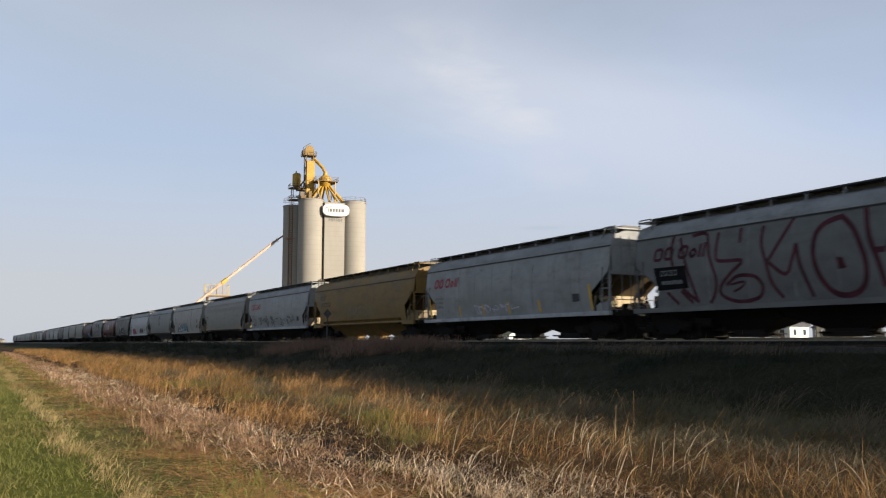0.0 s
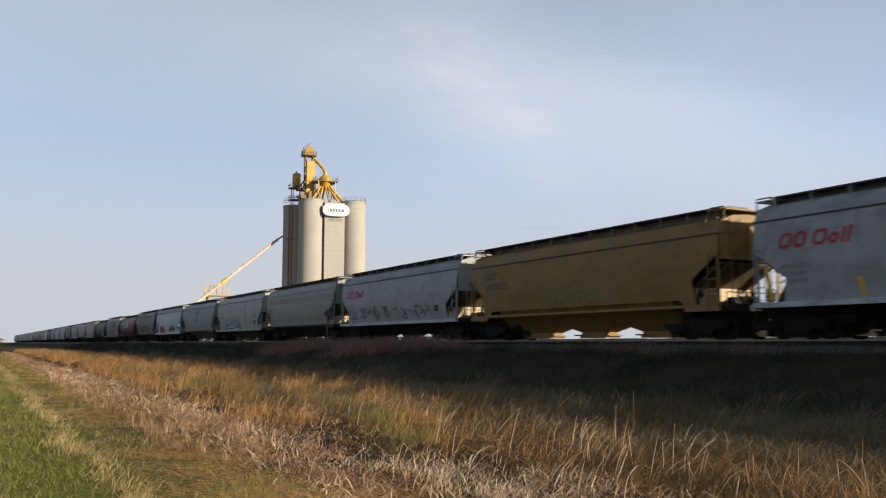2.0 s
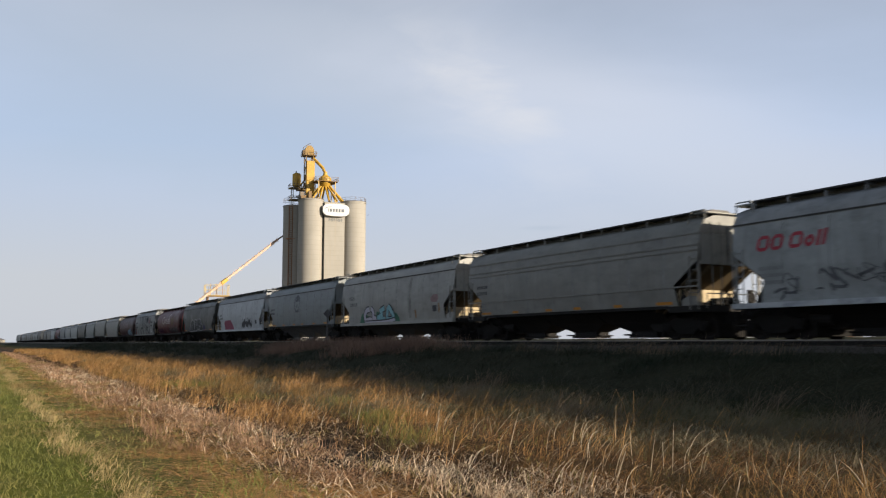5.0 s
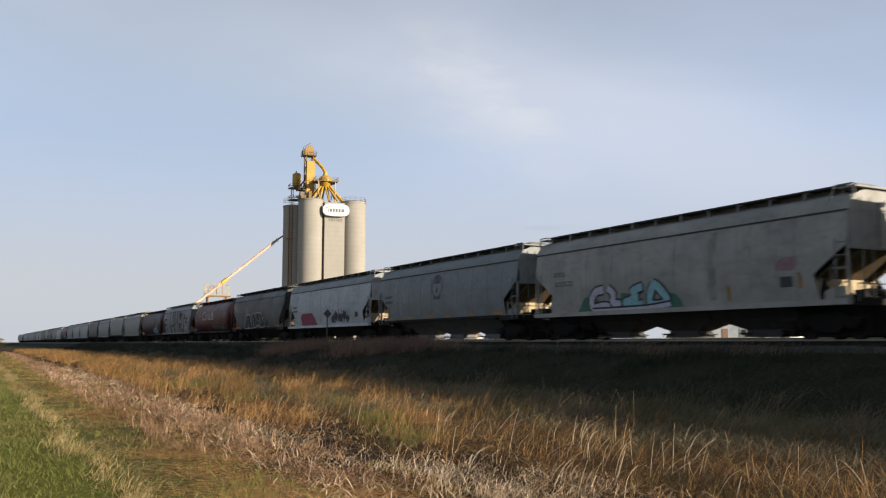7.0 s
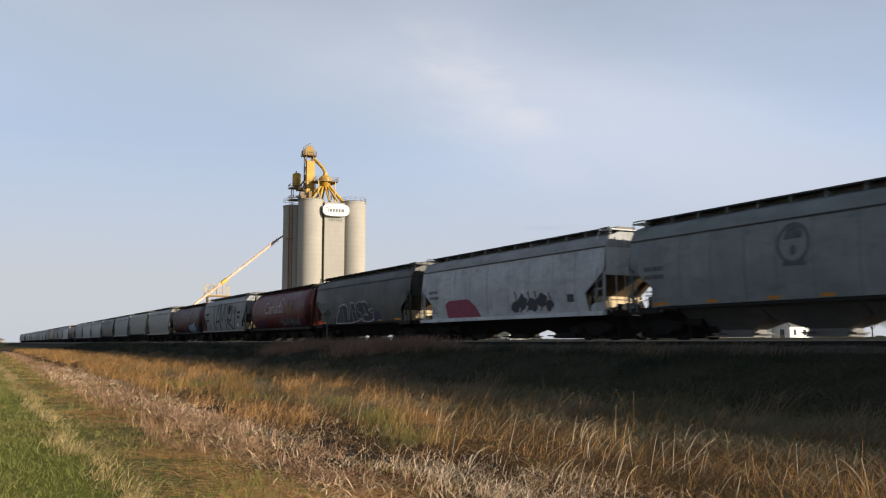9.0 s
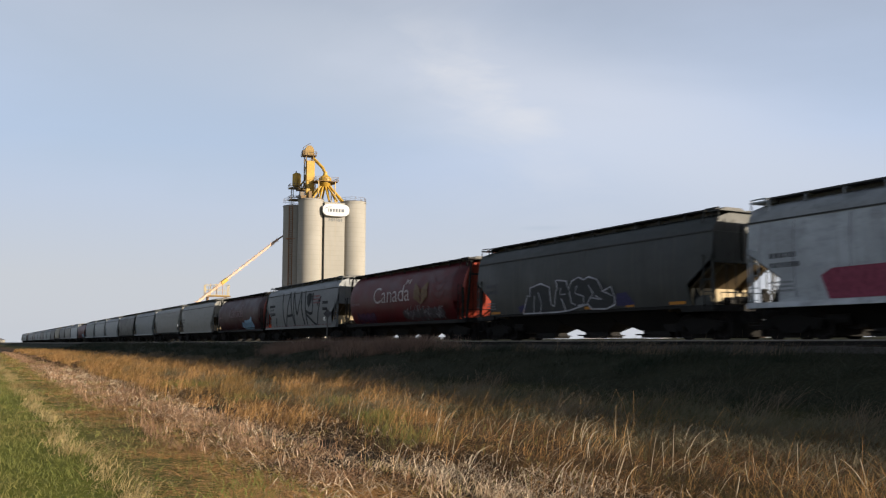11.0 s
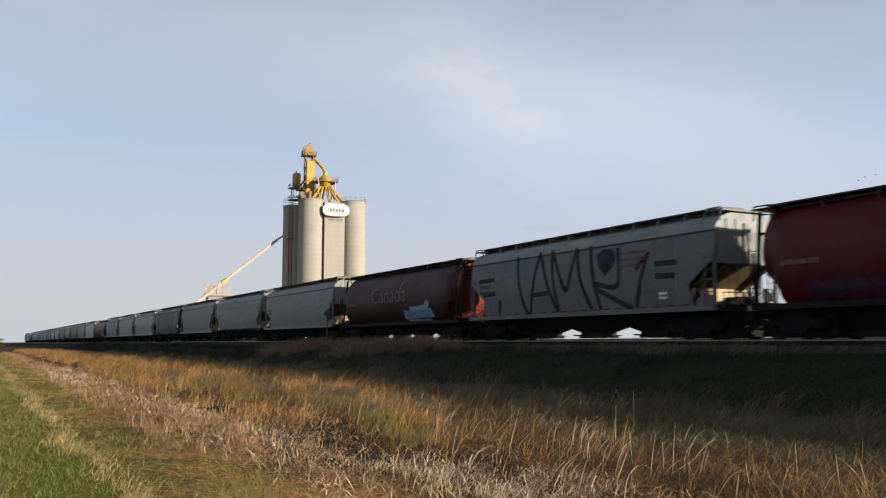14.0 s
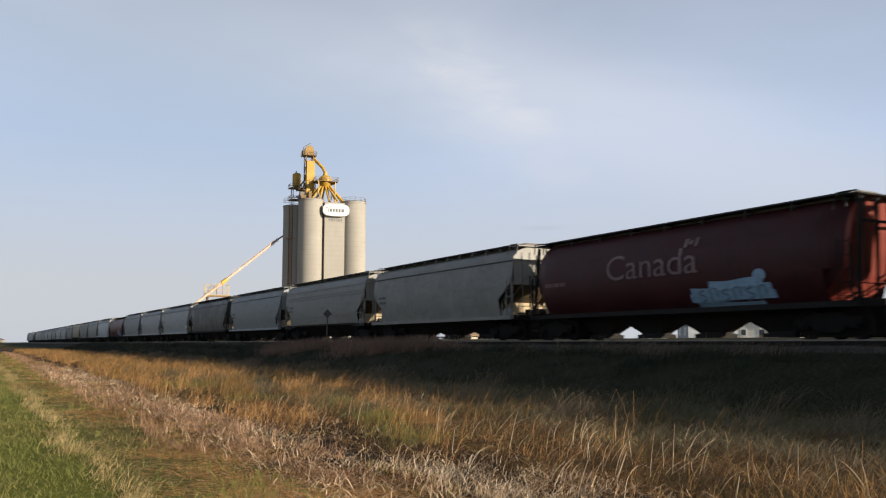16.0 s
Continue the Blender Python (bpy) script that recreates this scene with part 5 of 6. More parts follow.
    for (a0, z0), (a1, z1) in zip(arc_pts, arc_pts[1:]):
        m.add([sign_pt(a0, zc + z0, .128), sign_pt(a1, zc + z1, .128), sign_pt(a1, zc + z1 + .16, .128), sign_pt(a0, zc + z0 + .16, .128)], [(0, 1, 2, 3)])
    part("sign_swoosh", m, SIGN_GREY, s)
    m = Mesh()
    for k in range(6):
        a = -1.75 + k * .66
        p = mid + AY * 1.02
        for a0, a1, z0, z1 in ((a, a + .12, 33.9, 34.7), (a, a + .4, 34.55, 34.7), (a, a + .4, 34.2, 34.34), (a + .28, a + .4, 33.9, 34.7)):
            q = [Vector(((p + AX * aa).x, (p + AX * aa).y, zz)) for aa, zz in ((a0, z0), (a1, z0), (a1, z1), (a0, z1))]
            m.add(q, [(0, 1, 2, 3)])
    tagged(part("name_bars", m, SIGN_GREY, el), kind="stuff")
    # leg tower
    d = 236.0
    tc = at_bearing(545.5, 352, d)
    tc.z = 0
    m = Mesh()
    for sx, sy in ((-1, -1), (1, -1), (1, 1), (-1, 1)):
        p = tc + AX * sx * 1.0 + AY * sy * 1.1
        m.beam((p.x, p.y, 40), (p.x, p.y, 53.44), .25, .25)
    for z in (41.80, 44.08, 46.36, 48.64, 50.92):
        for (sx, sy), (tx, ty) in (((-1, -1), (1, -1)), ((1, -1), (1, 1)), ((1, 1), (-1, 1)), ((-1, 1), (-1, -1))):
            p, q = tc + AX * sx + AY * sy * 1.1, tc + AX * tx + AY * ty * 1.1
            m.beam((p.x, p.y, z), (q.x, q.y, z + 1.7), .1, .1)
    part("leg_tower", m, E_BROWN, el)
    for off, w in ((-.55, .55), (.55, .55)):
        p = tc + AX * (off + .25) - AY * .9
        cs = [p - AX * w - AY * .6, p + AX * w - AY * .6, p + AX * w + AY * .6, p - AX * w + AY * .6]
        part("bucket_leg", Mesh().loft([[Vector((q.x, q.y, z)) for q in cs] for z in (39.2, 51.6)]), E_YELLOW, el)
    m = Mesh()
    deck(m, tc, 1.9, 1.6, 53.20, 1.1, .9)
    part("head_deck", m, E_BROWN, el)
    for zz, ww in ((43.4, 1.5),):
        m = Mesh()
        deck(m, tc - AX * 1.2, ww, 1.3, zz, 1.0, .8)
        part("tower_deck", m, E_BROWN, el)
    part("head_motor", Mesh().box(tc.x - 1.9, tc.x - .9, tc.y - .5, tc.y + .5, 53.3, 54.6), E_BROWN, el)
    rng = random.Random(8)
    for k in range(9):
        p = F_C + AX * rng.uniform(-2.5, 3) + AY * rng.uniform(-1, 6)
        w, h = rng.uniform(.3, .8), rng.uniform(.8, 2.4)
        part("roof_housing", Mesh().box(p.x - w, p.x + w, p.y - w, p.y + w, SILO_TOP - .2, SILO_TOP + h), E_BROWN if k % 2 else E_DARK, el)
    hd = tc
    cs = [(hd + AX * 1.25 * math.cos(a) + AY * 0, a) for a in [math.pi * i / 10 for i in range(11)]]
    m = Mesh().loft([[Vector(((p + AY * o).x, (p + AY * o).y, 54.5 + 1.55 * math.sin(a))) for p, a in cs] + [Vector(((hd - AX * 1.25 + AY * o).x, (hd - AX * 1.25 + AY * o).y, 53.20)), Vector(((hd + AX * 1.25 + AY * o).x, (hd + AX * 1.25 + AY * o).y, 53.20))] for o in (-.9, .9)])
    part("leg_head", m, paint("head_ochre", (0.30, 0.18, 0.04), .6, .6), el, smooth=40)
    part("head_davit", rail_tube([Vector((hd.x, hd.y, 53.2)) + AX * -1.7, Vector((hd.x, hd.y, 55.5)) + AX * -1.6, Vector((hd.x, hd.y, 56.5)) + AX * -.2, Vector((hd.x, hd.y, 56.9)) + AX * .5], .08), E_DARK, el)
    # distributor with its spouts
    dc = at_bearing(575, 352, 234.0)
    dc.z = 0
    m = Mesh()
    rings = []
    for z, r in ((44.0, 1.0), (45.0, 1.75), (46.5, 1.75), (47.4, .6), (48.3, .5)):
        rings.append([(dc.x + r * math.cos(2 * math.pi * i / 16), dc.y + r * math.sin(2 * math.pi * i / 16), z) for i in range(16)])
    part("distributor", m.loft(rings), E_YELLOW, el, smooth=30)
    m = Mesh()
    deck(m, dc, 3.1, 2.4, 45.4, 1.1, 1.2)
    part("distributor_deck", m, E_BROWN, el)
    a = tc + AX * 1.2
    part("feed_spout", Mesh().tube((a.x, a.y, 52.72), (a.x + (dc.x - a.x) * .8, a.y + (dc.y - a.y) * .8, 49.5), .42, 10).tube((a.x + (dc.x - a.x) * .8, a.y + (dc.y - a.y) * .8, 49.5), (dc.x, dc.y, 47.9), .4, 10), E_YELLOW, el)
    for i in range(14):
        t = 2 * math.pi * i / 14 + .2
        e = Vector((dc.x, dc.y, 0)) + AX * 5.6 * math.cos(t) + AY * 5.0 * math.sin(t)
        part("spout", Mesh().tube((dc.x + AX.x * math.cos(t), dc.y + AX.y * math.cos(t), 44.7), (e.x, e.y, SILO_TOP - .1), .26, 8), E_YELLOW, el)
    for sx, sy in ((-1, -1), (1, -1), (1, 1), (-1, 1)):
        p = dc + AX * sx * 2.3 + AY * sy * 2.1
        part("distributor_post", Mesh().beam((p.x, p.y, SILO_TOP - .3), (p.x, p.y, 45.3), .22, .22), E_YELLOW, el)
    # dust filter on its stand
    fc = at_bearing(524.5, 352, 239.0)
    fc.z = 0
    m = Mesh()
    for z in (41.3, 44.6):
        deck(m, fc, 2.0, 1.8, z, 1.0, 1.0)
    for sx, sy in ((-1, -1), (1, -1), (1, 1), (-1, 1)):
        p = fc + AX * sx * 1.2 + AY * sy * 1.2
        m.beam((p.x, p.y, 39.6), (p.x, p.y, 44.6), .2, .2)
    part("filter_stand", m, E_DARK, el)
    rings = [[(fc.x + r * math.cos(2 * math.pi * i / 14), fc.y + r * math.sin(2 * math.pi * i / 14), z) for i in range(14)] for z, r in ((44.7, .5), (45.3, 1.2), (48.5, 1.2), (48.9, .8))]
    part("dust_filter", Mesh().loft(rings), E_YELLOW, el, "yellow steel dust filter", smooth=30)
    p = fc - AX * .2
    part("filter_pipe", Mesh().tube((p.x, p.y, 48.64), (p.x, p.y, 49.60), .16, 8).tube((fc.x, fc.y, 43.84), (tc.x, tc.y, 47.92), .22, 8).tube((fc.x, fc.y, 42.16), (tc.x, tc.y, 41.20), .3, 8), E_DARK, el)
    # guard rails round the silo tops
    for c in (R_C, L_C, B_C):
        m = Mesh()
        ps = [c + Vector((SILO_R * math.cos(2 * math.pi * i / 14), SILO_R * math.sin(2 * math.pi * i / 14), 0)) for i in range(14)]
        for a, b in zip(ps, ps[1:] + ps[:1]):
            for h in (.55, 1.1):
                m.beam((a.x, a.y, SILO_TOP + h), (b.x, b.y, SILO_TOP + h), .06, .06)
            m.beam((a.x, a.y, SILO_TOP), (a.x, a.y, SILO_TOP + 1.1), .06, .06)
        part("guard_rail", m, E_DARK, el)
    # rusty ladder well up the shaded silo
    q = at_bearing(513.5, 450, 232.0)
    m = Mesh()
    for o in (-.45, .45):
        m.beam((q.x + AX.x * o, q.y + AX.y * o, BASE_Z), (q.x + AX.x * o, q.y + AX.y * o, 38.5), .22, .22)
    for k in range(60):
        z = 3 + k * .6
        m.beam((q.x - AX.x * .45, q.y - AX.y * .45, z), (q.x + AX.x * .45, q.y + AX.y * .45, z), .1, .1)
    part("wall_ladder", m, paint("ladder_rust", (0.20, 0.10, 0.05), .8, .4), el)
    m = Mesh()
    p = q + AY * .4
    m.box(p.x - 1.1, p.x + 1.1, p.y - .8, p.y + .8, 29.4, 29.6)
    part("spout_landing", m, paint("landing_rust", (0.30, 0.13, 0.06), .8, .4), el)
    # loading bridge down to its tower
    top, low = at_bearing(503, 415, 236), at_bearing(343, 540, 214)
    bridge = thing("loading_spout", "long orange truss spout slanting down from the elevator", "loading spout")
    pale = paint("faded_orange", (0.50, 0.345, 0.255), .7, .4, (0.38, 0.22, 0.13))
    neck = top.lerp(low, .08)
    part("spout_neck", Mesh().tube(top + Vector((1.0, 0, .5)), neck, .22, 8), E_DARK, bridge)
    part("spout_tube", Mesh().beam(neck, low, .42, .48), pale, bridge)
    m = Mesh()
    for k in range(13):
        p = neck.lerp(low, (k + .4) / 13)
        m.beam(p - Vector((0, 0, 1.0)) - AX * .45, p + Vector((0, 0, 1.0)) + AX * .45, .14, .14)
        m.beam(p - AX * .9, p + AX * .9, .12, .12)
    part("truss", m, pale, bridge)
    part("spout_collar", Mesh().beam(top.lerp(low, .66), top.lerp(low, .72), .8, .85), E_YELLOW, bridge)
    tw = at_bearing(383, 523, 220)
    slab = tw.z
    tw.z = 0
    rig = thing("loading_tower", "orange steel loading tower with railed platform", "loading tower")
    m = Mesh()
    deck(m, tw, 2.9, 2.2, slab, 2.6, 1.0)
    part("platform", m, paint("pale_yellow", (0.48, 0.36, 0.15), .6, .4), rig)
    part("platform_beam", Mesh().beam(Vector((tw.x, tw.y, slab - .35)) - AX * 3.2 - AY * 2.3, Vector((tw.x, tw.y, slab - .35)) + AX * 3.2 - AY * 2.3, .3, .4), E_BROWN, rig)
    for sx, sy in ((-1, -1), (1, -1), (1, 1), (-1, 1)):
        p = tw + AX * sx * 2.2 + AY * sy * 1.6
        part("tower_leg", Mesh().beam((p.x, p.y, BASE_Z - .3), (p.x, p.y, slab - .12), .3, .3), E_RUST, rig)
    m = Mesh()
    for z in (4, 8):
        for sy in (-1, 1):
            a, b = tw - AX * 2.2 + AY * sy * 1.6, tw + AX * 2.2 + AY * sy * 1.6
            m.beam((a.x, a.y, z), (b.x, b.y, z + 4), .14, .14)
    for k in range(3):
        p = tw + AX * (-1.5 + 1.5 * k)
        m.beam((p.x, p.y, slab), (p.x, p.y, slab + 3.0), .14, .14)
    part("bracing", m, E_RUST, rig)


build_elevator()


# ================= houses and yard beyond the track =================
def house(c, turn, w, d, h, roof_h, wall, roof, name, label, windows=2, category="house"):
    """w across the front, d deep; the ridge runs along the depth."""
    ob = thing(name, label, category, at=pose(c.x, c.y, BASE_Z, 0, 0, turn))
    m = Mesh().box(-w / 2, w / 2, -d / 2, d / 2, -.4, h)
    m.prism([(-w / 2, h), (w / 2, h), (0, h + roof_h)], -d / 2, d / 2, "y")
    part("wall", m, wall, ob)
    for s in (-1, 1):
        ex = w / 2 + .35
        ez = h - .35 * roof_h / (w / 2)
        m = Mesh().prism([(s * ex, ez), (0, h + roof_h + .02), (0, h + roof_h + .2), (s * ex, ez + .18)], -d / 2 - .35, d / 2 + .35, "y")
        part("roof", m, roof, ob)
    glass = plain("window_dark", (0.05, 0.06, 0.07), .15)
    trim = plain("window_trim", (0.75, 0.75, 0.73), .6)
    for i in range(windows):
        x = -w / 2 + w * (i + .5) / windows
        wn = part("window", Mesh().box(x - .55, x + .55, -d / 2 - .06, -d / 2 - .003, 1.0, 2.3), trim, ob)
        part("pane", Mesh().box(x - .42, x + .42, -d / 2 - .075, -d / 2 - .062, 1.12, 2.18), glass, wn)
    k = max(2, int(d / 3.5))
    for i in range(k):
        y = -d / 2 + d * (i + .5) / k
        for s in (-1, 1):
            xo = s * w / 2
            x0, x1 = sorted((xo + s * .003, xo + s * .06))
            wn = part("window", Mesh().box(x0, x1, y - .55, y + .55, 1.0, 2.3), trim, ob)
            x0, x1 = sorted((xo + s * .062, xo + s * .075))
            part("pane", Mesh().box(x0, x1, y - .42, y + .42, 1.12, 2.18), glass, wn)
    part("door", Mesh().box(w * .18, w * .18 + .95, -d / 2 - .07, -d / 2 - .003, 0, 2.05), plain("door_brown", (0.2, 0.12, 0.08), .6), ob)
    return ob


W_WHITE = paint("siding_white", (0.70, 0.69, 0.66), .7, .25)
W_GREY = paint("siding_grey", (0.30, 0.33, 0.37), .7, .25)
W_DRAB = paint("siding_drab", (0.26, 0.24, 0.20), .7, .4)
W_TAN = paint("siding_tan", (0.45, 0.38, 0.28), .7, .25)
R_DARK = paint("shingle_dark", (0.09, 0.09, 0.10), .85, .3)
R_BROWN = paint("shingle_brown", (0.20, 0.13, 0.08), .85, .3)
R_GREEN = paint("shingle_green", (0.13, 0.15, 0.10), .85, .3)
YAW = math.degrees(HEAD)


def by_bearing(x, fwd):
    return spot((x - 784) / (784 / math.tan(radians(27.2))) * fwd / math.cos(TILT), fwd)


def car_parked(c, turn, paint_mat, name, label, van=False):
    ob = thing(name, label, "vehicle", "vehicles parked in the yard", at=pose(c.x, c.y, BASE_Z + .02, 0, 0, turn))
    L, H = (5.2, 1.95) if van else (4.5, 1.42)
    if van:
        prof = [(-L / 2, .45), (-L / 2, 1.0), (-L / 2 + .9, 1.12), (-L / 2 + 1.5, H), (L / 2 - .1, H), (L / 2, 1.7), (L / 2, .45)]
    else:
        prof = [(-L / 2, .4), (-L / 2, .75), (-L / 2 + 1.2, .92), (-L / 2 + 1.9, H), (L / 2 - 1.3, H), (L / 2 - .5, .98), (L / 2, .9), (L / 2, .4)]
    part("body", Mesh().prism(prof, -.88, .88, "y"), paint_mat, ob)
    part("window_band", Mesh().prism([(-L / 2 + 1.45, 1.0), (-L / 2 + 1.9, H - .1), (L / 2 - 1.3, H - .1), (L / 2 - .9, 1.0)], -.886, .886, "y"), plain("car_glass", (0.03, 0.035, 0.04), .1), ob)
    for sx in (-1, 1):
        for sy in (-1, 1):
            part("wheel", Mesh().tube((sx * L * .3, sy * .72, .33), (sx * L * .3, sy * .9, .33), .33, 14), plain("tyre", (0.02, 0.02, 0.02), .9), ob)


def build_town():
    house(by_bearing(1246, 150), -YAW - 4, 8.2, 9, 3.0, 2.6, W_GREY, R_BROWN, "grey_barn", "grey sided gabled shed with brown shingled roof", 0, "shed")
    house(by_bearing(1330, 168), -YAW - 24, 6.5, 10, 3.2, 2.6, W_WHITE, R_DARK, "white_house", "white sided gabled house with dark roof", 2)
    house(by_bearing(1382, 165), -YAW - 56, 6.4, 6.0, 3.0, 2.4, W_WHITE, R_DARK, "white_house", "white sided house with dark grey roof and small windows", 2)
    house(by_bearing(1474, 178), -YAW - 18, 8.5, 9, 3.0, 2.8, W_DRAB, R_DARK, "tan_house", "drab tan house with dark roof", 3)
    house(by_bearing(900, 420), -YAW + 40, 12, 12, 3.4, 2.4, W_WHITE, R_GREEN, "white_house", "distant white house with green roof", 2)
    house(by_bearing(825, 450), -YAW - 30, 12, 12, 3.4, 2.4, W_TAN, R_BROWN, "tan_house", "distant tan house with brown roof", 2)
    pw, pr, pb, pg = (paint("car_white", (0.75, 0.75, 0.75), .3, .1), paint("car_red", (0.5, 0.04, 0.05), .3, .1), paint("car_blue", (0.08, 0.12, 0.22), .3, .1), paint("car_silver", (0.5, 0.51, 0.53), .3, .1))
    for x, d, mat, lab, van in ((1048, 250, pw, "white pickup van parked on gravel", True), (1283, 230, pr, "small red car parked on gravel", False), (1404, 215, pw, "white van parked on gravel", True),
                                (1460, 205, pg, "silver car parked on gravel", False), (1505, 220, pb, "dark blue car parked on gravel", False), (1545, 200, pw, "white car parked on gravel", False),
                                (1180, 240, pg, "silver van parked on gravel", True), (925, 300, pw, "white van parked on gravel", True), (820, 330, pr, "red car parked on gravel", False)):
        car_parked(by_bearing(x, d), -YAW + random.Random(x).uniform(-25, 25), mat, "parked_van" if van else "parked_car", lab, van)


    house(by_bearing(8, 1700), -YAW, 16, 12, 5, 3, W_DRAB, R_DARK, "farm_building", "far drab farm building with dark roof", 0, "farm building")
    house(by_bearing(-4, 1700), -YAW, 10, 12, 8, 4, W_GREY, R_DARK, "farm_building", "far grey farm building with dark roof", 0, "farm building")


def far_scrub():
    """Dark weeds and low bushes along the yard beyond the track."""
    rng = np.random.default_rng(21)
    leaf = Mesh()
    for k in range(5200):
        px = rng.uniform(230, 1640)
        lump = .55 + .45 * math.sin(px * .051) * math.sin(px * .017 + 1.3)
        far = 1.0 if px > 450 else 2.0
        c = by_bearing(px, rng.uniform(104, 118) * far)
        h = (.0 + .20 * lump) * rng.uniform(.0, 1) * far
        s, t = rng.uniform(.06, .14) * far, rng.uniform(0, 6.28)
        z = 1.77 + h
        d = Vector((math.cos(t), math.sin(t), rng.uniform(-.4, .4))) * s
        leaf.add([(c.x - d.x, c.y - d.y, z - s), (c.x + d.x, c.y + d.y, z - s * .6 + d.z), (c.x + d.y * .3, c.y, z + s)], [(0, 1, 2)])
    me = bpy.data.meshes.new("far_scrub")
    me.from_pydata(leaf.v, [], leaf.f)
    tagged(part("far_scrub", me, plain("scrub_dark", (0.035, 0.034, 0.022), .9, 0, .5, 3.0, .05)), "low dark weeds and bushes along the yard", "bushes", kind="stuff")


def tree(c, h, seed):
    """A small yard tree: tapered trunk, limbs, and a crown of many thin leaf clumps."""
    rng = random.Random(seed)
    ob = thing("tree", "small yard tree with thin tan leaves", "tree", "trees in the yard", at=pose(c.x, c.y, BASE_Z))
    bark = plain("bark", (0.09, 0.07, 0.05), .9)
    part("trunk", Mesh().tube((0, 0, -.3), (.08, .05, h * .35), .16, 8, .11).tube((.08, .05, h * .35), (.0, .1, h * .75), .11, 8, .04), bark, ob)
    tips = []
    for k in range(13):
        a, z = rng.uniform(0, 6.28), h * rng.uniform(.28, .62)
        e = Vector((math.cos(a) * h * rng.uniform(.16, .34), math.sin(a) * h * rng.uniform(.16, .34), z + h * rng.uniform(.12, .36)))
        part("limb", Mesh().tube((.05, .05, z), e, .05, 6, .015), bark, ob)
        tips.append(e)
    m = Mesh()
    for k in range(1100):
        p = rng.choice(tips) + Vector((rng.gauss(0, 1), rng.gauss(0, 1), rng.gauss(0, .8))) * h * .085
        u = Vector((rng.gauss(0, 1), rng.gauss(0, 1), rng.gauss(0, 1))).normalized() * rng.uniform(.06, .14)
        w = u.orthogonal().normalized() * u.length * .6
        m.add([p - u, p + w, p + u, p - w], [(0, 1, 2, 3)])
    part("crown", m, straw("tree_leaf%d" % seed, (0.16, 0.11, 0.05), (0.30, 0.22, 0.12), (0.11, 0.11, 0.05)), ob)


build_town()
for px, fwd, h in ((1536, 142, 5.6), (1562, 150, 6.6), (1598, 146, 6.2), (1500, 210, 6.4), (1290, 235, 5.2)):
    tree(by_bearing(px, fwd), h, px)
far_scrub()

# ================= grass =================
RNG = np.random.default_rng(11)


GRASS_GRID = {}


def fast_z(xs, ys):
    """Ground height by a table of 0.25 m steps."""
    if not GRASS_GRID:
        gx = np.arange(-14, 23, .25)
        gy = np.arange(-22, 310, .5)
        GRASS_GRID["t"] = np.array([[ground_z(float(a), float(b)) for a in gx] for b in gy])
    i = np.clip(((xs + 14) / .25).astype(int), 0, GRASS_GRID["t"].shape[1] - 1)
    j = np.clip(((ys + 22) / .5).astype(int), 0, GRASS_GRID["t"].shape[0] - 1)
    return GRASS_GRID["t"][j, i]


def blades(name, label, mat, xs, ys, h, w, lean, heading, droop):
    """Bent blades of three joints each, as one mesh. lean: share of the height by which the tip stands off."""
    n = len(xs)
    z = fast_z(xs, ys) - .02
    dx, dy = np.cos(heading), np.sin(heading)
    face = RNG.uniform(0, np.pi, n)
    wx, wy = np.cos(face) * w / 2, np.sin(face) * w / 2
    off = lean * h
    v = np.empty((n, 7, 3))
    for k, (s, hh, ws) in enumerate(((0, 0, 1.0), (.30, .52, .85), (.68, .85, .55))):
        cx, cy, cz = xs + dx * off * s, ys + dy * off * s, z + h * hh
        v[:, 2 * k] = np.stack((cx - wx * ws, cy - wy * ws, cz), 1)
        v[:, 2 * k + 1] = np.stack((cx + wx * ws, cy + wy * ws, cz), 1)
    v[:, 6] = np.stack((xs + dx * off * 1.15, ys + dy * off * 1.15, z + h * (1 - droop)), 1)
    base = (np.arange(n) * 7)[:, None]
    loops = np.concatenate([base + np.array([0, 1, 3, 2]), base + np.array([2, 3, 5, 4]), base + np.array([4, 5, 6])], 1)
    me = bpy.data.meshes.new(name)
    me.vertices.add(n * 7)
    me.vertices.foreach_set("co", v.reshape(-1))
    me.loops.add(n * 11)
    me.loops.foreach_set("vertex_index", loops.reshape(-1).astype(np.int32))
    me.polygons.add(n * 3)
    starts = (np.arange(n) * 11)[:, None] + np.array([0, 4, 8])
    me.polygons.foreach_set("loop_start", starts.reshape(-1).astype(np.int32))
    me.update(calc_edges=True)
    me.validate()
    me.materials.append(mat)
    return tagged(new(name, me), label, "grass", kind="stuff")


def strew(n, x0, x1, y0, y1, power=2.2):
    return RNG.uniform(x0, x1, n), y0 + (y1 - y0) * RNG.random(n) ** power


def clumped(n, x0, x1, y0, y1, clumps, spread, power=2.2):
    cx, cy = strew(clumps, x0, x1, y0, y1, power)
    k = RNG.integers(0, clumps, n)
    return cx[k] + RNG.normal(0, spread, n), cy[k] + RNG.normal(0, spread, n)


def far_w(w, ys):
    return w * (1 + np.maximum(0, ys - 12) * .045)


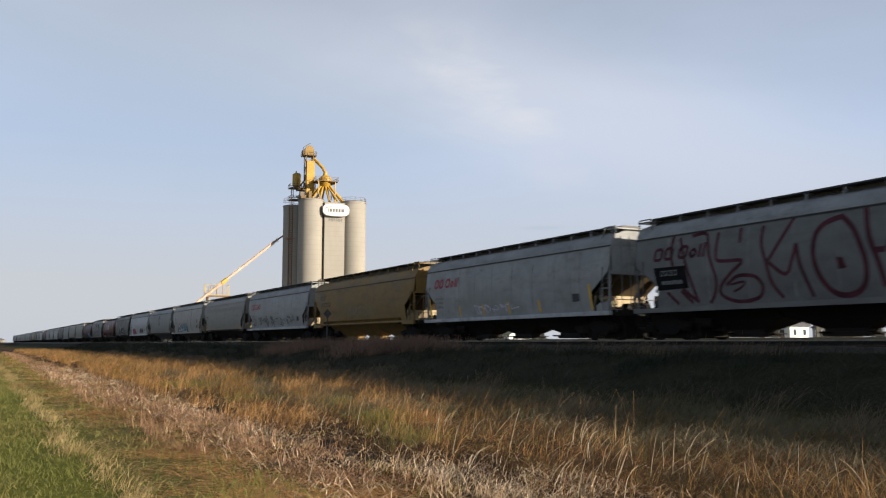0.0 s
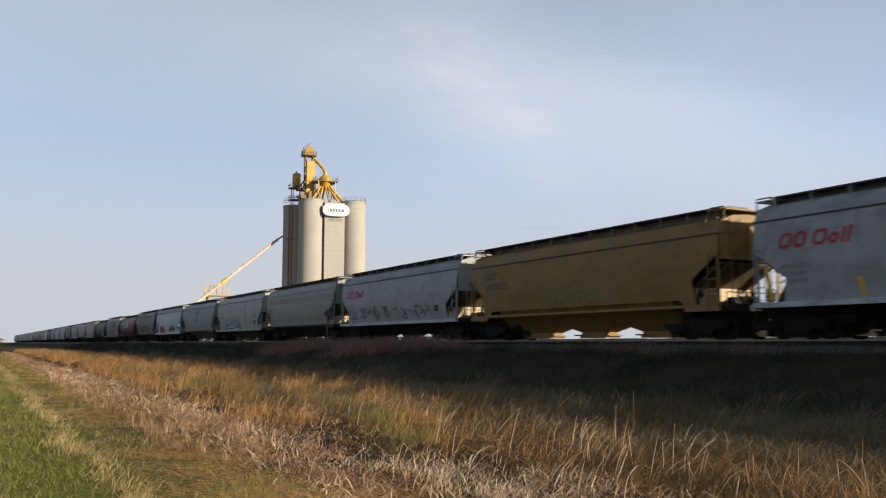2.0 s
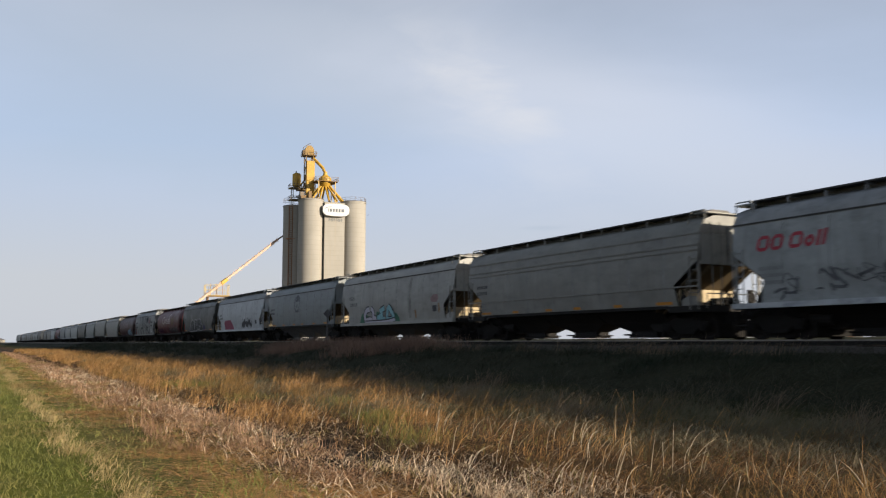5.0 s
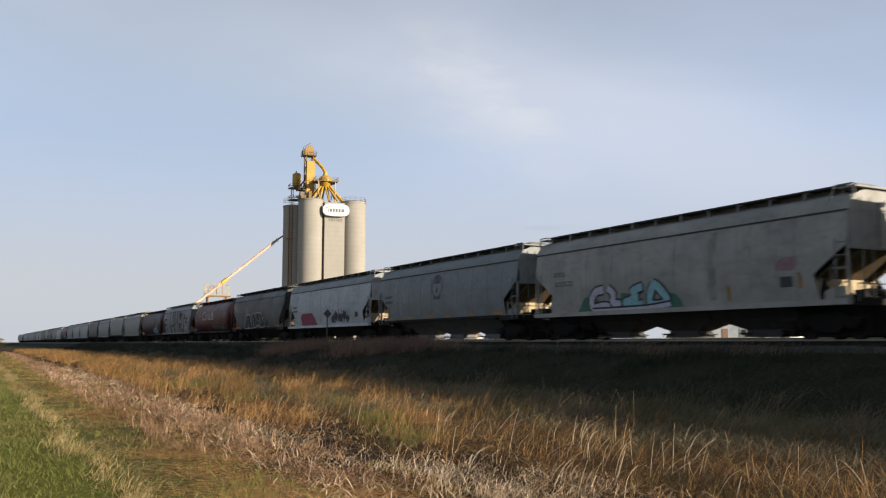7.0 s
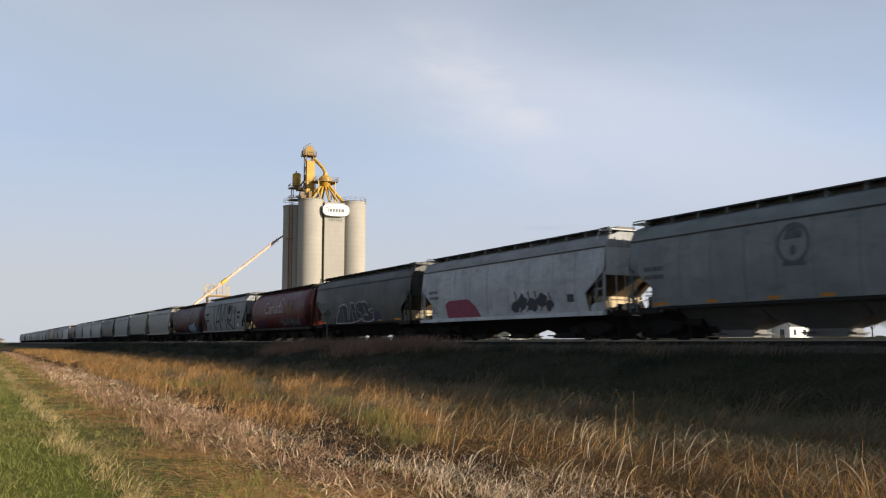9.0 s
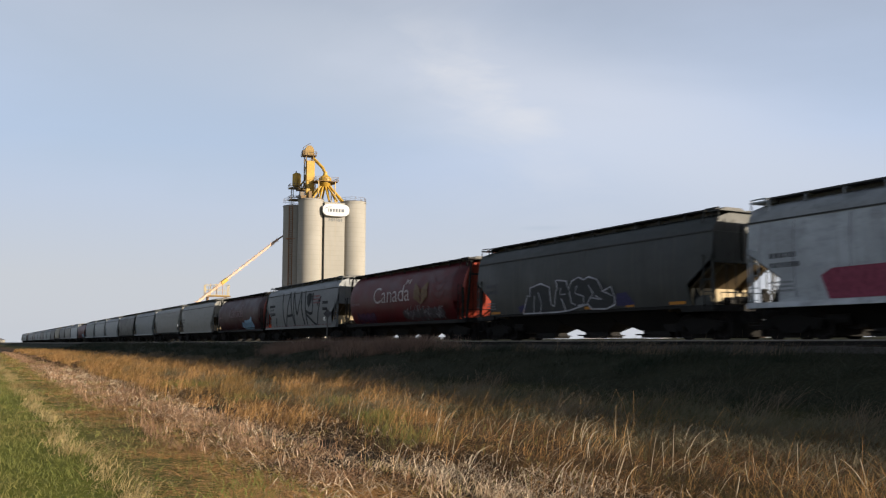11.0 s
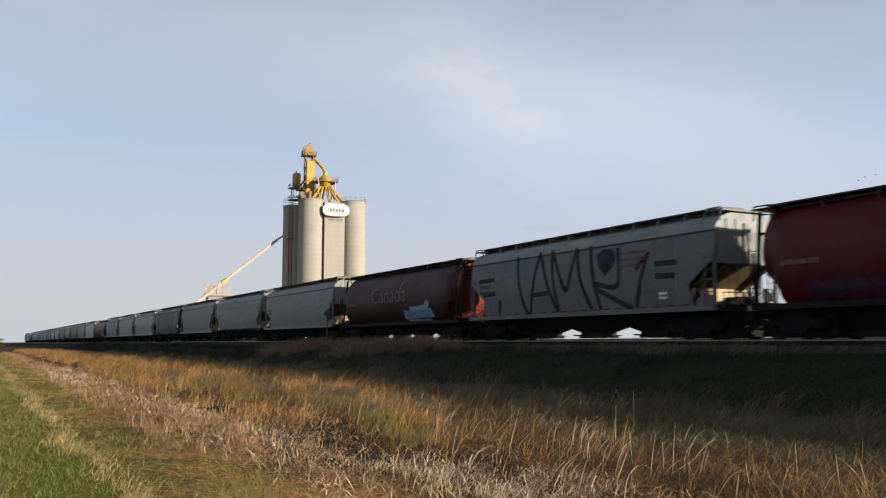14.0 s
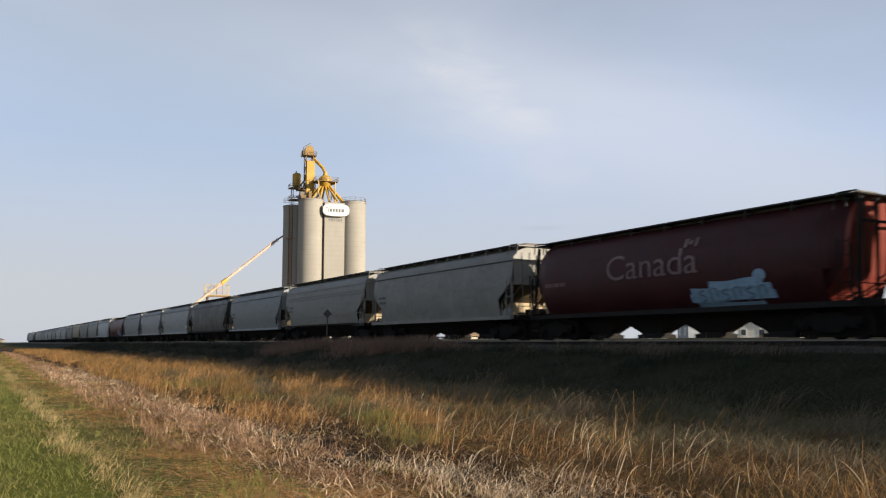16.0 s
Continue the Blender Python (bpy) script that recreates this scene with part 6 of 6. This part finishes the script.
def patchy(xs, ys, scale, lo, hi, seed=0.0):
    """Keeps more where a slow noise is high; returns the kept indices."""
    step = .25
    gx = np.arange(-14, 24, step)
    gy = np.arange(-22, 320, step * 2)
    tab = np.array([[noise.noise((float(a) * scale, float(b) * scale * .55, seed)) for a in gx] for b in gy])
    i = np.clip(((xs + 14) / step).astype(int), 0, len(gx) - 1)
    j = np.clip(((ys + 22) / (step * 2)).astype(int), 0, len(gy) - 1)
    keep = (tab[j, i] - lo) / (hi - lo)
    return np.nonzero(RNG.random(len(xs)) < keep)[0]


GREEN = straw("grass_green", (0.112, 0.132, 0.034), (0.20, 0.205, 0.060), (0.25, 0.20, 0.08))
PALE = straw("grass_pale", (0.34, 0.25, 0.11), (0.50, 0.39, 0.20), (0.30, 0.21, 0.09))
LITTER = straw("grass_litter", (0.27, 0.115, 0.04), (0.60, 0.34, 0.135), (0.27, 0.14, 0.045), .15)
STUBBLE = straw("grass_stubble", (0.075, 0.040, 0.025), (0.46, 0.295, 0.185), (0.19, 0.105, 0.058), .15)
TAWNY = straw("grass_tawny", (0.20, 0.095, 0.036), (0.55, 0.320, 0.130), (0.25, 0.155, 0.056))
RUST = straw("grass_rust", (0.065, 0.034, 0.018), (0.185, 0.105, 0.052), (0.062, 0.055, 0.026))
SNAPPED = straw("reed_snapped", (0.42, 0.30, 0.19), (0.74, 0.61, 0.46), (0.54, 0.40, 0.27), .1)
OLIVE_GRASS = straw("grass_olive", (0.105, 0.096, 0.060), (0.245, 0.200, 0.128), (0.105, 0.106, 0.058))
# bank blades: darkened to hold some of the train's shade
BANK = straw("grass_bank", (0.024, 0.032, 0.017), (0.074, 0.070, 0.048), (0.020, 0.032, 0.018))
BROWN = straw("grass_brown", (0.14, 0.10, 0.068), (0.27, 0.20, 0.14), (0.10, 0.085, 0.055))
REED = straw("reed_pale", (0.46, 0.37, 0.25), (0.68, 0.59, 0.45), (0.44, 0.32, 0.19), .2)


HOLLOWS = ((4.95, 13.6, .5, .9), (4.85, 11.9, .45, .8), (4.95, 10.7, .5, .6), (5.1, 9.7, .4, .6), (4.7, 17.5, .4, 1.2), (5.2, 21.5, .5, 1.8), (4.95, 8.6, .35, .5), (5.9, 12.6, .35, .6))


def dry(xs, ys, share=.9):
    """The blades that do not stand in a wet hollow."""
    keep = np.ones(len(xs), bool)
    for cx, cy, rx, ry in HOLLOWS:
        keep &= ~((((xs - cx) / rx) ** 2 + ((ys - cy) / ry) ** 2 < 1) & (RNG.random(len(xs)) < share))
    return np.nonzero(keep)[0]


def either(n, share, a=0.0, b=3.14):
    """One of two headings for each blade."""
    return np.where(RNG.random(n) < share, b, a)


def build_grass():
    U, G, N = RNG.uniform, RNG.gamma, RNG.normal
    # mown verge
    n = 165000
    x, y = strew(n, -5, 3.2, 6, 140, 2.6)
    edge = 1.30 + .18 * np.sin(y * .55) + .1 * np.sin(y * 1.7)
    k = np.nonzero((x < edge) | (U(0, 1, n) < .25))[0]
    x, y, n = x[k], y[k], len(k)
    k = patchy(x, y, .9, -1.0, -.1, 31.0)
    x, y, n = x[k], y[k], len(k)
    blades("verge_grass", "short green verge grass", GREEN, x, y, U(.03, .12, n), far_w(U(.006, .011, n), y), U(.3, 1.8, n), U(0, 6.28, n), U(0, .4, n))
    # pale line of dry grass along the verge, in uneven tufts
    n = 8000
    x, y = clumped(n, 1.14, 1.42, 5, 150, 330, .08, 2.2)
    x = x + .12 * np.sin(y * .8)
    blades("dry_verge_grass", "pale dry grass along the mown verge", PALE, x, y, U(.04, .20, n), far_w(U(.005, .009, n), y), U(.3, 1.4, n), N(-.5, 1.3, n), U(.1, .5, n))
    n = 5000
    x, y = clumped(n, 1.0, 1.9, 5, 120, 260, .12, 2.2)
    blades("dry_verge_straw", "thin dry straw lying on the verge", PALE, x, y, U(.03, .09, n), far_w(U(.005, .009, n), y), U(1.5, 5.0, n), N(-.6, .7, n), U(.2, .8, n))
    # flattened litter
    n = 110000
    x, y = strew(n, 2.0, 12.5, 4, 150, 2.5)
    k = patchy(x, y, .8, -.22, .12, 9.0)
    k = k[~((np.abs(x[k] - 4.95 - .3 * np.sin(y[k] * .7)) < .45) & (U(0, 1, len(k)) < .85))]
    k = k[(x[k] > 2.5) | (U(0, 1, len(k)) < .5)]
    x, y, n = x[k], y[k], len(k)
    k = dry(x, y)
    x, y, n = x[k], y[k], len(k)
    blades("flattened_straw", "flattened brown straw on the ditch floor", LITTER, x, y, U(.02, .09, n), far_w(U(.005, .012, n), y), U(2.0, 8.0, n), N(-.5, .6, n) + either(n, .5), U(.2, .9, n))
    # rusty straws lying over the moss beside the verge
    n = 36000
    x, y = clumped(n, 1.8, 3.7, 5, 110, 1200, .24, 2.2)
    blades("rusty_straw", "rusty brown straws lying over moss", LITTER, x, y, U(.02, .05, n), far_w(U(.007, .015, n), y), U(5.0, 13.0, n), N(-.6, .3, n) + either(n, .3), U(.3, .9, n))
    # longer straws lying across
    n = 9000
    x, y = clumped(n, 2.6, 6.0, 5, 90, 1000, .3, 2.0)
    k = dry(x, y)
    x, y, n = x[k], y[k], len(k)
    blades("lying_straw", "long pale straws lying across the ditch", PALE, x, y, U(.03, .08, n), far_w(U(.006, .012, n), y), U(3.0, 7.0, n), N(-.5, .6, n) + either(n, .5), U(.3, .9, n))
    # broken reed stubble, in a broad belt with bare hollows
    n = 98000
    x, y = clumped(n, 2.45, 5.1, 4, 150, 3700, .12, 2.3)
    x = x + np.clip((y - 22) * .014, 0, 1.0)
    keep = (x > 2.40 + np.clip((14 - y) * .20, 0, 1.25) + U(-.25, .25, n)) & (U(0, 1, n) < np.clip(.45 + (y - 7) * .06, .45, 1))
    x, y, n = x[keep], y[keep], int(keep.sum())
    k = patchy(x, y, 1.5, -.10, .26, 2.0)
    k = k[~((np.abs(x[k] - 4.95 - .3 * np.sin(y[k] * .7)) < .40) & (U(0, 1, len(k)) < .75))]
    x, y, n = x[k], y[k], len(k)
    k = dry(x, y, .8)
    x, y, n = x[k], y[k], len(k)
    tall = U(0, 1, n) < .07
    blades("broken_reed_stubble", "broken pale pinkish brown reed stubble", STUBBLE, x, y, np.where(tall, U(.16, .36, n), U(.04, .19, n)), far_w(U(.0045, .012, n), y), np.where(tall, U(.05, .5, n), U(.2, 3.2, n)), U(0, 6.28, n), U(0, .8, n))
    n = 5000
    x, y = clumped(n, 3.0, 6.2, 5, 60, 1700, .22, 1.8)
    k = dry(x, y)
    x, y, n = x[k], y[k], len(k)
    blades("broken_reed_stems", "pale broken reed stems lying on the stubble", SNAPPED, x, y, U(.02, .22, n), far_w(U(.005, .010, n), y), U(.4, 3.2, n), N(-.6, 1.2, n) + either(n, .4), U(.2, .9, n))
    n = 1300
    x, y = clumped(n, 4.5, 6.0, 6.2, 10.2, 260, .14, 1.0)
    blades("pale_reed_stubble", "pale splintered reed stubble by the hollow", SNAPPED, x, y, U(.04, .24, n), U(.005, .011, n), U(.2, 2.6, n), N(-.5, 1.4, n), U(.1, .9, n))
    # green shoots between
    n = 11000
    x, y = clumped(n, 1.8, 12.0, 4, 140, 380, .25, 2.2)
    blades("green_shoots", "low green shoots among the dry grass", GREEN, x, y, U(.04, .18, n), far_w(U(.006, .010, n), y), U(.2, 1.6, n), U(0, 6.28, n), U(0, .3, n))
    n = 3500
    x, y = clumped(n, 5.8, 9.0, 12, 40, 14, .30, 1.4)
    blades("green_tufts", "green tufts at the foot of the tall grass", GREEN, x, y, U(.08, .34, n), far_w(U(.005, .009, n), y), U(.2, 1.2, n), U(0, 6.28, n), U(0, .4, n))
    # tall tawny grass in upright tufts
    n = 125000
    x, y = clumped(n, 4.9, 11.4, 4, 170, 2000, .17, 2.1)
    x = x + np.clip((y - 22) * .014, 0, .9)
    thin = np.where(y < 15, np.clip(.07 + (x - 5.0) * -.012 + (y - 5) * .030, .03, .6), 1.0)
    k = np.nonzero(U(0, 1, n) < thin)[0]
    x, y, n = x[k], y[k], len(k)
    k = patchy(x, y, 1.0, -.14, .30, 5.0)
    x, y, n = x[k], y[k], len(k)
    h = np.clip(.08 + G(2.2, .085, n) + np.clip((y - 14) * .012, 0, .22) * U(0, 1.4, n), .10, .85)
    blades("tawny_grass", "tall tawny dry grass", TAWNY, x, y, h, far_w(U(.0035, .0075, n), y), U(.1, 1.5, n) ** 1.2, N(-.5, 1.2, n), U(0, .6, n))
    # low rusty thatch under it
    n = 95000
    x, y = clumped(n, 4.9, 11.5, 3, 150, 2600, .25, 2.3)
    k = dry(x, y)
    x, y, n = x[k], y[k], len(k)
    blades("rusty_thatch", "low rusty brown thatch under the tall grass", RUST, x, y, U(.04, .26, n), far_w(U(.005, .010, n), y), U(.6, 4.5, n), N(-.4, 1.4, n), U(.2, .9, n))
    # olive growth on the floor between the tall grass and the bank
    n = 90000
    x, y = clumped(n, 7.0, 13.4, 3, 160, 2200, .26, 2.2)
    k = np.nonzero((x > 9.0) | (y > 16) | (U(0, 1, n) < .12))[0]
    x, y, n = x[k], y[k], len(k)
    blades("olive_grass", "soft olive and tan grass at the foot of the bank", OLIVE_GRASS, x, y, U(.06, .38, n), far_w(U(.006, .012, n), y), U(.4, 3.0, n), N(-.4, 1.2, n), U(.1, .8, n))
    # bank in the train's shade, part of which is put into the blades' colour
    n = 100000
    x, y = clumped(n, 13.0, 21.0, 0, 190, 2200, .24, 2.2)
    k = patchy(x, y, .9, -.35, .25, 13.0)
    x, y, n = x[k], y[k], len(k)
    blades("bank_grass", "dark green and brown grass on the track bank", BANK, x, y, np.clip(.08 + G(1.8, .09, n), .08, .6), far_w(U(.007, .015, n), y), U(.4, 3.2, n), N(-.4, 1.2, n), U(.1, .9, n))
    n = 8000
    x, y = clumped(n, 10.0, 14.5, 2, 120, 130, .24, 1.6)
    blades("tall_bank_grass", "tall dry brown tufts on the track bank", BROWN, x, y, U(.20, .75, n), far_w(U(.005, .009, n), y), U(.3, 1.8, n), N(-.4, .9, n), U(.1, .8, n))

    # the same growth round and behind where one stands
    for name, label, mat, n, x0, x1, h0, h1, l0, l1 in (("verge_grass", "short green verge grass", GREEN, 36000, -9, 1.9, .04, .12, .2, 1.2),
                                                        ("flattened_straw", "flattened brown straw on the ditch floor", LITTER, 12000, 1.9, 6.0, .02, .08, 2.0, 8.0),
                                                        ("broken_reed_stubble", "broken pale pinkish brown reed stubble", STUBBLE, 14000, 2.5, 5.2, .05, .20, .2, 2.5),
                                                        ("tawny_grass", "tall tawny dry grass", TAWNY, 16000, 5.2, 11.0, .12, .60, .2, 1.2),
                                                        ("olive_grass", "soft olive and tan grass at the foot of the bank", OLIVE_GRASS, 9000, 7.0, 15.0, .06, .36, .4, 2.6),
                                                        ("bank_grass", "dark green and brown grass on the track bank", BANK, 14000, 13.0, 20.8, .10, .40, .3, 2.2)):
        x, y = U(x0, x1, n), U(-14, 5.5, n)
        blades(name, label, mat, x, y, U(h0, h1, n), U(.004, .008, n), U(l0, l1, n), U(0, 6.28, n), U(0, .6, n))


def reeds(name, label, mat, n, x0, x1, y0, y1, clumps, h0, h1):
    """Dead reeds of eight joints; some stand, most bow over at the tip."""
    x, y = clumped(n, x0, x1, y0, y1, clumps, .2, 1.6)
    zg = fast_z(x, y) - .02
    m_v, m_f = [], []
    for i in range(n):
        h, w = RNG.uniform(h0, h1), RNG.uniform(.004, .0085) * (1 + max(0, y[i] - 10) * .045)
        az = RNG.normal(-.5, .7)
        tilt, bow = abs(RNG.normal(.25, .25)), (RNG.uniform(.8, 2.6) if RNG.random() < .8 else RNG.uniform(0, .3))
        p = np.array([x[i], y[i], zg[i]])
        wv = np.array([math.cos(HEAD), -math.sin(HEAD), 0]) * w
        o = len(m_v)
        k = 9
        for j in range(k):
            s = j / (k - 1)
            ang = tilt + bow * s ** 3
            if j:
                p = p + np.array([math.cos(az) * math.sin(ang), math.sin(az) * math.sin(ang), math.cos(ang)]) * h / (k - 1)
            ww = wv * (1 - .75 * s) * (1.5 if .62 < s < .9 and bow > 1.0 else 1.0)
            m_v += [tuple(p - ww / 2), tuple(p + ww / 2)]
        m_f += [(o + 2 * j, o + 2 * j + 1, o + 2 * j + 3, o + 2 * j + 2) for j in range(k - 1)]
    me = bpy.data.meshes.new(name)
    me.from_pydata(m_v, [], m_f)
    me.materials.append(mat)
    tagged(new(name, me), label, "reeds", kind="stuff")


build_grass()
reeds("pale_reeds", "single pale dead reeds above the grass", REED, 70, 5.2, 9.6, 7.0, 20, 46, .36, .70)
reeds("tan_reeds", "bowed tan reeds among the tall grass", TAWNY, 300, 5.2, 10.8, 9.0, 60, 180, .28, .70)
reeds("bank_tufts", "tall dry tufts on top of the track bank", BROWN, 800, 18.6, 20.8, 16.0, 60, 44, .35, .75)


def brush():
    """Dry brown brush on the bank."""
    n = 9000
    x, y = clumped(n, 17.2, 20.4, 36, 58, 44, .45, 1.0)
    blades("dry_brush", "dry brown brush on the track bank", straw("brush_twigs", (0.17, 0.105, 0.08), (0.30, 0.20, 0.15), (0.20, 0.13, 0.10)), x, y, RNG.uniform(.3, .95, n), RNG.uniform(.008, .016, n), RNG.uniform(.1, .7, n), RNG.uniform(0, 6.28, n), RNG.uniform(0, .3, n))


brush()


# ---- single reeds that stir in the wind ----
REEDS = []


def foot_at(x, y, z=-.05):
    """Where a line of sight meets the ditch floor."""
    f = 784 / math.tan(radians(27.2))
    a, u = (x - 784) / f, (441 - y) / f
    fw = math.cos(TILT) - u * math.sin(TILT)
    up = math.sin(TILT) + u * math.cos(TILT)
    k = (z - EYE_Z) / up
    return spot(a * k, fw * k, z), k / f


def reed(xb, yb, dx, dy, w, bow, head):
    """One dead reed from its foot; dx, dy: how far its tip leans and stands, bow: how its tip droops."""
    p, per = foot_at(xb, yb)
    p.z = ground_z(p.x, p.y) - .03
    ex = Vector((math.cos(HEAD), -math.sin(HEAD), 0))
    n = 10
    m = Mesh()
    pts = []
    for j in range(n + 1):
        s = j / n
        pts.append(ex * (dx * per * (s + bow * s * s)) + Vector((0, 0, 1)) * (dy * per * (s - .45 * abs(bow) * s ** 3)))
    rows = []
    for j, q in enumerate(pts):
        s = j / n
        ww = 1.35 * w * (1 - .72 * s) * (1.7 if head and s > .72 else 1.0) / 2
        rows.append([q + ex * ww, q + Vector((0, ww * .8, 0)), q - ex * ww, q - Vector((0, ww * .8, 0))])
    m.loft(rows)
    ob = tagged(part("reed", m, REED, None, smooth=60), "pale dead reed standing in the ditch grass", "reed", "reeds in the ditch")
    ob.matrix_basis = pose(*p)
    REEDS.append((ob, p))


def build_reeds():
    for row in ((1546, 890, -40, 108, .020, .5, 0), (1541, 890, -12, 92, .018, .2, 0), (1487, 868, -6, 74, .012, .1, 0), (1470, 866, -32, 60, .010, .6, 1), (1412, 856, 2, 78, .012, .0, 0),
                (1412, 850, 26, 66, .009, 1.0, 1), (1300, 890, 12, 52, .018, .0, 0), (1086, 856, 26, 68, .018, -.1, 0), (1170, 840, 40, 66, .009, .8, 1), (1190, 836, 6, 96, .009, .1, 0),
                (1150, 842, 12, 90, .009, .2, 0), (1352, 850, -44, 68, .010, -.6, 1), (1240, 850, -50, 62, .009, -.7, 1), (1000, 820, 44, 56, .009, .9, 1), (962, 806, 58, 56, .009, .9, 1),
                (900, 800, 16, 90, .010, .2, 0), (872, 770, 44, 60, .010, .2, 0), (880, 764, 68, 50, .008, .5, 1), (770, 788, 12, 80, .010, .0, 0), (800, 800, 6, 58, .009, .3, 1), (648, 738, 6, 50, .009, .0, 0),
                (615, 742, 6, 46, .009, .1, 0), (1050, 812, 26, 74, .008, .8, 1), (1080, 816, 34, 70, .008, .9, 1), (1120, 822, -10, 84, .008, -.3, 0), (1450, 880, 34, 88, .010, .7, 1), (1380, 876, 16, 84, .009, .6, 1),
                (1525, 884, 54, 90, .011, .8, 1), (1330, 868, -18, 76, .009, -.6, 1), (1270, 872, 30, 72, .009, .7, 1), (1020, 870, 16, 78, .010, .2, 0), (940, 868, -22, 70, .010, -.4, 1), (700, 820, 10, 60, .009, .3, 0), (545, 850, 8, 52, .009, .1, 0)):
        reed(*row)


build_reeds()

# ---- birds ----
BIRDS = []


def bird(track, size):
    """A small dark bird; track: seconds, bearing, height and forward distance."""
    ob = thing("bird", "small dark bird in flight", "bird", "birds about the elevator")
    dark = plain("bird_dark", (0.05, 0.05, 0.055), .8)
    prof = ((-.5, .02), (-.3, .09), (0, .13), (.25, .10), (.38, .07), (.48, .015))
    part("body", Mesh().loft([[(x * size, r * size * math.cos(2 * math.pi * i / 8), r * size * math.sin(2 * math.pi * i / 8)) for i in range(8)] for x, r in prof]), dark, ob, smooth=60)
    for s in (-1, 1):
        part("wing", Mesh().loft([[(.18 * size, s * .08 * size, .03 * size), (-.16 * size, s * .08 * size, .03 * size), (-.16 * size, s * .08 * size, .05 * size), (.18 * size, s * .08 * size, .05 * size)],
                                  [(.0 * size, s * .75 * size, .28 * size), (-.12 * size, s * .75 * size, .28 * size), (-.12 * size, s * .75 * size, .29 * size), (.0 * size, s * .75 * size, .29 * size)]]), dark, ob)
    BIRDS.append((ob, track))


for trk in (((0, 600, 400, 250), (2.6, 610, 402, 250), (3.0, 660, 397, 232), (3.6, 658, 380, 226), (4.2, 664, 387, 232), (5.4, 605, 395, 252), (16, 600, 400, 252)),
            ((0, 596, 380, 252), (3.0, 612, 390, 252), (3.6, 706, 393, 226), (4.2, 698, 373, 228), (5.2, 640, 385, 250), (6.0, 600, 390, 254), (16, 598, 390, 254)),
            ((0, 602, 410, 251), (3.1, 615, 410, 251), (3.6, 661, 404, 230), (4.2, 688, 387, 228), (5.0, 640, 395, 250), (5.8, 602, 400, 253), (16, 602, 400, 253)),
            ((0, 606, 420, 253), (3.1, 615, 405, 253), (3.6, 669, 398, 230), (4.2, 696, 403, 228), (5.0, 640, 410, 250), (5.8, 604, 415, 253), (16, 604, 415, 253))):
    bird(trk, .42)
for k, (ox, oy) in enumerate(((0, 0), (-11, 6), (20, -4))):
    bird(((0, 1950 + ox, 230 + oy, 70), (13.0, 1690 + ox, 285 + oy, 70), (14.0, 1530 + ox, 314 + oy, 70), (14.2, 1497 + ox, 321 + oy, 70), (14.7, 1420 + ox, 345 + oy, 70), (16.0, 1240 + ox, 420 + oy, 70)), .20)
def run_of(t):
    """How far the train has rolled by t seconds."""
    return 43.6 * (0.26682 * t + 0.000466 * t * t - 0.0000184 * t ** 3)


def motions():
    """The train rolls past; its wheels turn."""
    steps = [0.5 * k for k in range(33)]
    for car, y in CARS:
        walk(car, [(t, pose(TRACK_X, y - run_of(t), RAIL_Z)) for t in steps])
    turn = [(k / 30.0, math.degrees(run_of(k / 30.0) / 0.46)) for k in range(481)]
    for w, y in WHEELSETS:
        if w.parent.parent in NEAR_CARS:
            walk(w, [(t, pose(0, y, 0, a)) for t, a in turn])
    for k, (ob, p) in enumerate(REEDS):
        rnd = random.Random(40 + k)
        ph, sp, amp = rnd.uniform(0, 6.28), rnd.uniform(2.4, 4.2), rnd.uniform(1.6, 4.2)
        walk(ob, [(t, pose(p.x, p.y, p.z, amp * .6 * math.sin(sp * .7 * t + ph), amp * math.sin(sp * t + ph) * (.6 + .4 * math.sin(.5 * t)), 0)) for t in [.2 * j for j in range(81)]])
    for ob, track in BIRDS:
        rows = []
        for t, x, y, fwd in track:
            q = at_bearing(x, y, fwd)
            rows.append((t, pose(q.x, q.y, q.z, 0, 0, 180 - math.degrees(HEAD))))
        walk(ob, rows)


NEAR_CARS = [c for c, y in CARS]
motions()
